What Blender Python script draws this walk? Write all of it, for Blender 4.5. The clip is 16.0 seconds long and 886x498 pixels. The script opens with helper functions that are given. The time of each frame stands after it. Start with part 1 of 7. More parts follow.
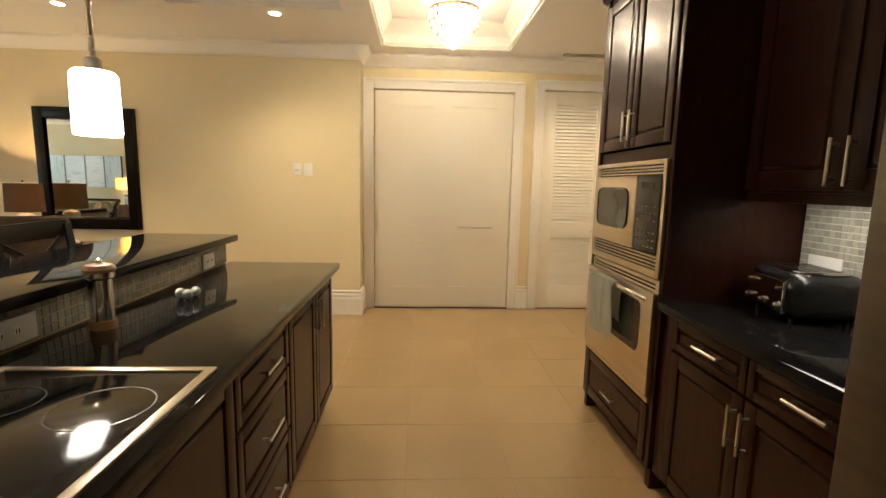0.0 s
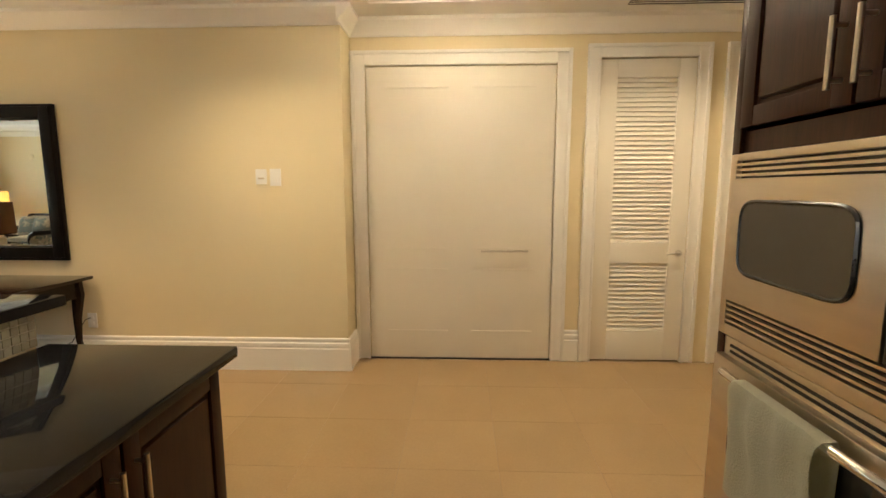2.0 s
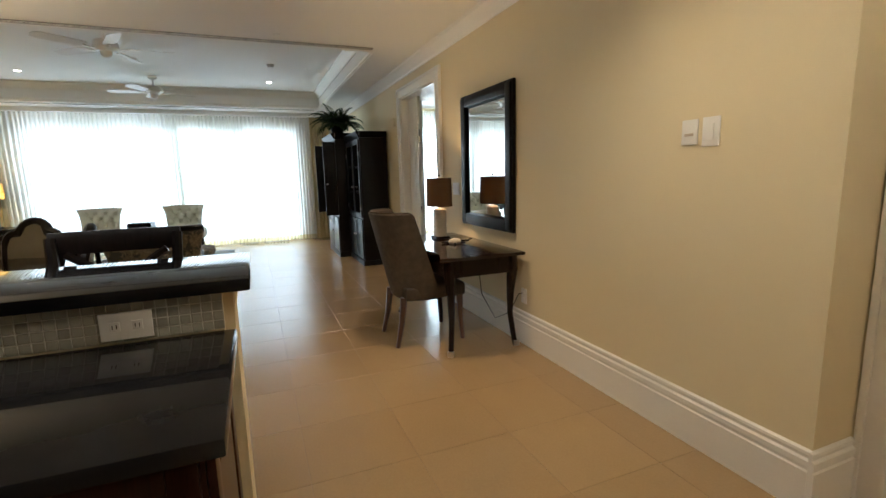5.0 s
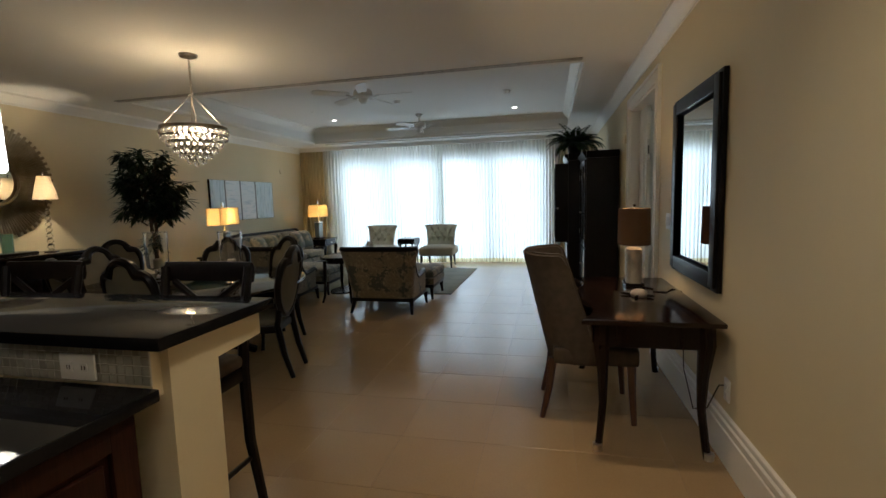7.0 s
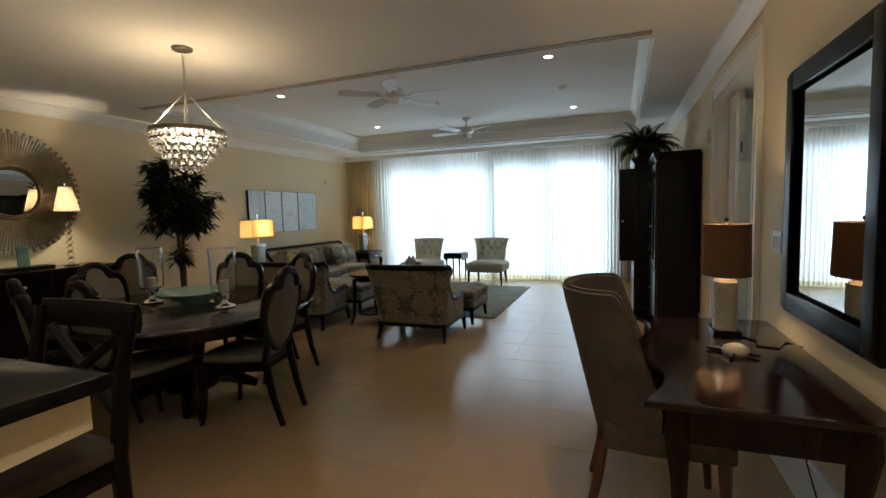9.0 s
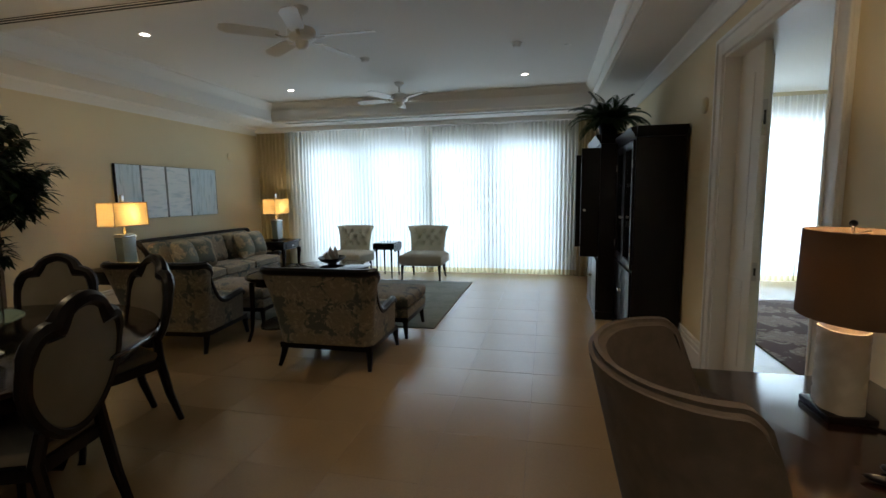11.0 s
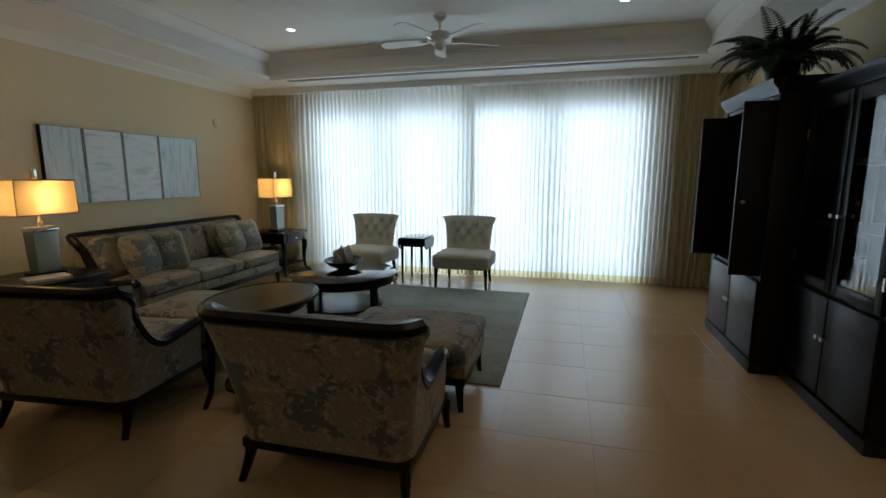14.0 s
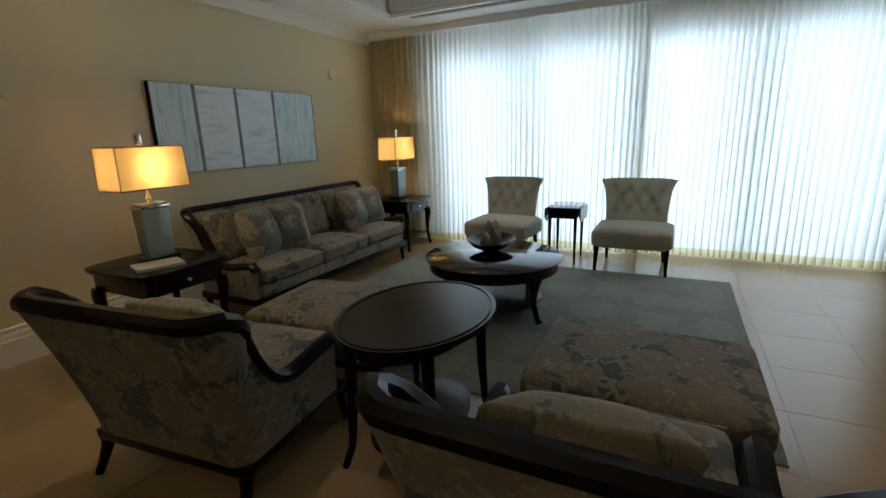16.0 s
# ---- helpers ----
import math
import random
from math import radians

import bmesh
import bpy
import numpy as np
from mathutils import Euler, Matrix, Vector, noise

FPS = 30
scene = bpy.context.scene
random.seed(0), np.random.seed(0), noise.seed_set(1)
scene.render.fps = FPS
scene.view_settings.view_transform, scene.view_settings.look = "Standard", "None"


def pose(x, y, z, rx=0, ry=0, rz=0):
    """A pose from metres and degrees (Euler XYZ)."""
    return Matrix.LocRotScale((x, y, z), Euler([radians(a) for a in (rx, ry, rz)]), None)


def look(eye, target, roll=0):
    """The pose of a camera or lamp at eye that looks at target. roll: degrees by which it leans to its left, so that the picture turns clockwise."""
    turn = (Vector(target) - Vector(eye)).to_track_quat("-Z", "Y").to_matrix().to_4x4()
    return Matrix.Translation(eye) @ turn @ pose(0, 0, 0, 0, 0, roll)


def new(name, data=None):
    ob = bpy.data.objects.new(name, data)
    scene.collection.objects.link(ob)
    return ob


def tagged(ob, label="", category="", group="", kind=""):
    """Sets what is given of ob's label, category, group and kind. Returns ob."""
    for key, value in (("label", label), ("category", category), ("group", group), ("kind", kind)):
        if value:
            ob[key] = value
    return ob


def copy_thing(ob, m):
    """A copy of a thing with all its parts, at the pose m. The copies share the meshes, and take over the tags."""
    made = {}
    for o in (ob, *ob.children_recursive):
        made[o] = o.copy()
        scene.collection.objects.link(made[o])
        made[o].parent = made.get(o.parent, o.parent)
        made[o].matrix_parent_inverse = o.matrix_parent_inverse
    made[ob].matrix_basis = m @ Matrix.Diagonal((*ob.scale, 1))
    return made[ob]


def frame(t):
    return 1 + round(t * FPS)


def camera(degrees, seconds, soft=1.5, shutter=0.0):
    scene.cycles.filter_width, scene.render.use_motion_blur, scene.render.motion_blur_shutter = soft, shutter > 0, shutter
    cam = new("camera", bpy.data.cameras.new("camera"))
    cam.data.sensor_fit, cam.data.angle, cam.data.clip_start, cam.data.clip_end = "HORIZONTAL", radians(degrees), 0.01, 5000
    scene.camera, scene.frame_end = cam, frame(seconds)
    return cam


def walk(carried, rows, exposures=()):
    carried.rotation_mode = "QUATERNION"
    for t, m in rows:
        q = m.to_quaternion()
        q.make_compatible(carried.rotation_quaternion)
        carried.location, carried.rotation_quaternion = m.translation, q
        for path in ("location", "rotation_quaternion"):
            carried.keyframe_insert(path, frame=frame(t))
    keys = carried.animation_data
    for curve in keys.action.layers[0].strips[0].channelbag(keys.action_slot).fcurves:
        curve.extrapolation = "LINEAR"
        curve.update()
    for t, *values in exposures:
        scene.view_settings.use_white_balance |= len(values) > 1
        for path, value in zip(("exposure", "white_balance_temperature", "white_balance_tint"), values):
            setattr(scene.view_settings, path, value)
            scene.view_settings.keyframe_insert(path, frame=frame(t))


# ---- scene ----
cam = camera(87.8, 16.0)
PATH = [
    (0, (0.504, 0.644, 1.404), (0.607, 2.622, 1.126), 1.2),
    (0.5, (0.605, 0.978, 1.399), (0.724, 2.959, 1.15), 0.6),
    (1, (0.663, 1.296, 1.396), (0.769, 3.277, 1.146), 0.3),
    (1.5, (0.707, 1.663, 1.394), (0.761, 3.646, 1.143), 0.3),
    (2, (0.773, 2.005, 1.438), (0.692, 3.986, 1.178), -0.1),
    (2.5, (0.829, 2.319, 1.373), (0.486, 4.277, 1.153), -0.0),
    (3, (0.89, 2.597, 1.375), (0.214, 4.463, 1.129), -0.3),
    (3.5, (0.931, 2.865, 1.38), (-0.113, 4.544, 1.08), -0.7),
    (4, (0.926, 3.122, 1.4), (-0.442, 4.542, 1.067), -1.0),
    (4.5, (0.9, 3.364, 1.389), (-0.739, 4.459, 1.047), -2.0),
    (5, (0.868, 3.57, 1.366), (-0.963, 4.309, 1.045), -1.5),
    (7.3, (0.357, 4.655, 1.432), (-1.568, 4.143, 1.253), -1.4),
    (7.5, (0.323, 4.679, 1.417), (-1.597, 4.144, 1.259), -1.2),
    (8, (0.074, 4.71, 1.426), (-1.826, 4.1, 1.295), -1.0),
    (8.5, (-0.197, 4.701, 1.427), (-2.075, 4.026, 1.3), -1.3),
    (9, (-0.443, 4.669, 1.431), (-2.305, 3.956, 1.274), -1.6),
    (9.5, (-0.691, 4.574, 1.453), (-2.581, 3.949, 1.262), -1.4),
    (9.7, (-0.814, 4.556, 1.465), (-2.717, 3.975, 1.258), -1.0),
    (11.8, (-2.084, 4.098, 1.429), (-4.03, 3.723, 1.166), -0.8),
    (12, (-2.199, 4.052, 1.421), (-4.148, 3.696, 1.146), -0.6),
    (12.5, (-2.519, 3.956, 1.423), (-4.466, 3.602, 1.13), -0.3),
    (13, (-2.841, 3.872, 1.423), (-4.784, 3.497, 1.13), -0.1),
    (13.5, (-3.106, 3.701, 1.431), (-5.048, 3.325, 1.134), 0.4),
    (14, (-3.358, 3.507, 1.428), (-5.268, 3.002, 1.117), 0.0),
    (14.5, (-3.598, 3.312, 1.428), (-5.457, 2.661, 1.084), 0.9),
    (15, (-3.818, 3.07, 1.421), (-5.628, 2.316, 1.028), 1.3),
    (15.5, (-4.027, 2.834, 1.413), (-5.794, 2.014, 0.962), 0.0),
    (16, (-4.215, 2.598, 1.413), (-5.946, 1.719, 0.931), -1.9),
]
walk(cam, [(t, look(e, g, r)) for t, e, g, r in PATH], ((0, 1.72, 6230, 10), (1.5, 1.69, 6270, 10), (2.5, 1.53, 6250, 10), (3.5, 1.35, 6020, 10), (5.0, 1.1, 5580, 10), (7.3, 0.17, 5430, 10), (9.0, 0.46, 5430, 10), (12, -0.01, 5400, 10), (16, 0.0, 5500, 10)))

# ---------------------------------------------------------------- light
WARM = (1.0, 0.75, 0.46)
DAY = (0.82, 0.92, 1.0)
world = bpy.data.worlds.new("world")
scene.world = world
world.use_nodes = True
_n = world.node_tree.nodes
_sky = _n.new("ShaderNodeTexSky")
_sky.sky_type = "NISHITA"
_sky.sun_disc = False
_sky.sun_elevation = radians(50)
_sky.sun_rotation = radians(200)
world.node_tree.links.new(_sky.outputs[0], _n["Background"].inputs[0])
_n["Background"].inputs[1].default_value = 0.08


def area_lamp(name, eye, target, sx, sy, watts, col):
    d = bpy.data.lights.new(name, "AREA")
    d.shape, d.size, d.size_y, d.energy, d.color = "RECTANGLE", sx, sy, watts, col
    ob = new(name, d)
    ob.matrix_world = look(eye, target)
    return ob


def point_lamp(name, p, watts, col=WARM, r=0.04):
    d = bpy.data.lights.new(name, "POINT")
    d.energy, d.color, d.shadow_soft_size = watts, col, r
    ob = new(name, d)
    ob.location = p
    return ob


def spot_lamp(name, p, watts, angle=100, blend=0.6, col=WARM):
    d = bpy.data.lights.new(name, "SPOT")
    d.energy, d.color, d.shadow_soft_size, d.spot_size, d.spot_blend = watts, col, 0.06, radians(angle), blend
    ob = new(name, d)
    ob.location = p
    return ob


# daylight behind the sheer curtains
area_lamp("window_daylight", (-10.5, 2.12, 1.35), (0, 2.12, 1.2), 5.2, 2.7, 100, DAY)
area_lamp("bedroom_daylight", (-10.5, 7.4, 1.35), (0, 7.4, 1.2), 2.4, 2.5, 105, DAY)
# recessed downlights over the hall; the kitchen pair at x 0.85 is added, unseen
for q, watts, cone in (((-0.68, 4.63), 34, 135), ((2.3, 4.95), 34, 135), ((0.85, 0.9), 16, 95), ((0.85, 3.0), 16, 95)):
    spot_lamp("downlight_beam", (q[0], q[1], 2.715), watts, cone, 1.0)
AMBER = (1.0, 0.68, 0.38)
spot_lamp("downlight_beam", (-2.33, 4.6, 2.715), 44, 76, 1.0, AMBER)
for q, watts in (((-8.26, 0.43), 26), ((-8.26, 3.98), 40), ((-5.65, 0.38), 30), ((-5.61, 3.96), 38)):
    spot_lamp("downlight_beam", (q[0], q[1], 3.035), watts, 80, 0.9, AMBER)
area_lamp("under_cabinet_glow", (2.0, 2.1, 1.375), (2.0, 2.1, 0.5), 0.05, 0.7, 0.55, (1.0, 0.88, 0.72))
point_lamp("entry_chandelier_glow", (0.767, 4.678, 2.66), 25, (1.0, 0.80, 0.55), 0.1)
point_lamp("dining_chandelier_glow", (-3.136, 1.55, 2.145), 15, (1.0, 0.68, 0.33), 0.05)
point_lamp("pendant_glow", (-0.81, 2.638, 1.6), 4.5, (1.0, 0.85, 0.65), 0.05)
point_lamp("table_lamp_glow", (-6.1, -0.58, 1.27), 7, (1.0, 0.68, 0.33), 0.03)
point_lamp("table_lamp_glow", (-9.27, -0.58, 1.27), 7, (1.0, 0.68, 0.33), 0.03)
point_lamp("sideboard_lamp_glow", (-3.72, -1.0, 1.66), 44, (1.0, 0.74, 0.42), 0.03)
point_lamp("desk_lamp_glow", (-3.22, 5.195, 1.2), 11, (1.0, 0.64, 0.28), 0.03)


# ---------------------------------------------------------------- materials
def nodes_of(name):
    m = bpy.data.materials.new(name)
    m.use_nodes = True
    t = m.node_tree
    return m, t, t.nodes, t.nodes["Principled BSDF"]


def link(t, a, b):
    t.links.new(a, b)


def mixcol(t, fac, a, b):
    n = t.nodes.new("ShaderNodeMix")
    n.data_type = "RGBA"
    if isinstance(fac, float):
        n.inputs[0].default_value = fac
    else:
        link(t, fac, n.inputs[0])
    for i, c in ((6, a), (7, b)):
        if isinstance(c, tuple):
            n.inputs[i].default_value = (*c, 1)
        else:
            link(t, c, n.inputs[i])
    return n.outputs[2]


def ramp(t, fac, lo, hi):
    n = t.nodes.new("ShaderNodeMapRange")
    link(t, fac, n.inputs[0])
    n.inputs[1].default_value, n.inputs[2].default_value = lo, hi
    return n.outputs[0]


def noisy(t, scale, detail=4.0, stretch=(1, 1, 1), dist=0.0, coords="Object"):
    c = t.nodes.new("ShaderNodeTexCoord")
    mp = t.nodes.new("ShaderNodeMapping")
    mp.inputs["Scale"].default_value = stretch
    link(t, c.outputs[coords], mp.inputs[0])
    n = t.nodes.new("ShaderNodeTexNoise")
    n.inputs["Scale"].default_value, n.inputs["Detail"].default_value = scale, detail
    n.inputs["Distortion"].default_value = dist
    link(t, mp.outputs[0], n.inputs["Vector"])
    return n.outputs[0]


def bumpy(t, b, h, strength, dist=0.01):
    n = t.nodes.new("ShaderNodeBump")
    n.inputs["Strength"].default_value, n.inputs["Distance"].default_value = strength, dist
    link(t, h, n.inputs["Height"])
    link(t, n.outputs[0], b.inputs["Normal"])


def rough_var(t, b, lo, hi, scale):
    """Gloss that drifts slowly and only a little over the surface."""
    n = t.nodes.new("ShaderNodeMapRange")
    link(t, noisy(t, scale * 0.4, 1.0), n.inputs[0])
    mid = (lo + hi) / 2
    n.inputs[1].default_value, n.inputs[2].default_value = 0.0, 1.0
    n.inputs[3].default_value, n.inputs[4].default_value = mid + (lo - mid) * 0.5, mid + (hi - mid) * 0.5
    link(t, n.outputs[0], b.inputs["Roughness"])


def surface(name, c1, c2, rough, scale=3.0, fine=60.0, bump=0.05, metal=0.0, coat=0.0, stretch=(1, 1, 1), dist=0.003):
    """A plain surface with slow and fine variation between two near colours."""
    m, t, n, b = nodes_of(name)
    slow = ramp(t, noisy(t, scale, 4.0, stretch), 0.3, 0.7)
    quick = ramp(t, noisy(t, fine, 3.0, stretch), 0.25, 0.75)
    col = mixcol(t, slow, c1, c2)
    dim = tuple(0.9 * x for x in c1)
    link(t, mixcol(t, quick, mixcol(t, 0.75, dim, col), col), b.inputs["Base Color"])
    b.inputs["Metallic"].default_value = metal
    rough_var(t, b, max(0.02, rough * 0.85), min(1.0, rough * 1.15), scale * 2)
    if coat:
        b.inputs["Coat Weight"].default_value = coat
        b.inputs["Coat Roughness"].default_value = 0.08
    if bump:
        bumpy(t, b, quick, bump, dist)
    return m


def wood(name, c1, c2, rough, coat=0.3, along=2):
    m, t, n, b = nodes_of(name)
    st = [9.0, 9.0, 9.0]
    st[along] = 0.6
    g = noisy(t, 3.0, 6.0, tuple(st), 0.6)
    f = noisy(t, 22.0, 4.0, tuple(st))
    col = mixcol(t, ramp(t, g, 0.3, 0.7), c1, c2)
    link(t, mixcol(t, ramp(t, f, 0.45, 0.8), col, tuple(0.6 * x for x in c1)), b.inputs["Base Color"])
    rough_var(t, b, rough * 0.8, rough * 1.2, 6.0)
    b.inputs["Coat Weight"].default_value, b.inputs["Coat Roughness"].default_value = coat, 0.12
    bumpy(t, b, f, 0.06, 0.002)
    return m


def damask(name, ground, flower, pale, scale, weave=420.0, fill=0.47):
    """Woven floral fabric: leafy medallions in two tones on a darker ground."""
    m, t, n, b = nodes_of(name)
    c = n.new("ShaderNodeTexCoord")
    wob = n.new("ShaderNodeTexNoise")
    wob.inputs["Scale"].default_value, wob.inputs["Detail"].default_value = scale * 3.2, 2.0
    link(t, c.outputs["Object"], wob.inputs["Vector"])
    add = n.new("ShaderNodeVectorMath")
    add.operation = "MULTIPLY_ADD"
    add.inputs[1].default_value = (0.34 / scale, 0.34 / scale, 0.34 / scale)
    link(t, wob.outputs["Color"], add.inputs[0])
    link(t, c.outputs["Object"], add.inputs[2])
    vor = n.new("ShaderNodeTexVoronoi")
    vor.inputs["Scale"].default_value, vor.inputs["Randomness"].default_value = scale, 0.55
    link(t, add.outputs[0], vor.inputs["Vector"])
    petal = n.new("ShaderNodeTexVoronoi")
    petal.feature = "DISTANCE_TO_EDGE"
    petal.inputs["Scale"].default_value = scale * 5.0
    link(t, add.outputs[0], petal.inputs["Vector"])
    leafy = noisy(t, scale * 3.6, 2.0, (1, 1, 1), 1.6)
    mth = n.new("ShaderNodeMath")
    mth.operation = "MULTIPLY_ADD"
    mth.inputs[1].default_value = -0.75
    link(t, leafy, mth.inputs[0])
    link(t, vor.outputs["Distance"], mth.inputs[2])
    rim = n.new("ShaderNodeMapRange")
    link(t, mth.outputs[0], rim.inputs[0])
    rim.inputs[1].default_value, rim.inputs[2].default_value = fill - 0.385, fill - 0.325
    rim.inputs[3].default_value, rim.inputs[4].default_value = 1.0, 0.0
    w = noisy(t, weave, 2.0)
    bloom = mixcol(t, ramp(t, petal.outputs["Distance"], 0.02, 0.16), tuple(0.8 * f + 0.2 * g for f, g in zip(flower, ground)), flower)
    bloom = mixcol(t, ramp(t, leafy, 0.58, 0.62), bloom, pale)
    base = mixcol(t, ramp(t, noisy(t, scale * 1.3, 3.0), 0.3, 0.7), ground, tuple(0.8 * g for g in ground))
    col = mixcol(t, rim.outputs[0], base, bloom)
    link(t, mixcol(t, ramp(t, w, 0.35, 0.9), col, tuple(0.7 * x for x in ground)), b.inputs["Base Color"])
    b.inputs["Roughness"].default_value = 0.85
    b.inputs["Sheen Weight"].default_value = 0.1
    bumpy(t, b, w, 0.2, 0.002)
    return m


def brushed_paint(name, c1, c2, dark, stretch):
    """Canvas paint in broad streaks with scraped darker marks, slightly glossy."""
    m, t, n, b = nodes_of(name)
    a = noisy(t, 2.2, 5.0, stretch, 0.4)
    s = noisy(t, 9.0, 4.0, stretch, 0.2)
    col = mixcol(t, ramp(t, a, 0.3, 0.7), c1, c2)
    link(t, mixcol(t, ramp(t, s, 0.5, 0.72), col, dark), b.inputs["Base Color"])
    b.inputs["Roughness"].default_value = 0.42
    bumpy(t, b, s, 0.15, 0.003)
    return m


def glowing(name, col, strength, base=(0.8, 0.75, 0.65), rough=0.6):
    m, t, n, b = nodes_of(name)
    b.inputs["Base Color"].default_value = (*base, 1)
    b.inputs["Roughness"].default_value = rough
    b.inputs["Emission Color"].default_value = (*col, 1)
    b.inputs["Emission Strength"].default_value = strength
    return m


def glass_mat(name, tint=(1, 1, 1), rough=0.0, ior=1.45):
    m, t, n, b = nodes_of(name)
    b.inputs["Base Color"].default_value = (*tint, 1)
    b.inputs["Roughness"].default_value = rough
    b.inputs["Transmission Weight"].default_value = 1.0
    b.inputs["IOR"].default_value = ior
    return m


def thin_cloth(name, col, see, through_light, fine=260.0):
    """Cloth that lets light through: see is the open share of the weave, through_light the translucent share."""
    m, t, n, b = nodes_of(name)
    w = noisy(t, fine, 2.0)
    link(t, mixcol(t, ramp(t, w, 0.3, 0.7), col, tuple(0.9 * x for x in col)), b.inputs["Base Color"])
    b.inputs["Roughness"].default_value = 0.9
    tr = n.new("ShaderNodeBsdfTranslucent")
    tr.inputs[0].default_value = (*col, 1)
    tp = n.new("ShaderNodeBsdfTransparent")
    m1, m2 = n.new("ShaderNodeMixShader"), n.new("ShaderNodeMixShader")
    m1.inputs[0].default_value, m2.inputs[0].default_value = through_light, see
    link(t, b.outputs[0], m1.inputs[1])
    link(t, tr.outputs[0], m1.inputs[2])
    link(t, m1.outputs[0], m2.inputs[1])
    link(t, tp.outputs[0], m2.inputs[2])
    link(t, m2.outputs[0], n["Material Output"].inputs[0])
    return m


def tile_mat(name, c1, c2, rough, scale, spread=0.12, grain=0.0, relief=0.04):
    """Tiles: each piece a little lighter or darker than the next, with clouding of its own."""
    m, t, n, b = nodes_of(name)
    info = n.new("ShaderNodeObjectInfo")
    geo = n.new("ShaderNodeNewGeometry")
    add = n.new("ShaderNodeMath")
    link(t, info.outputs["Random"], add.inputs[0])
    link(t, geo.outputs["Random Per Island"], add.inputs[1])
    fr = n.new("ShaderNodeMath")
    fr.operation = "FRACT"
    link(t, add.outputs[0], fr.inputs[0])
    c = n.new("ShaderNodeTexCoord")
    ofs = n.new("ShaderNodeVectorMath")
    link(t, c.outputs["Object"], ofs.inputs[0])
    sc = n.new("ShaderNodeVectorMath")
    sc.operation = "SCALE"
    sc.inputs[0].default_value = (7.0, 3.0, 5.0)
    link(t, fr.outputs[0], sc.inputs["Scale"])
    link(t, sc.outputs[0], ofs.inputs[1])
    nz = n.new("ShaderNodeTexNoise")
    nz.inputs["Scale"].default_value, nz.inputs["Detail"].default_value = scale, 5.0
    link(t, ofs.outputs[0], nz.inputs["Vector"])
    soft = ramp(t, nz.outputs[0], 0.2, 0.8)
    if grain:
        fn = n.new("ShaderNodeTexNoise")
        fn.inputs["Scale"].default_value, fn.inputs["Detail"].default_value = 90.0, 3.0
        link(t, ofs.outputs[0], fn.inputs["Vector"])
        soft = mixcol(t, grain, soft, ramp(t, fn.outputs[0], 0.3, 0.7))
    col = mixcol(t, soft, c1, c2)
    hsv = n.new("ShaderNodeHueSaturation")
    link(t, col, hsv.inputs["Color"])
    mr = n.new("ShaderNodeMapRange")
    mr.inputs[3].default_value, mr.inputs[4].default_value = 1 - spread, 1 + spread
    link(t, fr.outputs[0], mr.inputs[0])
    link(t, mr.outputs[0], hsv.inputs["Value"])
    link(t, hsv.outputs[0], b.inputs["Base Color"])
    b.inputs["Roughness"].default_value = rough
    if relief:
        bumpy(t, b, nz.outputs[0], relief, 0.002)
    return m


M_WALL = surface("cream_wall_paint", (0.76, 0.66, 0.43), (0.78, 0.68, 0.45), 0.75, 1.2, 180.0, 0.06)
M_CEIL = surface("white_ceiling_paint", (0.87, 0.86, 0.82), (0.89, 0.88, 0.84), 0.85, 1.0, 150.0, 0.05)
M_TRIM = surface("white_trim_gloss", (0.86, 0.84, 0.78), (0.88, 0.86, 0.80), 0.45, 2.0, 90.0, 0.0)
M_DOORW = surface("white_door_paint", (0.80, 0.76, 0.66), (0.83, 0.79, 0.69), 0.5, 2.0, 120.0, 0.0)
M_TILE = tile_mat("beige_stone_tile", (0.345, 0.235, 0.118), (0.40, 0.278, 0.145), 0.2, 2.0, 0.035, 0.35, 0.0)
M_GROUT = surface("grey_grout", (0.29, 0.20, 0.11), (0.34, 0.24, 0.135), 0.8, 8.0)
M_MOSAIC = tile_mat("glass_mosaic", (0.34, 0.33, 0.27), (0.46, 0.445, 0.37), 0.18, 14.0, 0.18)
M_MGROUT = surface("pale_grout", (0.60, 0.57, 0.48), (0.66, 0.62, 0.53), 0.9, 20.0)
M_CAB = wood("espresso_cabinet_wood", (0.024, 0.0075, 0.0042), (0.040, 0.0122, 0.0066), 0.3, 0.04)
M_DARK = wood("dark_mahogany", (0.0075, 0.0037, 0.003), (0.0135, 0.006, 0.0045), 0.26, 0.06)
M_DARKX = wood("dark_mahogany_along", (0.012, 0.0055, 0.004), (0.020, 0.0085, 0.006), 0.12, 0.35, 1)
M_BLACKW = wood("black_brown_wood", (0.005, 0.004, 0.004), (0.009, 0.006, 0.005), 0.3, 0.0)
M_LEGW = wood("red_brown_wood", (0.075, 0.030, 0.017), (0.11, 0.045, 0.024), 0.3, 0.4)
M_GRAN = surface("black_granite", (0.010, 0.010, 0.011), (0.016, 0.016, 0.017), 0.04, 6.0, 240.0, 0.0)
M_GLASSTOP = surface("black_ceramic_glass", (0.008, 0.008, 0.009), (0.010, 0.010, 0.011), 0.08, 2.0, 30.0, 0.0)
M_STEEL = surface("brushed_steel", (0.58, 0.50, 0.40), (0.64, 0.56, 0.45), 0.32, 2.0, 90.0, 0.03, 1.0, 0.0, (1, 1, 14))
# darkened copy of M_STEEL: the refrigerator's shaded side is put into the colour
M_STEEL_SHADED = surface("shaded_brushed_steel", (0.13, 0.115, 0.10), (0.16, 0.145, 0.125), 0.36, 2.0, 90.0, 0.03, 1.0, 0.0, (1, 1, 14))
M_CHROME = surface("chrome", (0.72, 0.71, 0.69), (0.76, 0.75, 0.73), 0.12, 4.0, 60.0, 0.0, 1.0)
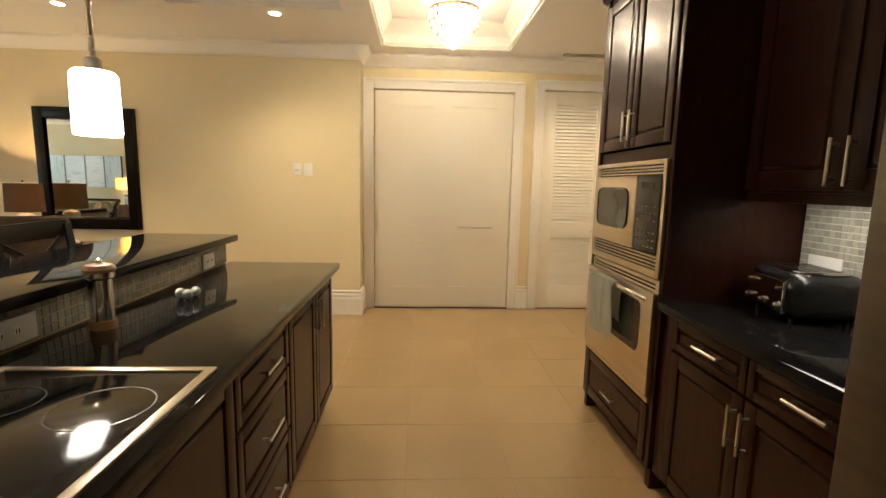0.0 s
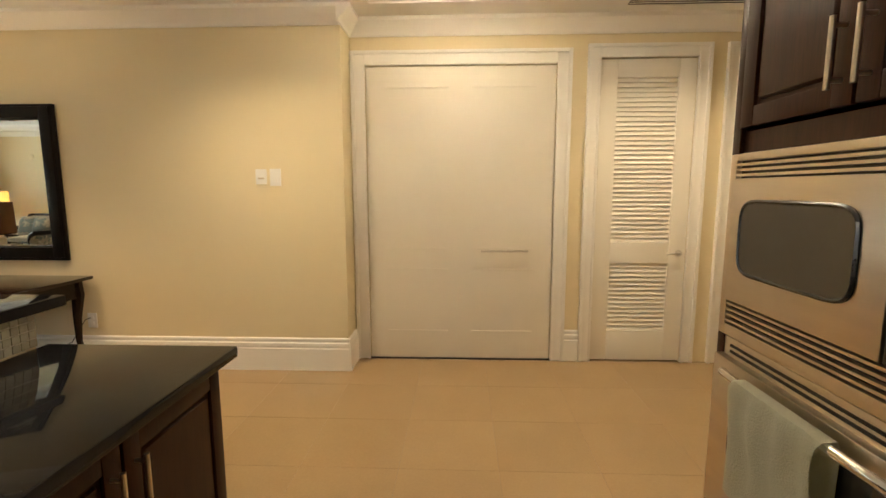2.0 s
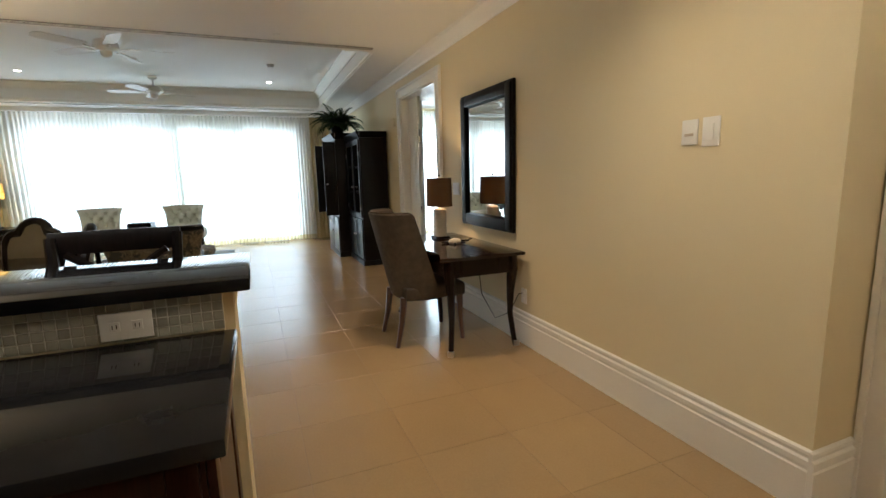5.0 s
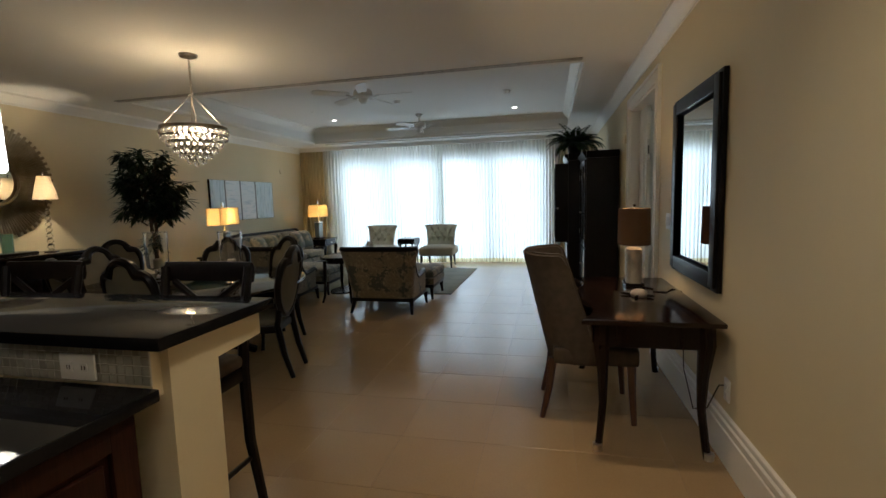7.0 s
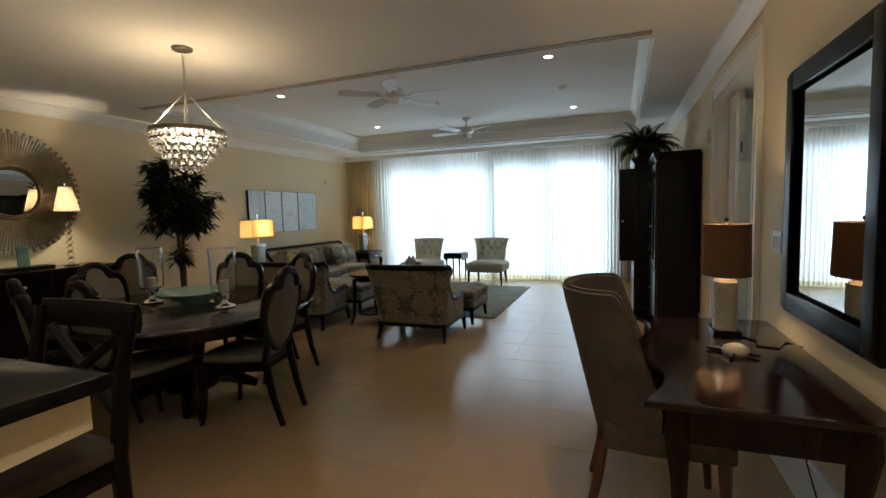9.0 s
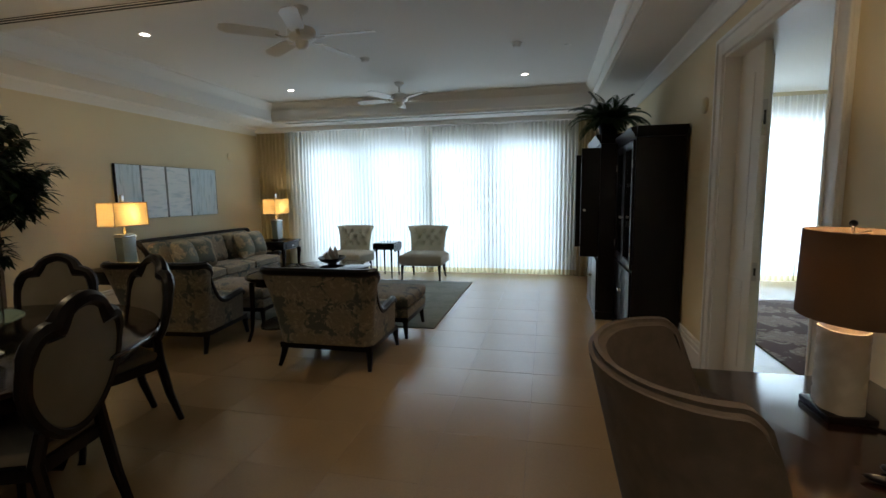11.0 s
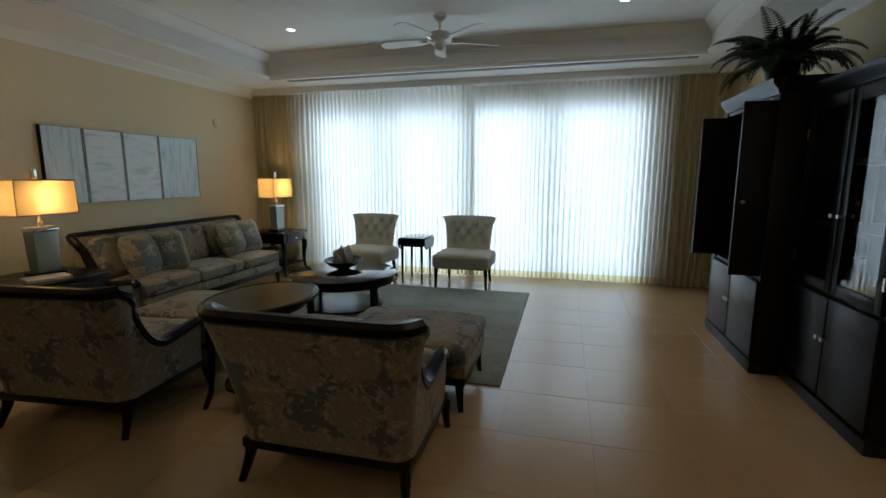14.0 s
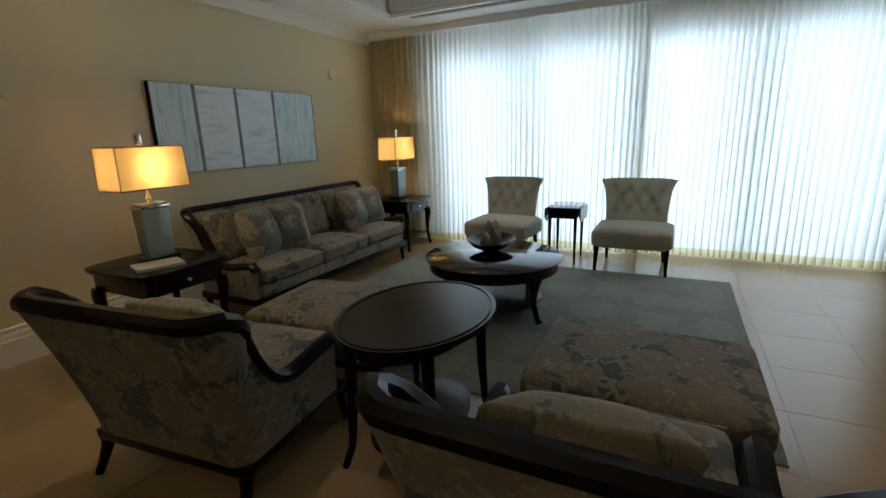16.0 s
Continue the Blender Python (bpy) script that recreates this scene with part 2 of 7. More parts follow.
M_NICKEL = surface("satin_nickel", (0.62, 0.58, 0.52), (0.66, 0.62, 0.56), 0.28, 5.0, 80.0, 0.0, 1.0)
M_BLACK = surface("black_enamel", (0.012, 0.012, 0.012), (0.018, 0.018, 0.018), 0.25, 5.0, 60.0, 0.0)
M_DGLASS = surface("dark_oven_glass", (0.02, 0.019, 0.017), (0.026, 0.024, 0.021), 0.09, 3.0, 30.0, 0.0)
M_MWGLASS = surface("smoked_microwave_glass", (0.05, 0.044, 0.036), (0.07, 0.062, 0.05), 0.2, 3.0, 300.0, 0.0)
M_GREYP = surface("grey_print", (0.13, 0.13, 0.12), (0.17, 0.17, 0.16), 0.5, 5.0)
M_RING = surface("faint_ring_print", (0.03, 0.03, 0.03), (0.045, 0.045, 0.043), 0.3, 5.0)
M_MIRROR, _t, _nn, _b = nodes_of("mirror_silver")
_b.inputs["Base Color"].default_value = (0.86, 0.88, 0.87, 1)
_b.inputs["Metallic"].default_value, _b.inputs["Roughness"].default_value = 1.0, 0.01
M_GLASS = glass_mat("clear_glass")
M_PANE = glass_mat("window_glass", (0.97, 1, 1), 0.0, 1.05)
M_GREENG = glass_mat("green_bowl_glass", (0.62, 0.86, 0.76), 0.12)
M_GREENG.node_tree.nodes["Principled BSDF"].inputs["Transmission Weight"].default_value = 0.72
M_CRYSTAL = glass_mat("crystal", (1.0, 0.97, 0.92), 0.0, 1.5)
_t = M_CRYSTAL.node_tree
_clear, _part = _t.nodes.new("ShaderNodeBsdfTransparent"), _t.nodes.new("ShaderNodeMixShader")
_part.inputs[0].default_value = 0.15
_t.links.new(_t.nodes["Principled BSDF"].outputs[0], _part.inputs[1])
_t.links.new(_clear.outputs[0], _part.inputs[2])
_t.links.new(_part.outputs[0], _t.nodes["Material Output"].inputs[0])
M_SHEER = thin_cloth("sheer_curtain", (0.82, 0.81, 0.75), 0.02, 0.70)
M_DRAPE = thin_cloth("gold_drape", (0.62, 0.52, 0.30), 0.0, 0.25)
M_HEM = thin_cloth("curtain_hem", (0.70, 0.62, 0.36), 0.02, 0.6)
M_SHADE = thin_cloth("cream_silk_shade", (0.80, 0.64, 0.29), 0.0, 0.6)
M_SHADEW = thin_cloth("white_shade", (0.90, 0.82, 0.68), 0.0, 0.6)
M_SHADEB = thin_cloth("brown_shade", (0.12, 0.075, 0.038), 0.0, 0.28)
M_PENDG = glowing("lit_opal_glass", (1.0, 0.90, 0.76), 5.0)
M_BULB = glowing("lit_bulb", (1.0, 0.80, 0.52), 14.0)
M_LENS = glowing("lit_downlight_lens", (1.0, 0.86, 0.66), 14.0)
M_STRIP = glowing("lit_strip_lens", (1.0, 0.88, 0.72), 2.0)
M_DAM = damask("blue_green_damask", (0.086, 0.10, 0.085), (0.275, 0.22, 0.145), (0.37, 0.312, 0.22), 4.6, 420.0, 0.60)
M_DAMP = damask("pillow_damask", (0.135, 0.15, 0.122), (0.36, 0.285, 0.175), (0.44, 0.365, 0.245), 4.6, 420.0, 0.56)
M_CHAIRF = surface("taupe_weave", (0.066, 0.051, 0.036), (0.098, 0.075, 0.052), 0.9, 22.0, 300.0, 0.3)
M_DINEF = surface("beige_seat_fabric", (0.135, 0.12, 0.085), (0.165, 0.145, 0.105), 0.9, 5.0, 300.0, 0.25)
M_TUFT = surface("cream_linen", (0.44, 0.40, 0.31), (0.49, 0.45, 0.35), 0.92, 5.0, 300.0, 0.25)
M_RUG = damask("sage_rug_pile", (0.20, 0.22, 0.175), (0.235, 0.25, 0.20), (0.25, 0.262, 0.21), 2.4, 160.0, 0.42)
M_RUGB = damask("brown_flower_rug", (0.115, 0.045, 0.032), (0.36, 0.26, 0.20), (0.44, 0.35, 0.27), 1.8, 160.0, 0.42)
M_CERAM = surface("blue_grey_ceramic", (0.23, 0.28, 0.26), (0.29, 0.33, 0.30), 0.2, 5.0, 40.0, 0.0, 0.0, 0.6)
M_IVORY = surface("ivory_ceramic", (0.40, 0.365, 0.29), (0.47, 0.43, 0.345), 0.35, 12.0, 60.0, 0.1)
M_SHELL = surface("pale_shell", (0.38, 0.325, 0.26), (0.50, 0.44, 0.36), 0.45, 14.0, 60.0, 0.1)
M_CANVAS = brushed_paint("painted_canvas", (0.66, 0.80, 0.86), (0.78, 0.86, 0.88), (0.48, 0.60, 0.64), (3.0, 1.0, 0.5))
M_CANVASB = brushed_paint("painted_canvas_pale", (0.82, 0.87, 0.89), (0.88, 0.90, 0.90), (0.62, 0.70, 0.74), (0.6, 1.0, 3.0))
M_CANLINE = surface("grey_brown_paint", (0.20, 0.22, 0.21), (0.36, 0.39, 0.38), 0.8, 14.0)
M_SILVER = surface("antique_silver_leaf", (0.30, 0.235, 0.14), (0.52, 0.42, 0.27), 0.3, 8.0, 60.0, 0.15, 1.0)
M_PLAST = surface("white_plastic", (0.84, 0.83, 0.79), (0.87, 0.86, 0.82), 0.4, 3.0)
M_FANW = surface("white_fan_enamel", (0.74, 0.72, 0.67), (0.78, 0.76, 0.71), 0.4, 3.0)
M_LEAF = surface("dark_leaf", (0.010, 0.022, 0.008), (0.022, 0.042, 0.014), 0.5, 8.0, 60.0, 0.1)
M_FERN = surface("fern_leaf", (0.014, 0.034, 0.010), (0.030, 0.06, 0.018), 0.55, 8.0, 60.0, 0.1)
M_BARK = surface("brown_bark", (0.09, 0.06, 0.035), (0.14, 0.09, 0.055), 0.9, 20.0, 90.0, 0.5)
M_SOIL = surface("dark_soil", (0.03, 0.022, 0.016), (0.05, 0.036, 0.026), 0.95, 20.0)
M_TOWEL = surface("pale_green_towel", (0.60, 0.61, 0.49), (0.68, 0.69, 0.56), 0.95, 9.0, 240.0, 0.6)
M_CORK = surface("turned_pale_wood", (0.40, 0.23, 0.10), (0.48, 0.28, 0.13), 0.5, 10.0)
M_WAX = surface("ivory_wax", (0.62, 0.55, 0.40), (0.66, 0.59, 0.44), 0.5, 6.0)
M_SLOT = surface("dark_slot", (0.03, 0.025, 0.022), (0.04, 0.034, 0.03), 0.7, 8.0)
M_BLUEB = surface("pale_blue_glaze", (0.45, 0.55, 0.62), (0.72, 0.74, 0.72), 0.2, 40.0)
M_FLOWER = surface("white_petal", (0.75, 0.73, 0.70), (0.80, 0.78, 0.74), 0.6, 30.0)
for _m, _level in ((M_TILE, 0.7), (M_BLACKW, 0.2), (M_DARK, 0.22), (M_DARKX, 0.32), (M_GRAN, 0.1), (M_CAB, 0.17), (M_LEAF, 0.25), (M_FERN, 0.25)):
    _m.node_tree.nodes["Principled BSDF"].inputs["Specular IOR Level"].default_value = _level


# ---------------------------------------------------------------- mesh tools
def B():
    return bmesh.new()


def put(bm, name, material, smooth=38):
    me = bpy.data.meshes.new(name)
    bmesh.ops.recalc_face_normals(bm, faces=bm.faces)
    bm.to_mesh(me)
    bm.free()
    me.materials.append(material)
    if smooth:
        me.polygons.foreach_set("use_smooth", [p.area < 0.02 for p in me.polygons])
        me.set_sharp_from_angle(angle=radians(smooth))
    return me


def part(name, bm, material, parent, label="", smooth=38):
    ob = new(name, put(bm, name, material, smooth))
    ob.parent = parent
    if label:
        ob["label"] = label
    return ob


def solid(name, bm, material, label, category, group="", kind="", at=None, smooth=38):
    ob = new(name, put(bm, name, material, smooth))
    if at is not None:
        ob.matrix_world = at
    return tagged(ob, label, category, group, kind)


def thing(name, x, y, z, rz, label, category, group="", kind=""):
    ob = new(name)
    ob.empty_display_size = 0.1
    ob.matrix_world = pose(x, y, z, 0, 0, rz)
    return tagged(ob, label, category, group, kind)


def box(bm, x0, x1, y0, y1, z0, z1, bevel=0.0, seg=2):
    m = Matrix.Translation(((x0 + x1) / 2, (y0 + y1) / 2, (z0 + z1) / 2)) @ Matrix.Diagonal((abs(x1 - x0), abs(y1 - y0), abs(z1 - z0), 1))
    r = bmesh.ops.create_cube(bm, size=1.0, matrix=m)
    if bevel:
        es = list({e for v in r["verts"] for e in v.link_edges})
        bmesh.ops.bevel(bm, geom=es, offset=bevel, segments=seg, affect="EDGES", profile=0.6)
    return bm


def lathe(bm, prof, seg=24, at=(0, 0, 0), sx=1.0, sy=1.0):
    """A turned shape from (radius, height) pairs."""
    rings = []
    for r, z in prof:
        if r < 1e-5:
            rings.append([bm.verts.new((at[0], at[1], at[2] + z))])
        else:
            rings.append([bm.verts.new((at[0] + sx * r * math.cos(2 * math.pi * i / seg), at[1] + sy * r * math.sin(2 * math.pi * i / seg), at[2] + z)) for i in range(seg)])
    for a, b in zip(rings, rings[1:]):
        for i in range(seg):
            j = (i + 1) % seg
            if len(a) == 1 and len(b) == 1:
                continue
            if len(a) == 1:
                bm.faces.new((a[0], b[j], b[i]))
            elif len(b) == 1:
                bm.faces.new((a[i], a[j], b[0]))
            else:
                bm.faces.new((a[i], a[j], b[j], b[i]))
    if len(rings[0]) > 1 and len(rings[-1]) > 1 and abs(prof[0][1] - prof[-1][1]) < 0.02:
        a, b = rings[-1], rings[0]
        for i in range(seg):
            j = (i + 1) % seg
            bm.faces.new((a[i], a[j], b[j], b[i]))
        return bm
    for ring in (rings[0], rings[-1]):
        if len(ring) > 1:
            bm.faces.new(ring)
    return bm


def tube(bm, pts, radii, seg=8, flat=1.0, closed=False, up=(0, 0, 1), square=False):
    """A bar along points; radii one number or one for each point; flat squeezes it along its second axis."""
    pts = [Vector(p) for p in pts]
    n = len(pts)
    if not hasattr(radii, "__len__"):
        radii = [radii] * n
    rings = []
    for i, p in enumerate(pts):
        a = pts[(i - 1) % n] if closed or i else pts[i]
        b = pts[(i + 1) % n] if closed or i < n - 1 else pts[i]
        d = (b - a).normalized()
        u = Vector(up)
        if abs(d.dot(u)) > 0.97:
            u = Vector((1, 0, 0))
        s = d.cross(u).normalized()
        w = s.cross(d).normalized()
        k = seg
        ring = []
        for j in range(k):
            th = 2 * math.pi * (j + 0.5) / k
            c1, s1 = math.cos(th), math.sin(th)
            if square:
                q = max(abs(c1), abs(s1))
                c1, s1 = c1 / q, s1 / q
            ring.append(bm.verts.new(p + s * (radii[i] * c1) + w * (radii[i] * flat * s1)))
        rings.append(ring)
    m = n if closed else n - 1
    for i in range(m):
        a, b = rings[i], rings[(i + 1) % n]
        for j in range(seg):
            q = (j + 1) % seg
            bm.faces.new((a[j], a[q], b[q], b[j]))
    if not closed:
        bm.faces.new(rings[0])
        bm.faces.new(rings[-1])
    return bm


def prism(bm, prof, p0, p1, nrm, z=0.0):
    """A moulding: the profile of (outward, height) pairs drawn from p0 to p1 in plan."""
    ends = []
    for p in (p0, p1):
        ends.append([bm.verts.new((p[0] + nrm[0] * d, p[1] + nrm[1] * d, z + h)) for d, h in prof])
    k = len(prof)
    for i in range(k):
        j = (i + 1) % k
        bm.faces.new((ends[0][i], ends[0][j], ends[1][j], ends[1][i]))
    bm.faces.new(ends[0])
    bm.faces.new(ends[1])
    return bm


def plate(bm, outline, z0, z1, bevel=0.0):
    """A flat plate from an outline in plan."""
    lo = [bm.verts.new((x, y, z0)) for x, y in outline]
    hi = [bm.verts.new((x, y, z1)) for x, y in outline]
    n = len(outline)
    fs = [bm.faces.new(lo), bm.faces.new(hi)]
    for i in range(n):
        j = (i + 1) % n
        bm.faces.new((lo[i], lo[j], hi[j], hi[i]))
    if bevel:
        es = [e for f in fs for e in f.edges]
        bmesh.ops.bevel(bm, geom=es, offset=bevel, segments=2, affect="EDGES", profile=0.6)
    return bm


def cushion(bm, x0, x1, y0, y1, z0, z1, puff=0.3, n=10, rise=0.02):
    """A soft block: rounded edges and a slightly domed top and bottom."""
    cx, cy, cz = (x0 + x1) / 2, (y0 + y1) / 2, (z0 + z1) / 2
    hx, hy, hz = (x1 - x0) / 2, (y1 - y0) / 2, (z1 - z0) / 2
    old = set(bm.verts)
    r = bmesh.ops.create_cube(bm, size=2.0)
    es = list({e for v in r["verts"] for e in v.link_edges})
    bmesh.ops.subdivide_edges(bm, edges=es, cuts=n, use_grid_fill=True)
    vs = [v for v in bm.verts if v not in old]
    rad = puff * min(hx, hy, hz)
    for v in vs:
        x, y, z = v.co
        p = Vector((x * hx, y * hy, z * hz))
        core = Vector((max(-hx + rad, min(hx - rad, p.x)), max(-hy + rad, min(hy - rad, p.y)), max(-hz + rad, min(hz - rad, p.z))))
        d = p - core
        if d.length > 1e-9:
            p = core + d.normalized() * rad
        p.z += (1 if z > 0 else -0.4) * rise * (1 - x * x) * (1 - y * y)
        v.co = Vector((cx, cy, cz)) + p
    return bm


def turned(bm, m):
    bmesh.ops.transform(bm, matrix=m, verts=bm.verts)
    return bm


def sphere(bm, r, at=(0, 0, 0), u=12, v=8, sz=1.0):
    bmesh.ops.create_uvsphere(bm, u_segments=u, v_segments=v, radius=r, matrix=Matrix.Translation(at) @ Matrix.Diagonal((1, 1, sz, 1)))
    return bm


def grid_pieces(name, me, parent, places):
    for p in places:
        ob = new(name, me)
        ob.parent = parent
        ob.location = p


def cab_door(parent, y0, y1, z0, z1, x, material, pull=None, name="cabinet_door", frame_w=0.055):
    """A raised-panel door or drawer front that faces +x, its back at x."""
    b = B()
    w = min(frame_w, 0.28 * (z1 - z0))
    box(b, x, x + 0.012, y0 + 0.001, y1 - 0.001, z0 + 0.001, z1 - 0.001)
    d = part(name, b, material, parent)
    for ya, yb in ((y0, y0 + w), (y1 - w, y1)):
        part("stile", box(B(), x + 0.001, x + 0.022, ya, yb, z0, z1, 0.003), material, d)
    for za, zb in ((z0, z0 + w), (z1 - w, z1)):
        part("rail", box(B(), x + 0.001, x + 0.021, y0 + w, y1 - w, za, zb, 0.003), material, d)
    g = w + 0.012
    if y1 - y0 > 2.6 * g and z1 - z0 > 2.6 * g:
        part("panel", box(B(), x + 0.004, x + 0.020, y0 + g, y1 - g, z0 + g, z1 - g, 0.0075, 1), material, d)
    if pull:
        h = B()
        if pull[0] == "h":
            yc, zc, L = pull[1], pull[2], pull[3] / 2
            tube(h, [(x + 0.052, yc - L, zc), (x + 0.052, yc + L, zc)], 0.0065, 8)
            for s in (-0.75, 0.75):
                tube(h, [(x + 0.018, yc + s * L, zc), (x + 0.052, yc + s * L, zc)], 0.005, 8)
        elif pull[0] == "v":
            yc, zc, L = pull[1], pull[2], pull[3] / 2
            tube(h, [(x + 0.052, yc, zc - L), (x + 0.052, yc, zc + L)], 0.0065, 8)
            for s in (-0.75, 0.75):
                tube(h, [(x + 0.018, yc, zc + s * L), (x + 0.052, yc, zc + s * L)], 0.005, 8)
        else:
            lathe(h, [(0, 0), (0.007, 0), (0.006, 0.014), (0.014, 0.02), (0.015, 0.028), (0.008, 0.034), (0, 0.035)], 12)
            turned(h, Matrix.Translation((x + 0.02, pull[1], pull[2])) @ Matrix.Rotation(radians(90), 4, "Y"))
        part("handle", h, M_NICKEL, d, "satin nickel pull")
    return d


# ---------------------------------------------------------------- structure
CZ = 2.74  # lower ceiling
WY = 5.5   # wall with the mirror
LY = -1.28  # wall with the sofa


def structure(name, bm, material, label, smooth=38):
    return solid(name, bm, material, label, name.split("_")[0], "", "structure", None, smooth)


b = box(B(), -10.0, 4.4, -1.45, 9.7, -0.2, -0.002)
floor = structure("floor", b, M_GROUT, "beige square stone floor tiles with thin grout joints")

TRAYS = ((-9.15, -4.5, -0.5, 4.95, 3.07), (0.11, 1.385, 3.92, 5.44, 2.98), (-1.45, -0.12, 0.6, 4.5, 2.86))
b = B()
xs = sorted({-10.0, 4.4} | {v for t in TRAYS for v in t[:2]})
ys = sorted({-1.45, 5.78} | {v for t in TRAYS for v in t[2:4]})
for xa, xb in zip(xs, xs[1:]):
    for ya, yb in zip(ys, ys[1:]):
        mx, my = (xa + xb) / 2, (ya + yb) / 2
        hole = [t for t in TRAYS if t[0] < mx < t[1] and t[2] < my < t[3]]
        box(b, xa, xb, ya, yb, hole[0][4] if hole else CZ, 3.25)
box(b, -10.0, 4.4, 5.78, 9.7, 2.95, 3.25)
structure("ceiling", b, M_CEIL, "white painted ceiling with recessed trays", 0)

# walls
b = B()
box(b, -10.0, -5.28, WY, 5.78, 0, CZ)
box(b, -3.97, -0.12, WY, 5.78, 0, CZ)
box(b, -5.28, -3.97, WY, 5.78, 2.38, CZ)
structure("wall_north", b, M_WALL, "cream painted wall with a cased doorway", 0)
for x0, x1, z0 in ((-0.12, 0.0, 0), (0.0, 1.515, 2.40), (1.515, 1.845, 0), (1.845, 2.585, 2.44), (2.585, 2.90, 0), (2.90, 3.64, 2.44), (3.64, 4.4, 0)):
    structure("wall_entry", box(B(), x0, x1, 5.78, 5.95, z0, CZ), M_WALL, "cream painted entry wall beside and above the doors", 0)
structure("wall_south", box(B(), -10.0, 4.4, LY - 0.17, LY, 0, CZ), M_WALL, "long cream painted wall behind the sofa", 0)
structure("wall_kitchen", box(B(), 2.2, 2.35, LY, 3.46, 0, CZ), M_WALL, "cream painted kitchen wall", 0)
structure("wall_hall", box(B(), 2.35, 4.4, 3.31, 3.46, 0, CZ), M_WALL, "cream painted hall wall", 0)
structure("wall_east", box(B(), 4.25, 4.4, 3.46, 5.78, 0, CZ), M_WALL, "cream painted end wall of the hall", 0)
b = B()
box(b, -10.15, -9.97, LY, -0.3, 0, CZ)
box(b, -10.15, -9.97, 4.55, 6.1, 0, CZ)
box(b, -10.15, -9.97, -0.3, 4.55, 2.4, CZ)
box(b, -10.15, -9.97, 8.6, 9.6, 0, 2.95)
box(b, -10.15, -9.97, 6.1, 8.6, 2.5, 2.95)
structure("wall_west", b, M_WALL, "cream painted window wall", 0)
b = B()
box(b, -10.0, -2.4, 9.6, 9.7, 0, 2.95)
box(b, -2.55, -2.4, 5.95, 9.6, 0, 2.95)
structure("wall_bedroom", b, M_WALL, "cream painted bedroom walls", 0)

# windows
for k, (y0, y1, n, hd) in enumerate(((-0.3, 4.55, 4, 2.4), (6.1, 8.6, 2, 2.5))):
    w = thing("window_%d" % (k + 1), -10.06, (y0 + y1) / 2, 0, 0, "tall white framed sliding glass doors behind sheers", "window", "", "structure")
    L = (y1 - y0) / 2
    f = B()
    box(f, -0.04, 0.04, -L, L, 0.0, 0.06, 0.004)
    box(f, -0.04, 0.04, -L, L, hd - 0.06, hd, 0.004)
    box(f, -0.04, 0.04, -L, -L + 0.06, 0.06, hd - 0.06, 0.004)
    box(f, -0.04, 0.04, L - 0.06, L, 0.06, hd - 0.06, 0.004)
    part("window_frame", f, M_TRIM, w)
    for i in range(n):
        ya, yb = -L + 0.06 + i * (2 * L - 0.12) / n, -L + 0.06 + (i + 1) * (2 * L - 0.12) / n
        if i:
            part("mullion", box(B(), -0.035, 0.035, ya - 0.045, ya + 0.045, 0.06, hd - 0.06, 0.004), M_TRIM, w)
        g = part("pane", box(B(), -0.004, 0.004, ya + 0.02, yb - 0.02, 0.06, hd - 0.06), M_PANE, w)
        g.visible_shadow = False

# mouldings
CROWN = [(0, 0), (0.014, 0), (0.018, 0.018), (0.03, 0.03), (0.055, 0.05), (0.085, 0.088), (0.098, 0.095), (0.1, 0.122), (0, 0.122)]
BASE = [(0, 0), (0.024, 0), (0.024, 0.178), (0.017, 0.183), (0.017, 0.192), (0.022, 0.198), (0.022, 0.222), (0.012, 0.23), (0.012, 0.24), (0.016, 0.246), (0.014, 0.258), (0, 0.264)]
LIP = [(0, 0), (0.02, 0), (0.028, 0.02), (0.02, 0.045), (0, 0.05)]
for p0, p1, nrm in (((-9.97, WY), (-0.12, WY), (0, -1)), ((-0.12, WY - 0.1), (-0.12, 5.78), (1, 0)), ((-0.12, 5.78), (4.25, 5.78), (0, -1)),
                    ((-9.97, LY), (2.2, LY), (0, 1)), ((4.25, 3.46), (4.25, 5.78), (-1, 0)), ((2.35, 3.46), (4.25, 3.46), (0, 1))):
    structure("trim_crown", prism(B(), CROWN, p0, p1, nrm, CZ - 0.1225), M_TRIM, "white stepped crown moulding")
for x0, x1, y0, y1, z in TRAYS[:2]:
    for p0, p1, nrm in (((x0, y0), (x1, y0), (0, 1)), ((x0, y1), (x1, y1), (0, -1)), ((x0, y0), (x0, y1), (1, 0)), ((x1, y0), (x1, y1), (-1, 0))):
        t = B()
        prism(t, CROWN, p0, p1, nrm, z - 0.1225)
        prism(t, LIP, p0, p1, nrm, CZ + 0.012)
        structure("trim_tray", t, M_TRIM, "white moulding lining the ceiling tray")
for p0, p1, nrm in (((-9.97, WY), (-5.405, WY), (0, -1)), ((-3.835, WY), (-0.12, WY), (0, -1)), ((-0.12, WY - 0.022), (-0.12, 5.75), (1, 0)),
                    ((-9.97, LY), (2.2, LY), (0, 1)), ((1.629, 5.78), (1.743, 5.78), (0, -1)), ((3.8, 5.78), (4.25, 5.78), (0, -1))):
    structure("baseboard", prism(B(), BASE, p0, p1, nrm), M_TRIM, "tall white stepped baseboard")


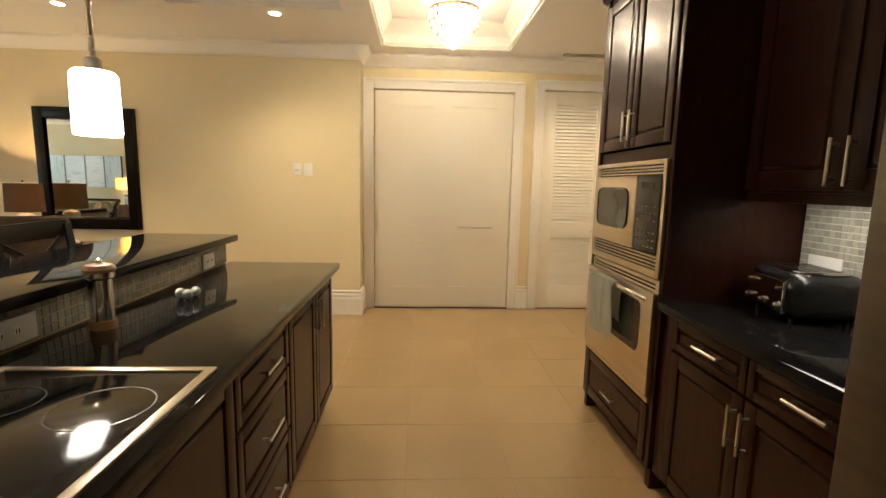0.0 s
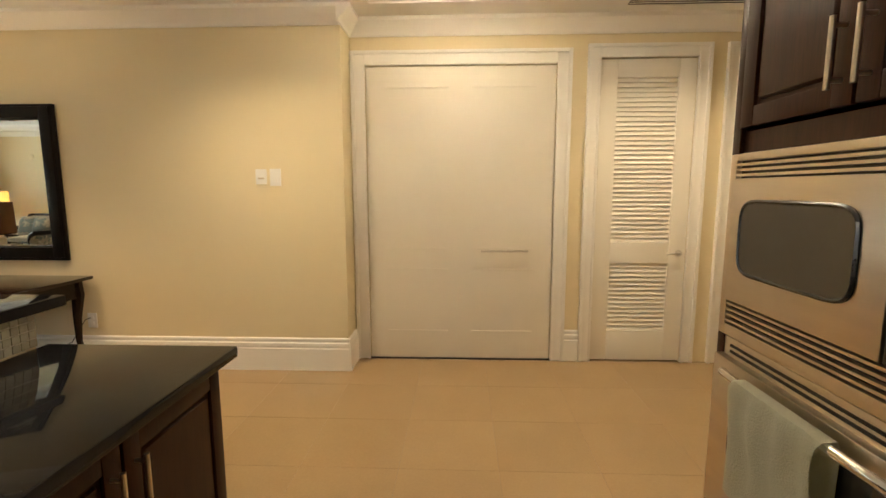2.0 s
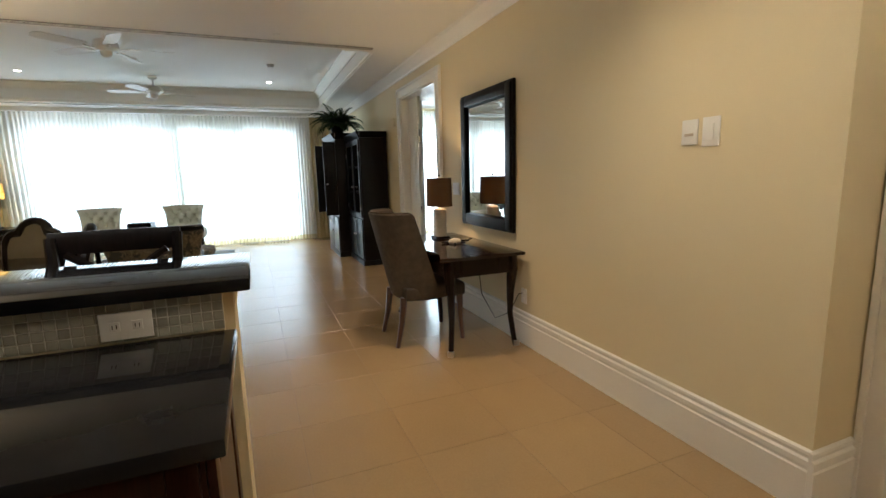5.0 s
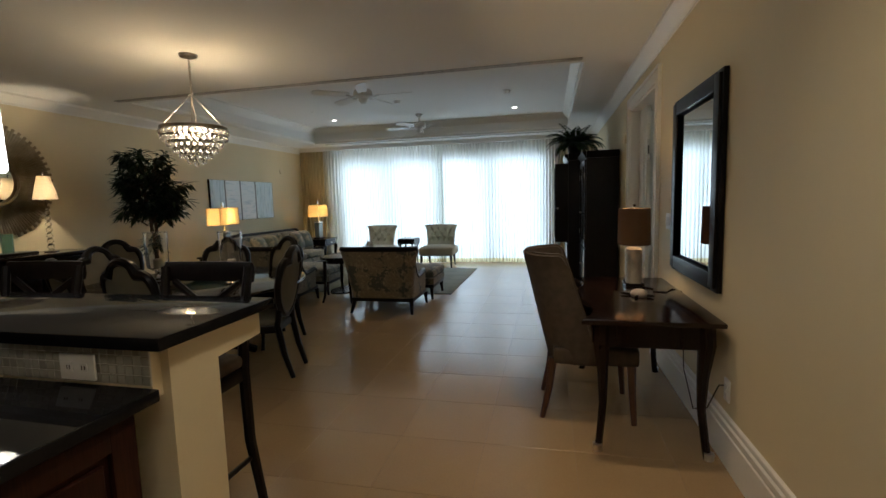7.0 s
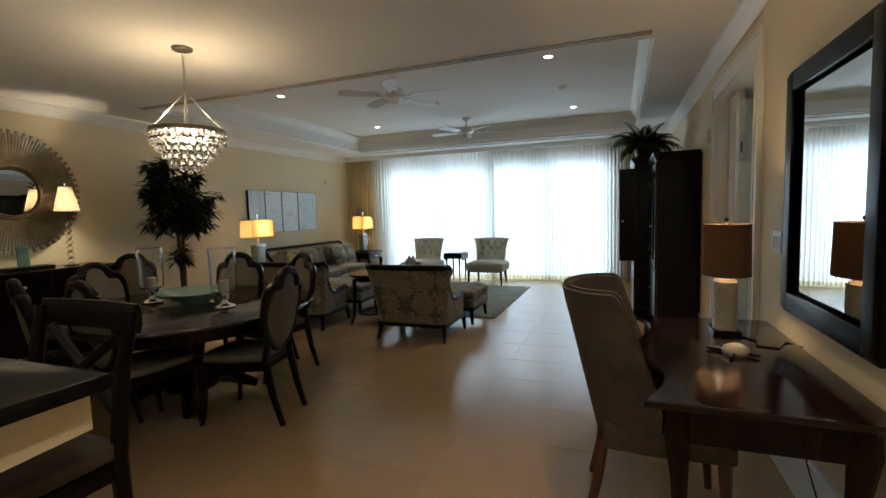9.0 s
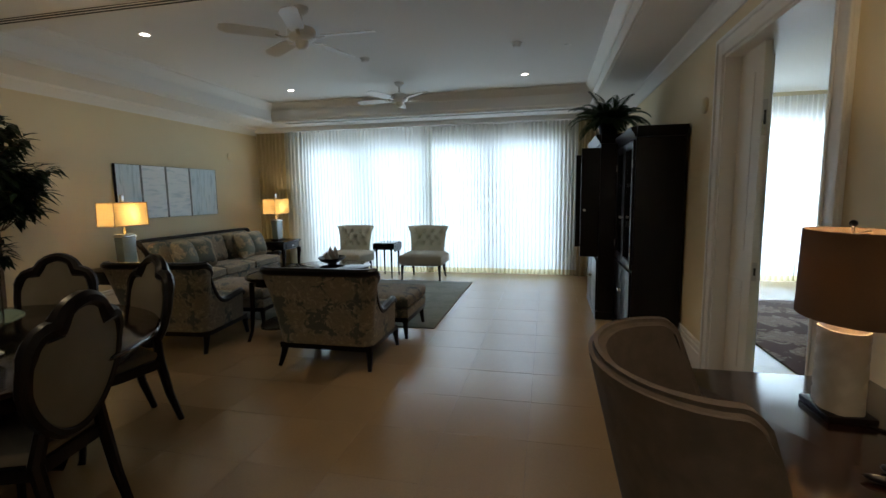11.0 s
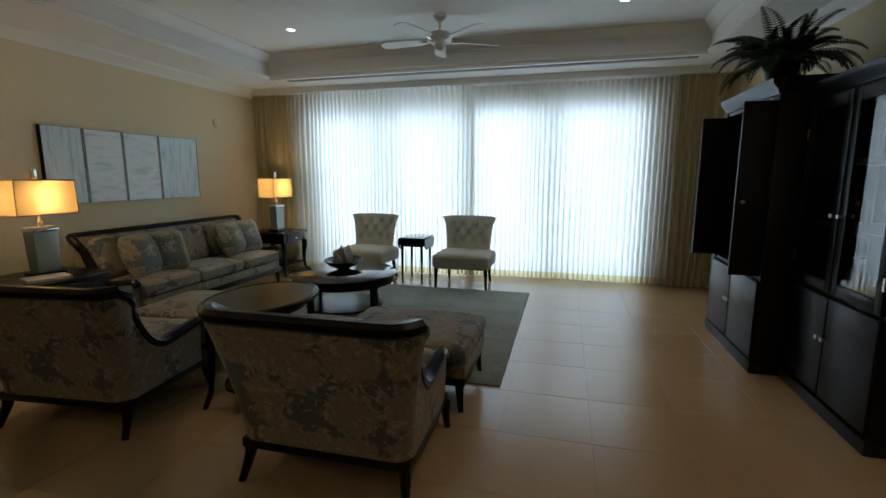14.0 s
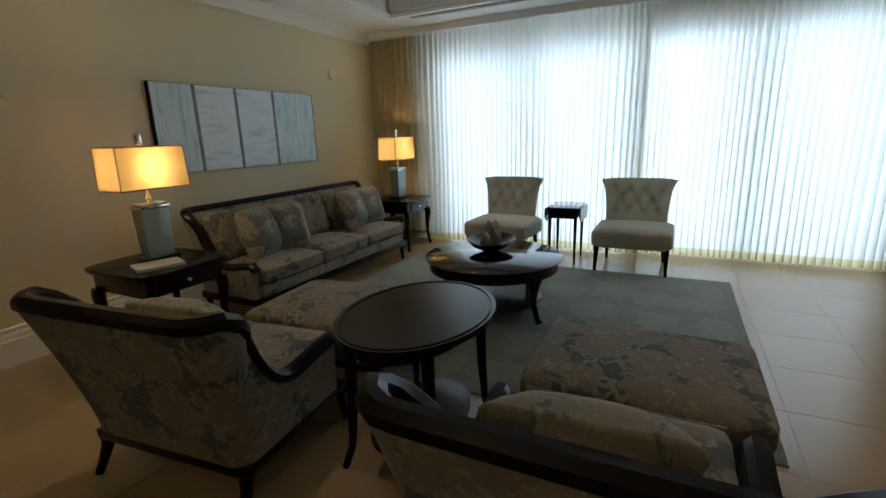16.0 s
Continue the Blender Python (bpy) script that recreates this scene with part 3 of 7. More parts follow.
def casing(x0, x1, ztop, y, w=0.125):
    """White casing with a back band round an opening in a wall that faces -y."""
    t = B()
    for a, c in ((x0 - w, x0), (x1, x1 + w)):
        box(t, a, c, y - 0.02, y, 0, ztop + w, 0.003)
    box(t, x0, x1, y - 0.02, y, ztop, ztop + w, 0.003)
    o = 0.028
    box(t, x0 - w, x0 - w + o, y - 0.034, y - 0.02, 0, ztop + w, 0.004)
    box(t, x1 + w - o, x1 + w, y - 0.034, y - 0.02, 0, ztop + w, 0.004)
    box(t, x0 - w + o, x1 + w - o, y - 0.034, y - 0.02, ztop + w - o, ztop + w, 0.004)
    box(t, x0 - 0.02, x0, y - 0.028, y - 0.02, 0, ztop + 0.02, 0.003)
    box(t, x1, x1 + 0.02, y - 0.028, y - 0.02, 0, ztop + 0.02, 0.003)
    box(t, x0, x1, y - 0.028, y - 0.02, ztop, ztop + 0.02, 0.003)
    structure("trim_casing", t, M_TRIM, "white moulded door casing")


casing(0.0, 1.515, 2.40, 5.78, 0.112)
casing(1.845, 2.585, 2.44, 5.78, 0.1)
casing(2.90, 3.64, 2.44, 5.78, 0.1)
casing(-5.28, -3.97, 2.38, WY, 0.125)
t = B()
box(t, -5.28, -5.26, WY - 0.01, 5.79, 0, 2.36)
box(t, -3.99, -3.97, WY - 0.01, 5.79, 0, 2.36)
box(t, -5.28, -3.97, WY - 0.01, 5.79, 2.36, 2.38)
structure("trim_jamb", t, M_TRIM, "white lining of the bedroom doorway")

# entry door: one wide leaf with grooved panels and a bar handle
d = thing("door_1", 0.7575, 5.775, 0, 0, "wide white closed entry door with shallow panels", "door", "", "structure")
t = B()
box(t, -0.751, 0.751, 0.0, 0.05, 0.012, 2.392, 0.002)
part("door_leaf", t, M_DOORW, d)
for xa, xb in ((-0.60, -0.10), (0.10, 0.60)):
    for za, zb in ((0.24, 0.78), (0.94, 2.24)):
        t = box(B(), xa, xb, -0.004, 0.002, za, za + 0.012, 0.0015)
        box(t, xa, xb, -0.004, 0.002, zb - 0.012, zb, 0.0015)
        part("panel_bead", t, M_DOORW, d)
t = B()
tube(t, [(0.17, -0.065, 0.935), (0.55, -0.065, 0.935)], 0.009, 10)
for x in (0.24, 0.48):
    tube(t, [(x, 0, 0.935), (x, -0.065, 0.935)], 0.006, 8)
part("door_handle", t, M_NICKEL, d, "long satin nickel bar handle")
part("threshold", box(B(), -0.757, 0.757, -0.01, 0.05, 0, 0.011), M_SLOT, d, "dark threshold strip")
b = box(B(), -0.0, 1.515, 5.84, 5.95, 0, 2.4)
structure("wall_door_back", b, M_SLOT, "dark rebate behind the entry door")


def louver_door(name, x, flip):
    d = thing(name, x, 5.775, 0, 0, "white closed louvred closet door with lever handle", "door", "", "structure")
    s = -1 if flip else 1
    t = B()
    W = 0.366
    box(t, -W, -0.235, 0, 0.04, 0.012, 2.43, 0.002)
    box(t, 0.235, W, 0, 0.04, 0.012, 2.43, 0.002)
    for za, zb in ((0.012, 0.265), (0.83, 1.0), (2.29, 2.43)):
        box(t, -0.235, 0.235, 0, 0.04, za, zb, 0.002)
    box(t, -0.235, 0.235, 0.034, 0.04, 0.26, 2.3)
    part("door_leaf", t, M_DOORW, d)
    me = put(turned(box(B(), -0.236, 0.236, -0.0185, 0.0185, -0.003, 0.003, 0.001, 1), Matrix.Rotation(radians(64), 4, "X")), "slat", M_DOORW)
    for za, zb in ((0.265, 0.83), (1.0, 2.29)):
        n = int((zb - za) / 0.036)
        for i in range(n):
            sl = new("slat", me)
            sl.parent = d
            sl.location = (0, 0.017, za + (i + 0.5) * (zb - za) / n)
    t = B()
    lathe(t, [(0, 0), (0.026, 0), (0.026, 0.008), (0.012, 0.012), (0.011, 0.05), (0, 0.05)], 16)
    turned(t, Matrix.Translation((s * 0.31, 0, 0.915)) @ Matrix.Rotation(radians(90), 4, "X"))
    tube(t, [(s * 0.31, -0.05, 0.915), (s * 0.26, -0.054, 0.917), (s * 0.20, -0.05, 0.912)], [0.009, 0.008, 0.006], 8)
    part("door_handle", t, M_NICKEL, d, "satin nickel lever handle")
    for z in (0.3, 0.95, 1.55, 2.2):
        part("hinge", box(B(), -s * 0.368 - 0.006, -s * 0.368 + 0.006, -0.006, 0.0, z - 0.045, z + 0.045), M_NICKEL, d, "nickel hinge")
    b = box(B(), x - 0.37, x + 0.37, 5.84, 5.95, 0, 2.44)
    structure("wall_closet_back", b, M_DOORW, "white back of the closet door")


louver_door("door_2", 2.215, False)
louver_door("door_3", 3.27, True)

# bedroom pocket door, mostly slid into the wall
d = thing("door_4", -5.262, 5.61, 0, 0, "white panelled pocket door slid mostly into the wall", "door", "", "structure")
t = B()
box(t, 0, 0.355, -0.02, 0.02, 0.012, 2.36, 0.002)
part("door_leaf", t, M_DOORW, d)
for za, zb in ((0.25, 0.85), (1.05, 2.2)):
    part("panel", box(B(), 0.01, 0.235, -0.026, -0.0195, za, zb, 0.004), M_DOORW, d)
for z, h in ((0.93, 0.06), (1.9, 0.11)):
    part("edge_plate", box(B(), 0.355, 0.358, -0.013, 0.013, z - h, z + h), M_NICKEL, d, "nickel edge plate")
    part("edge_pull", box(B(), 0.358, 0.36, -0.006, 0.006, z - h * 0.4, z + h * 0.4), M_SLOT, d)

# slot diffusers in the ceiling
for x0, x1, y0, y1, z in ((-4.39, -4.31, -0.56, 4.9, CZ), (-9.32, -9.24, -0.28, 4.87, CZ), (1.95, 3.2, 5.46, 5.54, CZ)):
    long_y = y1 - y0 > x1 - x0
    v = thing("air_slot", (x0 + x1) / 2, (y0 + y1) / 2, z, 0, "long dark linear air slot with white blades in the ceiling", "air vent")
    hx, hy = (x1 - x0) / 2, (y1 - y0) / 2
    part("backing", box(B(), -hx, hx, -hy, hy, -0.006, 0.0), M_SLOT, v)
    for s in (-1, 0, 1):
        if long_y:
            t = box(B(), s * (hx - 0.004) - 0.004, s * (hx - 0.004) + 0.004, -hy, hy, -0.009, -0.006)
        else:
            t = box(B(), -hx, hx, s * (hy - 0.004) - 0.004, s * (hy - 0.004) + 0.004, -0.009, -0.006)
        part("blade", t, M_TRIM, v)

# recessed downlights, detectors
# the two at x 0.85 are added out of view to brighten the kitchen aisle
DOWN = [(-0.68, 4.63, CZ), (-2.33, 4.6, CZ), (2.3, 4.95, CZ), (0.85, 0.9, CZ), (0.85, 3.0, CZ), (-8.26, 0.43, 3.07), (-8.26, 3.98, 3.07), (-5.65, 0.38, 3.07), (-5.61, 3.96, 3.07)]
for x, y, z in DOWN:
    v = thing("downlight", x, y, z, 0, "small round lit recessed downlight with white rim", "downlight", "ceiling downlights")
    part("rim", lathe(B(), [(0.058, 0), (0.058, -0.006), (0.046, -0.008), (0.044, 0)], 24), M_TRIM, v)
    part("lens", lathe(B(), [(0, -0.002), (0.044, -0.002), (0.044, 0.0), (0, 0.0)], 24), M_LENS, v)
for x, y, nm in ((-6.9, 3.96, "smoke_detector"), (-7.0, 2.16, "smoke_detector")):
    v = thing(nm, x, y, 3.07, 0, "round white smoke detector on the ceiling", "smoke detector", "detectors")
    part("base", lathe(B(), [(0, 0), (0.06, 0), (0.06, -0.015), (0.0, -0.015)], 20), M_PLAST, v)
    part("cap", lathe(B(), [(0, -0.015), (0.045, -0.015), (0.04, -0.042), (0.02, -0.05), (0, -0.05)], 20), M_PLAST, v)
for x, y, z in ((-7.4, 0.435, 3.07), (-7.1, 4.5, 3.07), (-2.0, 0.9, CZ), (-4.1, 3.9, CZ)):
    solid("sprinkler_cap", lathe(B(), [(0, 0), (0.035, 0), (0.033, -0.006), (0, -0.007)], 18, (x, y, z)), M_PLAST, "small flat white sprinkler cap in the ceiling", "sprinkler", "sprinkler caps")
for x, y, z, s in ((-8.98, LY, 2.17, 1), (-5.66, WY, 2.11, -1)):
    t = lathe(B(), [(0, 0), (0.062, 0), (0.062, 0.018), (0.045, 0.028), (0, 0.03)], 24)
    turned(t, Matrix.Translation((x, y, z)) @ Matrix.Rotation(radians(-90 * s), 4, "X"))
    solid("wall_alarm", t, M_WALL, "round white alarm disc fixed on the wall", "alarm", "wall alarms")

# switches and outlets
def wall_plate(name, x, y, z, rz, w, h, bits, label):
    v = thing(name, x, y, z, rz, label, "switch" if "switch" in name or "thermostat" in name else "outlet")
    part("plate", box(B(), -w / 2, w / 2, -0.008, 0, -h / 2, h / 2, 0.002), M_PLAST, v)
    for cx, cz, bw, bh in bits:
        part("rocker" if "switch" in name else "socket", box(B(), cx - bw / 2, cx + bw / 2, -0.013, -0.008, cz - bh / 2, cz + bh / 2, 0.0015), M_PLAST if "switch" in name or "outlet" in name else M_STEEL, v)
    return v


v = wall_plate("thermostat", -0.755, WY, 1.53, 0, 0.085, 0.115, [(0.0, -0.012, 0.045, 0.012)], "white wall thermostat beside a light switch")
v = wall_plate("light_switch", -0.645, WY, 1.525, 0, 0.085, 0.13, [(0.0, 0.0, 0.034, 0.07)], "white rocker light switch on cream wall")
wall_plate("light_switch", -3.5, WY, 1.215, 0, 0.15, 0.125, [(-0.046, 0, 0.03, 0.07), (0, 0, 0.03, 0.07), (0.046, 0, 0.03, 0.07)], "white triple rocker light switch by the doorway")
wall_plate("wall_outlet", -2.2, WY, 0.39, 0, 0.075, 0.12, [(0, 0.025, 0.03, 0.03), (0, -0.025, 0.03, 0.03)], "white wall outlet with a lamp plug")


# ---------------------------------------------------------------- kitchen
# oven tower
v = thing("oven_cabinet", 2.2, 3.02, 0, 180, "tall espresso wood oven cabinet with crown moulding", "cabinet")
for y0, y1 in ((-0.43, -0.39), (0.39, 0.43)):
    part("side_panel", box(B(), 0.0, 0.6, y0, y1, 0.0, 2.5), M_CAB, v)
part("back_panel", box(B(), 0.0, 0.05, -0.39, 0.39, 0.1, 2.5), M_CAB, v)
for z0, z1 in ((0.09, 0.11), (0.40, 0.418), (1.54, 1.6), (2.42, 2.5)):
    part("shelf", box(B(), 0.05, 0.6, -0.39, 0.39, z0, z1), M_CAB, v)
part("plinth", box(B(), 0.05, 0.54, -0.39, 0.39, 0.0, 0.09), M_CAB, v)
for y0, y1 in ((-0.43, -0.395), (0.395, 0.43)):
    part("stile", box(B(), 0.6, 0.615, y0, y1, 0.1, 2.5, 0.002), M_CAB, v)
b = B()
for p0, p1, n in (((0.62, -0.43), (0.62, 0.43), (1, 0)), ((0.0, 0.43), (0.62, 0.43), (0, 1)), ((0.0, -0.43), (0.62, -0.43), (0, -1))):
    prism(b, [(0, 0), (0.02, 0), (0.03, 0.02), (0.03, 0.035), (0.055, 0.07), (0.075, 0.085), (0.075, 0.11), (0, 0.11)], p0, p1, n, 2.46)
part("crown", b, M_CAB, v)
for y0, y1, yp in ((-0.39, -0.005, -0.035), (0.005, 0.39, 0.035)):
    cab_door(v, y0, y1, 1.61, 2.42, 0.6, M_CAB, ("v", yp, 1.72, 0.15))
cab_door(v, -0.39, 0.39, 0.115, 0.395, 0.6, M_CAB, ("h", 0.0, 0.25, 0.14), "drawer_front")

m = thing("microwave_oven", 2.2, 3.02, 0, 180, "built-in stainless steel microwave above the oven", "microwave")
b = B()
box(b, 0.3, 0.61, -0.388, 0.388, 1.0, 1.538)
box(b, 0.61, 0.63, -0.405, -0.375, 1.0, 1.535, 0.004)
box(b, 0.61, 0.63, 0.375, 0.405, 1.0, 1.535, 0.004)
box(b, 0.61, 0.63, -0.375, 0.375, 1.0, 1.035, 0.003)
box(b, 0.61, 0.63, -0.375, 0.375, 1.515, 1.535, 0.003)
part("trim", b, M_STEEL, m)
part("vent_back", box(B(), 0.61, 0.614, -0.375, 0.375, 1.035, 1.515), M_BLACK, m)
for z in (1.045, 1.062, 1.079, 1.096, 1.475, 1.490, 1.505):
    part("vent_slat", box(B(), 0.614, 0.628, -0.375, 0.375, z - 0.0035, z + 0.0035), M_STEEL, m)
part("door", box(B(), 0.614, 0.636, -0.375, 0.143, 1.108, 1.465, 0.003), M_STEEL, m)
b = B()
ol = []
for i in range(32):
    a = 2 * math.pi * i / 32
    c1, s1 = math.cos(a), math.sin(a)
    ol.append((math.copysign(abs(c1) ** 0.25, c1) * 0.19, math.copysign(abs(s1) ** 0.4, s1) * 0.1))
plate(b, ol, 0, 0.004)
turned(b, Matrix.Translation((0.636, -0.125, 1.3)) @ Matrix(((0, 0, 1, 0), (1, 0, 0, 0), (0, 1, 0, 0), (0, 0, 0, 1))))
part("window", b, M_MWGLASS, m, "smoked grey window")
b = B()
tube(b, [(0.638, -0.125 + p[0] * 1.03, 1.3 + p[1] * 1.03) for p in ol], 0.006, 6, 1.0, True, (1, 0, 0))
part("window_rim", b, M_BLACK, m)
part("control_panel", box(B(), 0.614, 0.634, 0.148, 0.372, 1.108, 1.465, 0.003), M_BLACK, m, "black glass control panel")
part("display", box(B(), 0.634, 0.636, 0.195, 0.315, 1.405, 1.435), M_MWGLASS, m)
part("display", box(B(), 0.634, 0.636, 0.195, 0.315, 1.255, 1.285), M_MWGLASS, m)
me = put(box(B(), 0, 0.0015, -0.009, 0.009, -0.003, 0.003), "key_print", M_GREYP)
for r in range(8):
    for c in range(5):
        if r not in (3,):
            grid_pieces("key_print", me, m, [(0.634, 0.18 + c * 0.04, 1.135 + r * 0.033 - (0.0 if r < 3 else 0.01))] if not (r in (4,) and c in (1, 2, 3)) and r != 7 else [])

o = thing("wall_oven", 2.2, 3.02, 0, 180, "built-in stainless steel wall oven with towel bar", "oven")
b = B()
box(b, 0.3, 0.6, -0.388, 0.388, 0.42, 0.985)
box(b, 0.6, 0.612, -0.405, 0.405, 0.41, 0.99, 0.003)
part("body", b, M_STEEL, o)
part("door", box(B(), 0.612, 0.64, -0.398, 0.398, 0.445, 0.935, 0.005), M_STEEL, o)
b = B()
plate(b, [(x * 0.295, max(-0.125, min(0.125, y * 0.15))) for x, y in ((math.copysign(abs(math.cos(a)) ** 0.3, math.cos(a)), math.copysign(abs(math.sin(a)) ** 0.4, math.sin(a))) for a in [2 * math.pi * (i + 0.5) / 28 for i in range(28)])], 0, 0.003)
turned(b, Matrix.Translation((0.64, 0.0, 0.745)) @ Matrix(((0, 0, 1, 0), (1, 0, 0, 0), (0, 1, 0, 0), (0, 0, 0, 1))))
part("window", b, M_DGLASS, o, "dark oven window")
for z in (0.95, 0.968):
    part("vent", box(B(), 0.612, 0.616, -0.36, 0.36, z - 0.004, z + 0.004), M_BLACK, o)
part("base_trim", box(B(), 0.612, 0.63, -0.4, 0.4, 0.412, 0.435, 0.003), M_STEEL, o)
b = B()
tube(b, [(0.64, -0.34, 0.895), (0.662, -0.31, 0.905), (0.678, -0.15, 0.91), (0.678, 0.15, 0.91), (0.662, 0.31, 0.905), (0.64, 0.34, 0.895)], 0.012, 10)
part("handle", b, M_CHROME, o, "curved polished handle")
# towel over the oven handle
b = B()
N, K = 14, 26
rows = []
for i in range(N + 1):
    yy = -0.20 + 0.31 * i / N
    col = []
    for j in range(K + 1):
        s = 0.05 + j / K * 0.55
        rip = 0.007 * math.sin(i * 1.5 + 0.3) * min(1, s * 4) + 0.004 * math.sin(i * 0.6 + j * 0.5)
        if s < 0.36:
            p = (0.699 + rip, yy + 0.01 * math.sin(j * 0.4), 0.918 - (0.36 - s))
        elif s < 0.4:
            a = (s - 0.36) / 0.04 * math.pi
            p = (0.678 + 0.021 * math.cos(a), yy, 0.918 + 0.012 * math.sin(a))
        else:
            p = (0.657 + 0.2 * rip, yy, 0.918 - (s - 0.4))
        col.append(b.verts.new(p))
    rows.append(col)
for i in range(N):
    for j in range(K):
        b.faces.new((rows[i][j], rows[i + 1][j], rows[i + 1][j + 1], rows[i][j + 1]))
bmesh.ops.solidify(b, geom=b.faces[:], thickness=0.005)
solid("dish_towel", b, M_TOWEL, "pale green dish towel hanging over the oven handle", "towel", at=pose(2.2, 3.02, 0, 0, 0, 180))

# base cabinet, worktop, upper cabinet beside the tower
v = thing("base_cabinet", 2.2, 2.05, 0, 180, "espresso wood base cabinet with two drawers and doors", "cabinet")
b = B()
box(b, 0.0, 0.58, -0.53, 0.445, 0.1, 0.87)
box(b, 0.0, 0.52, -0.53, 0.445, 0.0, 0.1)
part("body", b, M_CAB, v)
part("filler", box(B(), 0.58, 0.598, -0.53, -0.455, 0.1, 0.868, 0.003), M_CAB, v)
for y0, y1, c in ((-0.45, -0.005, -0.19), (0.005, 0.44, 0.26)):
    cab_door(v, y0, y1, 0.725, 0.855, 0.58, M_CAB, ("h", c, 0.8, 0.15), "drawer_front", 0.03)
    cab_door(v, y0, y1, 0.115, 0.71, 0.58, M_CAB, ("v", -0.03 if c < 0 else 0.03, 0.6, 0.15))
solid("worktop", box(B(), 1.565, 2.195, 1.605, 2.588, 0.872, 0.91, 0.006), M_GRAN, "polished black granite worktop beside the oven tower", "worktop")
v = thing("upper_cabinet", 2.2, 2.1, 0, 180, "espresso wood wall cabinet with raised-panel doors", "cabinet")
part("body", box(B(), 0.0, 0.28, -0.48, 0.485, 1.4, 2.6), M_CAB, v)
part("light_rail", box(B(), 0.245, 0.285, -0.48, 0.485, 1.36, 1.4, 0.004), M_CAB, v)
for y0, y1, yp in ((-0.475, -0.02, -0.05), (-0.01, 0.48, 0.02)):
    cab_door(v, y0, y1, 1.41, 2.55, 0.28, M_CAB, ("v", yp, 1.505, 0.16), frame_w=0.07)
v = thing("under_cabinet_light", 2.0, 2.1, 1.4, 0, "slim lit strip light under the wall cabinet", "strip light")
part("housing", box(B(), -0.035, 0.035, -0.38, 0.38, -0.016, 0.0, 0.003), M_PLAST, v)
part("lens", box(B(), -0.022, 0.022, -0.36, 0.36, -0.02, -0.0155), M_STRIP, v, "lit lens")
v = thing("refrigerator", 2.2, 1.18, 0, 180, "tall stainless steel refrigerator beside the worktop", "refrigerator")
part("body", box(B(), 0.0, 0.62, -0.45, 0.42, 0.02, 1.78, 0.006), M_STEEL_SHADED, v)
part("door", box(B(), 0.625, 0.69, -0.45, -0.02, 0.05, 1.77, 0.012), M_STEEL_SHADED, v)
part("door", box(B(), 0.625, 0.69, -0.01, 0.42, 0.05, 1.77, 0.012), M_STEEL_SHADED, v)
for y in (-0.06, 0.03):
    t = B()
    tube(t, [(0.74, y, 0.7), (0.74, y, 1.5)], 0.011, 10)
    for z in (0.75, 1.45):
        tube(t, [(0.69, y, z), (0.74, y, z)], 0.008, 8)
    part("handle", t, M_CHROME, v)
solid("fridge_cabinet", box(B(), 1.62, 2.19, 0.75, 1.62, 1.82, 2.6, 0.003), M_CAB, "espresso wood cabinet above the refrigerator", "cabinet")

# toaster
v = thing("toaster", 2.03, 2.36, 0.91, 170, "black and chrome four-slot toaster on the worktop", "toaster")
b = B()
cushion(b, -0.14, 0.14, -0.155, 0.155, 0.015, 0.19, 0.55, 8, 0.006)
part("body", b, M_BLACK, v, "glossy black body")
b = B()
plate(b, [(0.10 * math.copysign(abs(math.cos(a)) ** 0.4, math.cos(a)), 0.125 * math.copysign(abs(math.sin(a)) ** 0.4, math.sin(a))) for a in [2 * math.pi * i / 28 for i in range(28)]], 0.190, 0.199, 0.003)
part("top_plate", b, M_CHROME, v, "chrome top plate")
for x in (-0.055, -0.02, 0.02, 0.055):
    part("slot", box(B(), x - 0.011, x + 0.011, -0.1, 0.1, 0.198, 0.2005), M_BLACK, v)
b = box(B(), 0.13, 0.146, -0.125, 0.125, 0.035, 0.16, 0.006)
part("front_plate", b, M_CHROME, v, "chrome front panel")
for y in (-0.10, 0.0, 0.10):
    b = B()
    lathe(b, [(0, 0), (0.016, 0), (0.016, 0.01), (0.01, 0.024), (0, 0.026)], 14)
    turned(b, Matrix.Translation((0.142, y, 0.065)) @ Matrix.Rotation(radians(90), 4, "Y"))
    part("knob", b, M_CHROME, v)
for y in (-0.10, 0.10):
    part("lever", box(B(), 0.138, 0.17, y - 0.02, y + 0.02, 0.128, 0.142, 0.004), M_CHROME, v)
for x in (-0.1, 0.1):
    for y in (-0.11, 0.11):
        part("foot", lathe(B(), [(0, 0), (0.012, 0), (0.012, 0.02), (0, 0.02)], 10, (x, y, 0)), M_BLACK, v)

# island: cabinets, worktop, pony wall, bar top
v = thing("island_cabinet", -0.605, 0, 0, 0, "espresso wood kitchen island cabinets with drawers", "cabinet")
b = B()
box(b, 0.0, 0.555, -0.55, 3.44, 0.1, 0.87)
box(b, 0.0, 0.50, -0.55, 3.40, 0.0, 0.1)
part("body", b, M_CAB, v)
for y0, y1, yp in ((0.1, 0.985, 0.94), (0.995, 1.935, 1.04)):
    cab_door(v, y0, y1, 0.115, 0.855, 0.555, M_CAB, ("v", yp, 0.7, 0.15))
for z0, z1 in ((0.66, 0.855), (0.39, 0.645), (0.115, 0.375)):
    cab_door(v, 1.95, 2.495, z0, z1, 0.555, M_CAB, ("h", 2.22, (z0 + z1) / 2, 0.16), "drawer_front", 0.04)
for y0, y1, yp in ((2.51, 2.985, 2.95), (2.995, 3.43, 3.03)):
    cab_door(v, y0, y1, 0.115, 0.855, 0.555, M_CAB, ("v", yp, 0.72, 0.15))
b = B()
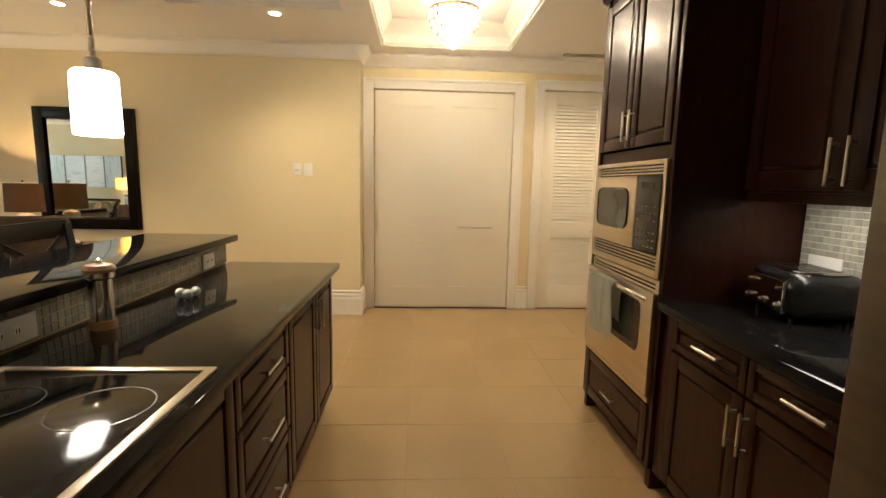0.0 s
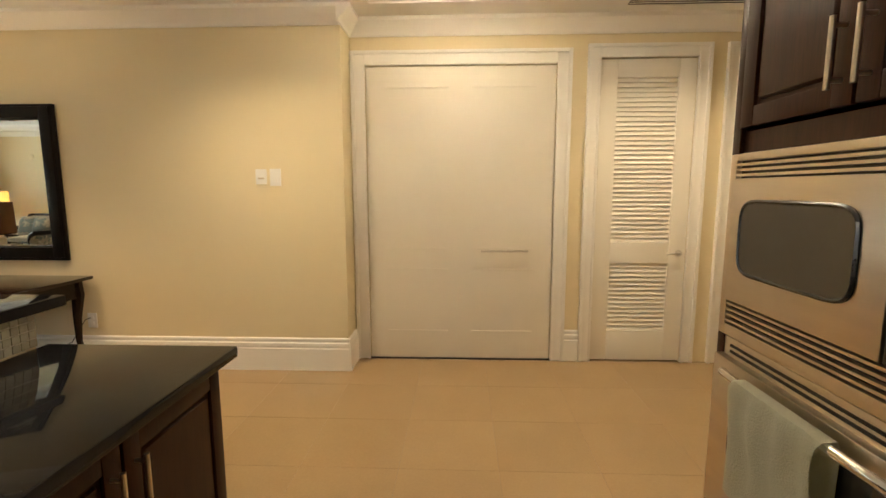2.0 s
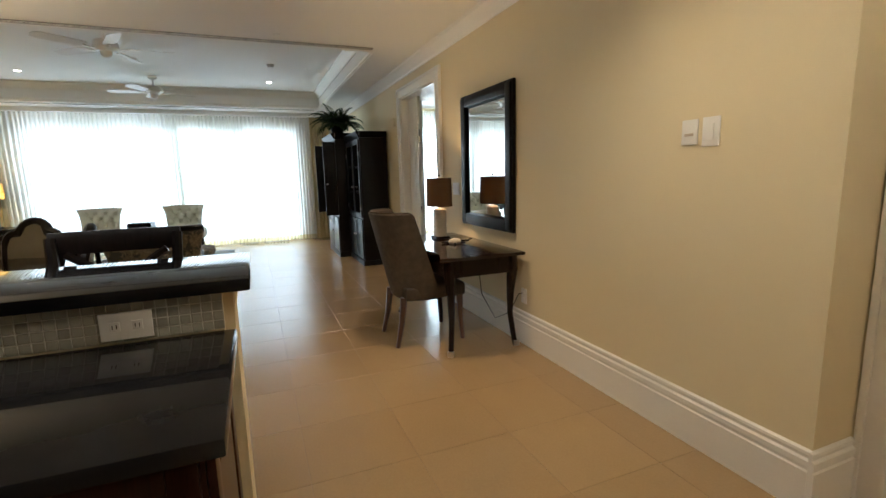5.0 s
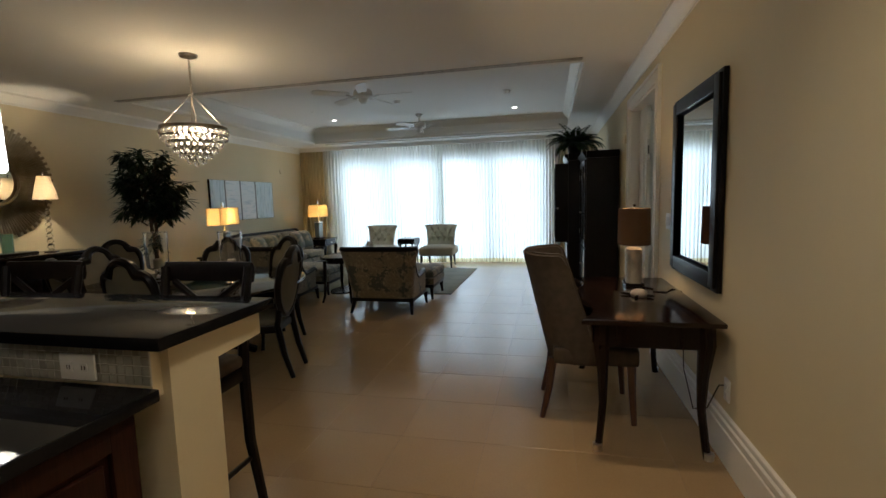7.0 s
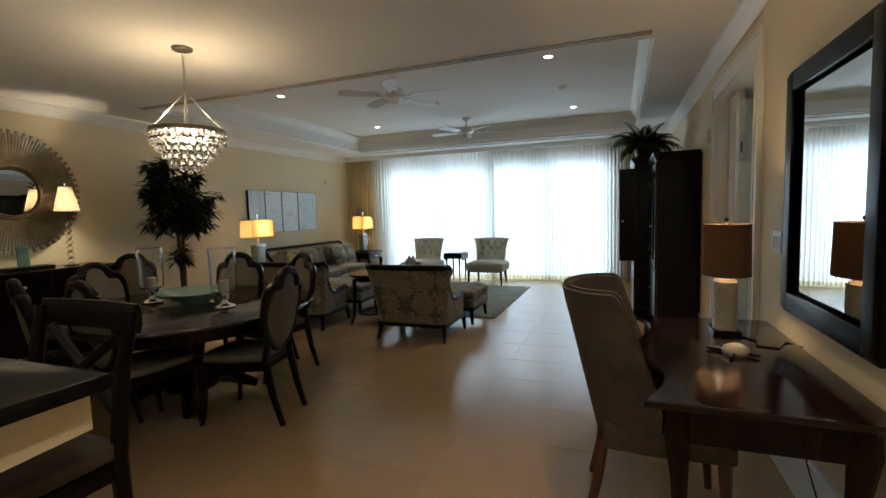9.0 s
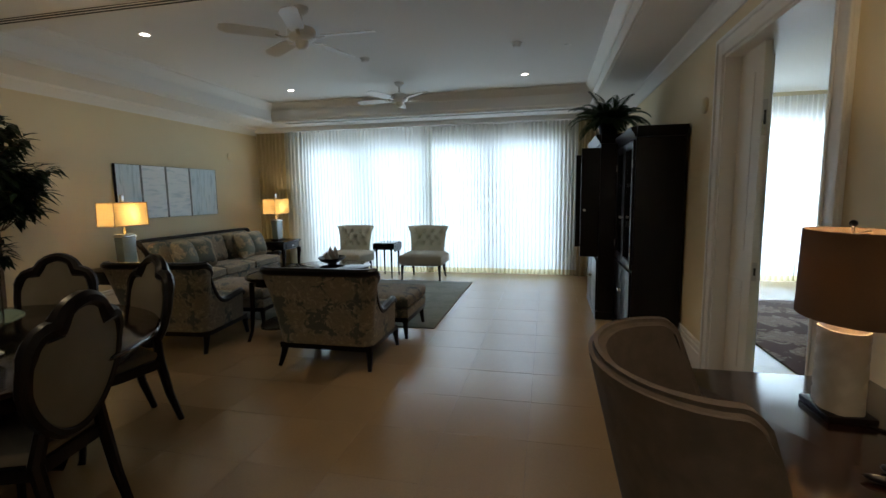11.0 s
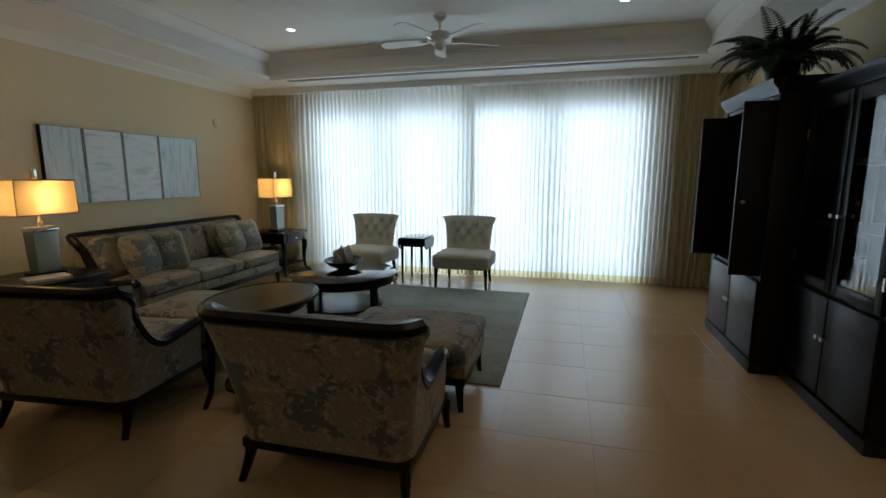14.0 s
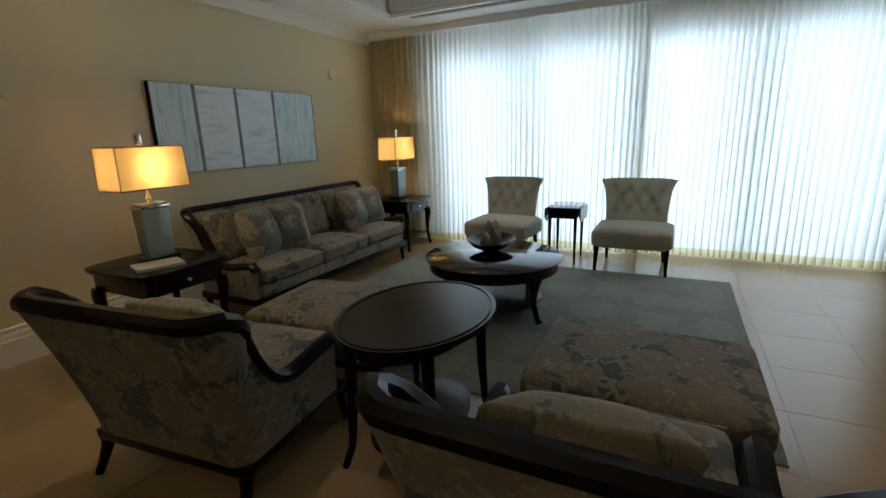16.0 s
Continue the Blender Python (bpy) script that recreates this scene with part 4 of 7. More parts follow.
for x0, x1, z0, z1 in ((0.02, 0.09, 0.11, 0.86), (0.48, 0.55, 0.11, 0.86), (0.09, 0.48, 0.11, 0.18), (0.09, 0.48, 0.79, 0.86)):
    box(b, x0, x1, 3.44, 3.458, z0, z1, 0.003)
box(b, 0.11, 0.46, 3.44, 3.454, 0.2, 0.77, 0.006, 1)
part("end_panel", b, M_CAB, v)
solid("island_worktop", box(B(), -0.655, 0.014, -0.6, 3.485, 0.872, 0.91, 0.008), M_GRAN, "polished black granite worktop of the kitchen island", "worktop")
b = B()
box(b, -0.905, -0.70, -0.6, 3.48, 0, 1.03)
box(b, -0.70, -0.665, -0.6, 3.45, 0.872, 1.03)
structure("wall_bar", b, M_WALL, "cream painted half wall carrying the bar", 0)
b = B()
ol = [(-0.905, 1.03), (-0.905, 0.918), (-1.145, 0.932), (-1.145, 1.03)]
for y in (3.358, 1.4, -0.55):
    vs = [[b.verts.new((x, yy, z)) for x, z in ol] for yy in (y, y + 0.12)]
    for i in range(4):
        b.faces.new((vs[0][i], vs[0][(i + 1) % 4], vs[1][(i + 1) % 4], vs[1][i]))
    b.faces.new(vs[0])
    b.faces.new(vs[1])
structure("trim_bracket", b, M_WALL, "cream painted brackets under the bar overhang")
solid("bar_counter", box(B(), -1.165, -0.615, -0.65, 3.535, 1.032, 1.072, 0.009), M_GRAN, "polished black granite raised bar counter", "bar counter")
for y, w in ((1.95, 0.2), (3.2, 0.13)):
    v = thing("bar_outlet", -0.654, y, 0.962, 90, "cream double outlet plate set in the mosaic", "outlet", "bar outlets")
    part("plate", box(B(), -w / 2, w / 2, -0.007, 0, -0.04, 0.04, 0.002), M_PLAST, v)
    for s in (-1, 1):
        part("socket", box(B(), s * 0.028 - 0.013, s * 0.028 + 0.013, -0.010, -0.007, -0.014, 0.014, 0.002), M_PLAST, v)
        for q in (-0.005, 0.005):
            part("slot", box(B(), s * 0.028 + q - 0.001, s * 0.028 + q + 0.001, -0.0115, -0.010, -0.006, 0.006), M_SLOT, v)
wall_plate("kitchen_outlet", 2.192, 2.45, 1.09, 90 + 180, 0.16, 0.1, [(-0.03, 0, 0.03, 0.04), (0.03, 0, 0.03, 0.04)], "white double outlet on the mosaic backsplash")

# cooktop
v = thing("cooktop", -0.29, 1.44, 0.91, 0, "black glass cooktop with a steel rim in the island", "cooktop")
part("glass", box(B(), -0.245, 0.245, -0.36, 0.36, 0.0, 0.005, 0.001), M_GLASSTOP, v)
b = B()
box(b, -0.27, -0.245, -0.385, 0.385, 0, 0.009, 0.003)
box(b, 0.245, 0.27, -0.385, 0.385, 0, 0.009, 0.003)
box(b, -0.245, 0.245, 0.36, 0.385, 0, 0.009, 0.003)
box(b, -0.245, 0.245, -0.385, -0.36, 0, 0.009, 0.003)
part("rim", b, M_STEEL, v, "brushed steel rim")
for x, y, r in ((-0.11, 0.19, 0.08), (0.12, 0.17, 0.1), (-0.1, -0.17, 0.1), (0.12, -0.18, 0.075)):
    part("burner_ring", lathe(B(), [(r, 0.005), (r, 0.0056), (r - 0.003, 0.0056), (r - 0.003, 0.005)], 40, (x, y, 0)), M_RING, v)

v = thing("pepper_mill", -0.535, 2.17, 0.91, 0, "polished steel pepper mill with turned wooden top and base", "pepper mill")
part("base", lathe(B(), [(0, 0), (0.038, 0), (0.04, 0.012), (0.037, 0.03), (0, 0.03)], 28), M_CORK, v)
part("body", lathe(B(), [(0, 0.03), (0.035, 0.03), (0.034, 0.05), (0.034, 0.165), (0.042, 0.172), (0.042, 0.19), (0, 0.19)], 28), M_CHROME, v, "polished steel body")
part("top", lathe(B(), [(0, 0.19), (0.044, 0.19), (0.047, 0.2), (0.038, 0.213), (0.02, 0.217), (0, 0.218)], 28), M_CORK, v)
part("finial", lathe(B(), [(0, 0.218), (0.007, 0.218), (0.011, 0.227), (0, 0.236)], 14), M_CHROME, v)
v = thing("ball_ornament", -0.465, 2.59, 0.91, 20, "small cluster of pale blue glazed balls", "ornament")
for x, y in ((-0.03, 0.0), (0.025, 0.015), (0.0, -0.03)):
    part("ball", sphere(B(), 0.021, (x, y, 0.021), 16, 10), M_BLUEB, v)

# pendant over the bar
v = thing("pendant_lamp", -0.81, 2.638, 1.572, 0, "lit white opal glass pendant on a nickel rod", "pendant lamp")
part("shade", lathe(B(), [(0.08, 0.0), (0.086, 0.01), (0.082, 0.235), (0.072, 0.25), (0.03, 0.255), (0.03, 0.25), (0.067, 0.243), (0.076, 0.23), (0.076, 0.004)], 32), M_PENDG, v, "lit white opal glass shade")
part("cap", lathe(B(), [(0, 0.248), (0.03, 0.248), (0.03, 0.295), (0.02, 0.305), (0, 0.305)], 20), M_NICKEL, v)
b = B()
tube(b, [(0, 0, 0.30), (0, 0, 2.85 - 1.575)], 0.011, 10)
part("rod", b, M_NICKEL, v)
part("canopy", lathe(B(), [(0, 1.255), (0.06, 1.26), (0.065, 1.285), (0, 1.285)], 24), M_NICKEL, v)

# bar stools
def bar_stool():
    v = thing("bar_stool", 0, 0, 0, 0, "dark wood bar stool with cross back and taupe seat", "bar stool", "bar stools")
    for s in (-1, 1):
        t = B()
        tube(t, [(-0.26, s * 0.21, 0.0), (-0.2, s * 0.205, 0.35), (-0.19, s * 0.205, 0.7), (-0.215, s * 0.215, 0.97), (-0.25, s * 0.225, 1.15)], [0.02, 0.023, 0.024, 0.021, 0.018], 8, 1.0, False, (0, 1, 0), True)
        part("rear_leg", t, M_BLACKW, v)
        t = B()
        tube(t, [(0.22, s * 0.21, 0.0), (0.20, s * 0.205, 0.4), (0.19, s * 0.2, 0.68)], [0.017, 0.02, 0.024], 8, 1.0, False, (0, 1, 0), True)
        part("front_leg", t, M_BLACKW, v)
        t = B()
        tube(t, [(-0.20, s * 0.205, 0.26), (0.205, s * 0.205, 0.26)], 0.012, 8)
        part("stretcher", t, M_BLACKW, v)
        t = B()
        tube(t, [(-0.205, s * 0.19, 0.84), (-0.232, 0.0, 0.96), (-0.25, -s * 0.18, 1.08)], 0.017, 6, 1.0)
        part("cross_bar", t, M_BLACKW, v)
    part("footrest", tube(B(), [(0.205, -0.2, 0.2), (0.205, 0.2, 0.2)], 0.013, 8), M_BLACKW, v)
    t = B()
    tube(t, [(-0.255 - 0.03 * math.cos(q * 1.3), q * 0.235, 1.125) for q in (-1, -0.6, -0.2, 0.2, 0.6, 1)], 0.014, 8, 3.6)
    part("top_rail", t, M_BLACKW, v)
    part("apron", box(B(), -0.2, 0.21, -0.215, 0.215, 0.64, 0.70, 0.008), M_BLACKW, v)
    part("seat", cushion(B(), -0.2, 0.225, -0.22, 0.22, 0.70, 0.765, 0.8, 8, 0.015), M_CHAIRF, v)
    return v


st = bar_stool()
st.matrix_world = pose(-1.17, 3.02, 0, 0, 0, 0)
copy_thing(st, pose(-1.17, 2.05, 0, 0, 0, 3))


# ---------------------------------------------------------------- curtains
def curtain(name, x, y0, y1, z0, z1, waves, amp, material, label, ph=0.0, hem=False):
    v = thing(name, x, (y0 + y1) / 2, 0, 0, label, "curtain", "curtains")
    n = int(waves * 10)
    zs = [z0, z0 + 0.09, z0 + 0.1] + [z0 + 0.1 + (z1 - z0 - 0.1) * k / 9 for k in range(1, 10)] if hem else [z0 + (z1 - z0) * k / 10 for k in range(11)]
    for nm, lo, hi, mt in ((("hem", 0, 1, M_HEM if material is M_SHEER else material), ("cloth", 1, len(zs) - 1, material)) if hem else (("cloth", 0, len(zs) - 1, material),)):
        b = B()
        cols = []
        for i in range(n + 1):
            yy = (y1 - y0) * (i / n - 0.5)
            a = 2 * math.pi * waves * i / n
            a += 1.3 * math.sin(yy * 3.1 + ph) + 0.9 * math.sin(yy * 8.3 + 2 * ph) + 0.6 * math.sin(yy * 19.0 + ph)
            col = []
            for j in range(lo, hi + 1):
                f = (zs[j] - z0) / (z1 - z0)
                w = amp * (0.55 + 0.45 * (1 - f)) * (0.75 + 0.25 * math.sin(yy * 5 + f * 2 + ph))
                col.append(b.verts.new((w * math.sin(a + 0.3 * math.sin(3 * f + yy)) + 0.006 * math.sin(9 * f + 4 * yy), yy + 0.012 * math.cos(a) * (1 - f), zs[j])))
            cols.append(col)
        for i in range(n):
            for j in range(hi - lo):
                b.faces.new((cols[i][j], cols[i + 1][j], cols[i + 1][j + 1], cols[i][j + 1]))
        part(nm, b, mt, v, "", 80)
    return v


curtain("sheer_curtain", -9.76, -0.62, 2.27, 0.012, 2.655, 42, 0.045, M_SHEER, "long white sheer curtain glowing with daylight", 0.4, True)
curtain("sheer_curtain", -9.85, 2.13, 4.86, 0.012, 2.655, 40, 0.045, M_SHEER, "long white sheer curtain glowing with daylight", 1.7, True)
curtain("gold_drape", -9.80, -1.27, -0.55, 0.012, 2.655, 8, 0.05, M_DRAPE, "gathered golden drape beside the sheer curtain", 0.2, True)
curtain("gold_drape", -9.80, 4.8, 5.47, 0.012, 2.655, 8, 0.05, M_DRAPE, "gathered golden drape beside the sheer curtain", 1.2, True)
b = box(B(), -9.9, -9.70, LY + 0.003, WY - 0.003, 2.66, 2.74)
structure("trim_curtain_track", b, M_CEIL, "white curtain track under the ceiling")

# ceiling fans
def ceiling_fan(x, y, z, rz):
    v = thing("ceiling_fan", x, y, z, rz, "white five-blade ceiling fan under the ceiling tray", "ceiling fan", "ceiling fans")
    part("canopy", lathe(B(), [(0, 0), (0.07, 0), (0.065, -0.03), (0.03, -0.06), (0, -0.06)], 24), M_FANW, v)
    part("rod", lathe(B(), [(0, -0.05), (0.013, -0.05), (0.013, -0.16), (0, -0.16)], 12), M_FANW, v)
    part("motor", lathe(B(), [(0, -0.15), (0.04, -0.15), (0.11, -0.175), (0.125, -0.2), (0.125, -0.245), (0.1, -0.27), (0.06, -0.28), (0.055, -0.32), (0.03, -0.345), (0, -0.35)], 28), M_FANW, v)
    for k in range(5):
        m = Matrix.Rotation(2 * math.pi * k / 5, 4, "Z")
        t = B()
        tube(t, [(0.09, 0, -0.255), (0.16, 0.0, -0.262), (0.22, 0.0, -0.25)], [0.012, 0.016, 0.02], 6, 0.4)
        a = part("blade_iron", turned(t, m), M_NICKEL, v)
        t = B()
        plate(t, [(0.19, -0.05), (0.24, -0.062), (0.60, -0.07), (0.655, -0.045), (0.665, 0), (0.655, 0.045), (0.60, 0.07), (0.24, 0.062), (0.19, 0.05)], -0.004, 0.004)
        turned(t, m @ Matrix.Translation((0, 0, -0.245)) @ Matrix.Rotation(radians(12), 4, "X"))
        part("blade", t, M_FANW, a)


ceiling_fan(-5.45, 2.2, 3.07, 20)
ceiling_fan(-8.25, 2.18, 3.07, 50)

# picture over the sofa
v = thing("painting", -7.6, LY, 1.535, 0, "wide pale blue abstract canvas in four panels", "painting")
part("canvas_body", box(B(), -0.955, 0.955, 0.002, 0.032, -0.375, 0.375, 0.002), M_BLACKW, v, "dark canvas edge")
EDGES = (-0.952, -0.353, 0.114, 0.552, 0.952)
for k, (xa, xb) in enumerate(zip(EDGES, EDGES[1:])):
    part("panel", box(B(), xa + 0.012, xb - 0.012, 0.032, 0.036, -0.372, 0.372), M_CANVASB if k in (1, 2) else M_CANVAS, v, "brushed pale blue field")
for xa in EDGES[1:-1]:
    part("seam", box(B(), xa - 0.016, xa + 0.016, 0.032, 0.040, -0.372, 0.372, 0.003), M_CANLINE, v)


# ---------------------------------------------------------------- upholstered seats
def shell_path(W, D, R):
    """Plan of a seat shell open to +x: arm, rounded corner, back, corner, arm. Returns (x, y, outward, share)."""
    pts = []
    h = W / 2
    for i in range(14):
        pts.append((D - (D - R) * i / 14, -h, (0, -1)))
    for i in range(7):
        a = math.pi / 2 * i / 6
        pts.append((R - R * math.sin(a), -h + R - R * math.cos(a), (-math.sin(a), -math.cos(a))))
    n = max(4, int((W - 2 * R) / 0.12))
    for i in range(1, n):
        pts.append((0, -h + R + (W - 2 * R) * i / n, (-1, 0)))
    return pts + [(x, -y, (o[0], -o[1])) for x, y, o in reversed(pts[:21])]


def lounge_shell(v, W, D, zb, za, z0, lean, side_lean, material, R=0.16, th=0.06, dip=0.42):
    """Upholstered back and arms with a dark rail along their top."""
    pts = shell_path(W, D, R)
    tops = []
    for x, y, o in pts:
        f = max(0.0, min(1.0, (x - R * 0.35) / dip))
        s = 1 - (1 - f) ** 2.7
        top = zb + (za - zb) * s + 0.035 * max(0.0, (x - dip) / max(0.05, D - dip))
        tops.append(top)
    b = B()
    outer, inner = [], []
    for (x, y, o), top in zip(pts, tops):
        co, ci = [], []
        for k in range(7):
            q = k / 6
            z = z0 + (top - z0) * q
            hgt = (z - z0) / (zb - z0)
            off = (lean * abs(o[0]) + side_lean * abs(o[1])) * hgt ** 1.3
            co.append(b.verts.new((x + o[0] * off, y + o[1] * off, z)))
            ci.append(b.verts.new((x + o[0] * (off - th), y + o[1] * (off - th), z)))
        outer.append(co)
        inner.append(ci)
    n = len(pts)
    for i in range(n - 1):
        for k in range(6):
            b.faces.new((outer[i][k], outer[i + 1][k], outer[i + 1][k + 1], outer[i][k + 1]))
            b.faces.new((inner[i][k], inner[i][k + 1], inner[i + 1][k + 1], inner[i + 1][k]))
        b.faces.new((outer[i][6], outer[i + 1][6], inner[i + 1][6], inner[i][6]))
        b.faces.new((outer[i][0], inner[i][0], inner[i + 1][0], outer[i + 1][0]))
    for i in (0, n - 1):
        for k in range(6):
            b.faces.new((outer[i][k], outer[i][k + 1], inner[i][k + 1], inner[i][k]))
    rail = [(outer[i][6].co + inner[i][6].co) / 2 for i in range(n)]
    rail = [p + Vector((0, 0, 0.004)) for p in rail]
    ends = [rail[0] + Vector((0.03, 0, -0.03)), rail[-1] + Vector((0.03, 0, -0.03))]
    part("back", b, material, v)
    t = B()
    tube(t, [ends[0]] + rail + [ends[1]], 0.036, 8, 0.95, False, (0, 0, 1), True)
    bmesh.ops.bevel(t, geom=[e for e in t.edges if len(e.link_faces) == 2 and e.calc_face_angle(0) > 0.5], offset=0.004, segments=1, affect="EDGES")
    part("top_rail", t, M_BLACKW, v, "dark wood rail wrapping the back")


def sabre_legs(v, places, z1, wood_m=M_BLACKW, r=0.026):
    for x, y, dx, dy in places:
        t = B()
        tube(t, [(x + dx, y + dy, 0.0), (x + 0.55 * dx, y + 0.55 * dy, z1 * 0.35), (x + 0.12 * dx, y + 0.12 * dy, z1 * 0.75), (x, y, z1)], [r * 0.62, r * 0.75, r * 0.95, r * 1.15], 8, 1.0, False, (0, 1, 0.01), True)
        part("leg", t, wood_m, v)


def lounge_chair():
    v = thing("lounge_chair", 0, 0, 0, 0, "damask lounge chair with dark wood rail and sabre legs", "armchair", "lounge chairs")
    lounge_shell(v, 0.84, 0.62, 0.84, 0.43, 0.2, 0.175, 0.035, M_DAM, 0.07, 0.06, 0.34)
    part("base_rail", box(B(), 0.0, 0.70, -0.42, 0.42, 0.155, 0.205, 0.01), M_BLACKW, v)
    part("seat_deck", cushion(B(), 0.05, 0.71, -0.36, 0.36, 0.205, 0.31, 0.3, 6, 0.0), M_DAM, v)
    c = part("seat_cushion", cushion(B(), 0.06, 0.75, -0.35, 0.35, 0.31, 0.45, 0.6, 10, 0.02), M_DAM, v)
    t = B()
    for z in (0.335, 0.43):
        tube(t, [(0.755, -0.34, z), (0.755, 0.34, z)], 0.006, 6)
    part("piping", t, M_DAMP, c)
    sabre_legs(v, [(0.03, -0.39, -0.06, -0.02), (0.03, 0.39, -0.06, 0.02), (0.66, -0.41, 0.02, -0.01), (0.66, 0.41, 0.02, 0.01)], 0.16)
    return v


def pillow(x, y, z, rx, ry, rz, s, mt, label, th=0.19):
    b = B()
    cushion(b, -s / 2, s / 2, -th / 2, th / 2, -s / 2, s / 2, 0.9, 10, 0.0)
    for q in b.verts:
        u, w = abs(q.co.x) / (s / 2), abs(q.co.z) / (s / 2)
        q.co.y *= max(0.08, (1 - u ** 3) * (1 - w ** 3)) ** 0.6 * 1.25
        k = 1 + 0.05 * (u * w) ** 2
        q.co.x *= k
        q.co.z *= k
    o = thing("throw_pillow", x, y, z, rz, label, "pillow", "throw pillows")
    o.matrix_world = pose(x, y, z, rx, ry, rz)
    part("cover", b, mt, o)
    t = B()
    ring = [2 * math.pi * (i + 0.5) / 32 for i in range(32)]
    h = s / 2 * 0.985
    tube(t, [(h * math.copysign(abs(math.cos(a)) ** 0.3, math.cos(a)), 0, h * math.copysign(abs(math.sin(a)) ** 0.3, math.sin(a))) for a in ring], 0.005, 6, 1.0, True, (0, 1, 0))
    part("piping", t, mt, o)


ch = lounge_chair()
ch.matrix_world = pose(-5.07, 2.485, 0, 0, 0, 180.5)
copy_thing(ch, pose(-5.15, 0.815, 0, 0, 0, 186))


def ottoman():
    v = thing("ottoman", 0, 0, 0, 0, "damask ottoman pushed against the lounge chair", "ottoman", "ottomans")
    part("base_rail", box(B(), -0.34, 0.34, -0.44, 0.44, 0.17, 0.215, 0.01), M_BLACKW, v)
    part("deck", cushion(B(), -0.345, 0.345, -0.445, 0.445, 0.215, 0.31, 0.3, 6, 0.0), M_DAM, v)
    part("top_cushion", cushion(B(), -0.36, 0.36, -0.455, 0.455, 0.31, 0.435, 0.75, 10, 0.02), M_DAM, v)
    sabre_legs(v, [(sx * 0.3, sy * 0.4, 0.015 * sx, 0.015 * sy) for sx in (-1, 1) for sy in (-1, 1)], 0.18)
    return v


ot = ottoman()
ot.matrix_world = pose(-6.23, 2.53, 0.012, 0, 0, 0)
copy_thing(ot, pose(-6.33, 0.80, 0.012, 0, 0, 5))
pillow(-5.28, 2.45, 0.59, 36, 0, 90 + 4, 0.5, M_DAMP, "damask throw pillow propped on the lounge chair")
pillow(-5.37, 0.80, 0.60, 34, 0, 90 + 8, 0.46, M_DAMP, "damask throw pillow propped on the lounge chair")

# sofa
v = thing("sofa", -7.65, -0.85, 0, 90, "long damask sofa with dark wood frame and pillows", "sofa")
lounge_shell(v, 2.2, 0.62, 0.87, 0.44, 0.22, 0.1, 0.03, M_DAM, 0.08, 0.07, 0.36)
part("base_rail", box(B(), 0.0, 0.66, -1.1, 1.1, 0.16, 0.22, 0.01), M_BLACKW, v)
part("seat_deck", box(B(), 0.05, 0.665, -1.03, 1.03, 0.22, 0.32, 0.02), M_DAM, v)
for k in range(3):
    y0 = -1.025 + k * 0.683
    c = part("seat_cushion", cushion(B(), 0.08, 0.69, y0 + 0.004, y0 + 0.679, 0.32, 0.455, 0.65, 9, 0.022), M_DAM, v)
    t = B()
    tube(t, [(0.695, y0 + 0.03, 0.435), (0.695, y0 + 0.65, 0.435)], 0.006, 6)
    part("piping", t, M_DAMP, c)
    t = cushion(B(), -0.09, 0.09, y0 + 0.01, y0 + 0.673, -0.21, 0.21, 0.8, 9, 0.0)
    turned(t, Matrix.Translation((0.105, 0, 0.65)) @ Matrix.Rotation(radians(-14), 4, "Y"))
    part("back_cushion", t, M_DAM, v)
sabre_legs(v, [(0.03, -1.05, -0.03, 0.0), (0.03, 1.05, -0.03, 0.0), (0.62, -1.05, 0.015, 0.0), (0.62, 1.05, 0.015, 0.0)], 0.17)
for x, a, lab in ((-6.93, 14, "damask throw pillow leaning on the sofa"), (-7.22, -16, "damask throw pillow leaning on the sofa"), (-8.2, 10, "damask throw pillow leaning on the sofa"), (-8.48, -8, "damask throw pillow leaning on the sofa")):
    pillow(x, -0.52, 0.66, 20, 0, a, 0.43, M_DAMP, lab)


# ---------------------------------------------------------------- tables
def cabriole(b, x, y, dx, dy, h, r=0.028):
    tube(b, [(x + 0.9 * dx, y + 0.9 * dy, 0.0), (x + 0.62 * dx, y + 0.62 * dy, 0.06 * h), (x + 0.1 * dx, y + 0.1 * dy, 0.35 * h), (x + 0.15 * dx, y + 0.15 * dy, 0.6 * h), (x + 0.42 * dx, y + 0.42 * dy, 0.85 * h), (x + 0.25 * dx, y + 0.25 * dy, h)],
         [r * 0.75, r * 0.62, r * 0.66, r * 0.9, r * 1.35, r * 1.4], 8, 1.0, False, (0, 1, 0.01), True)
    return b


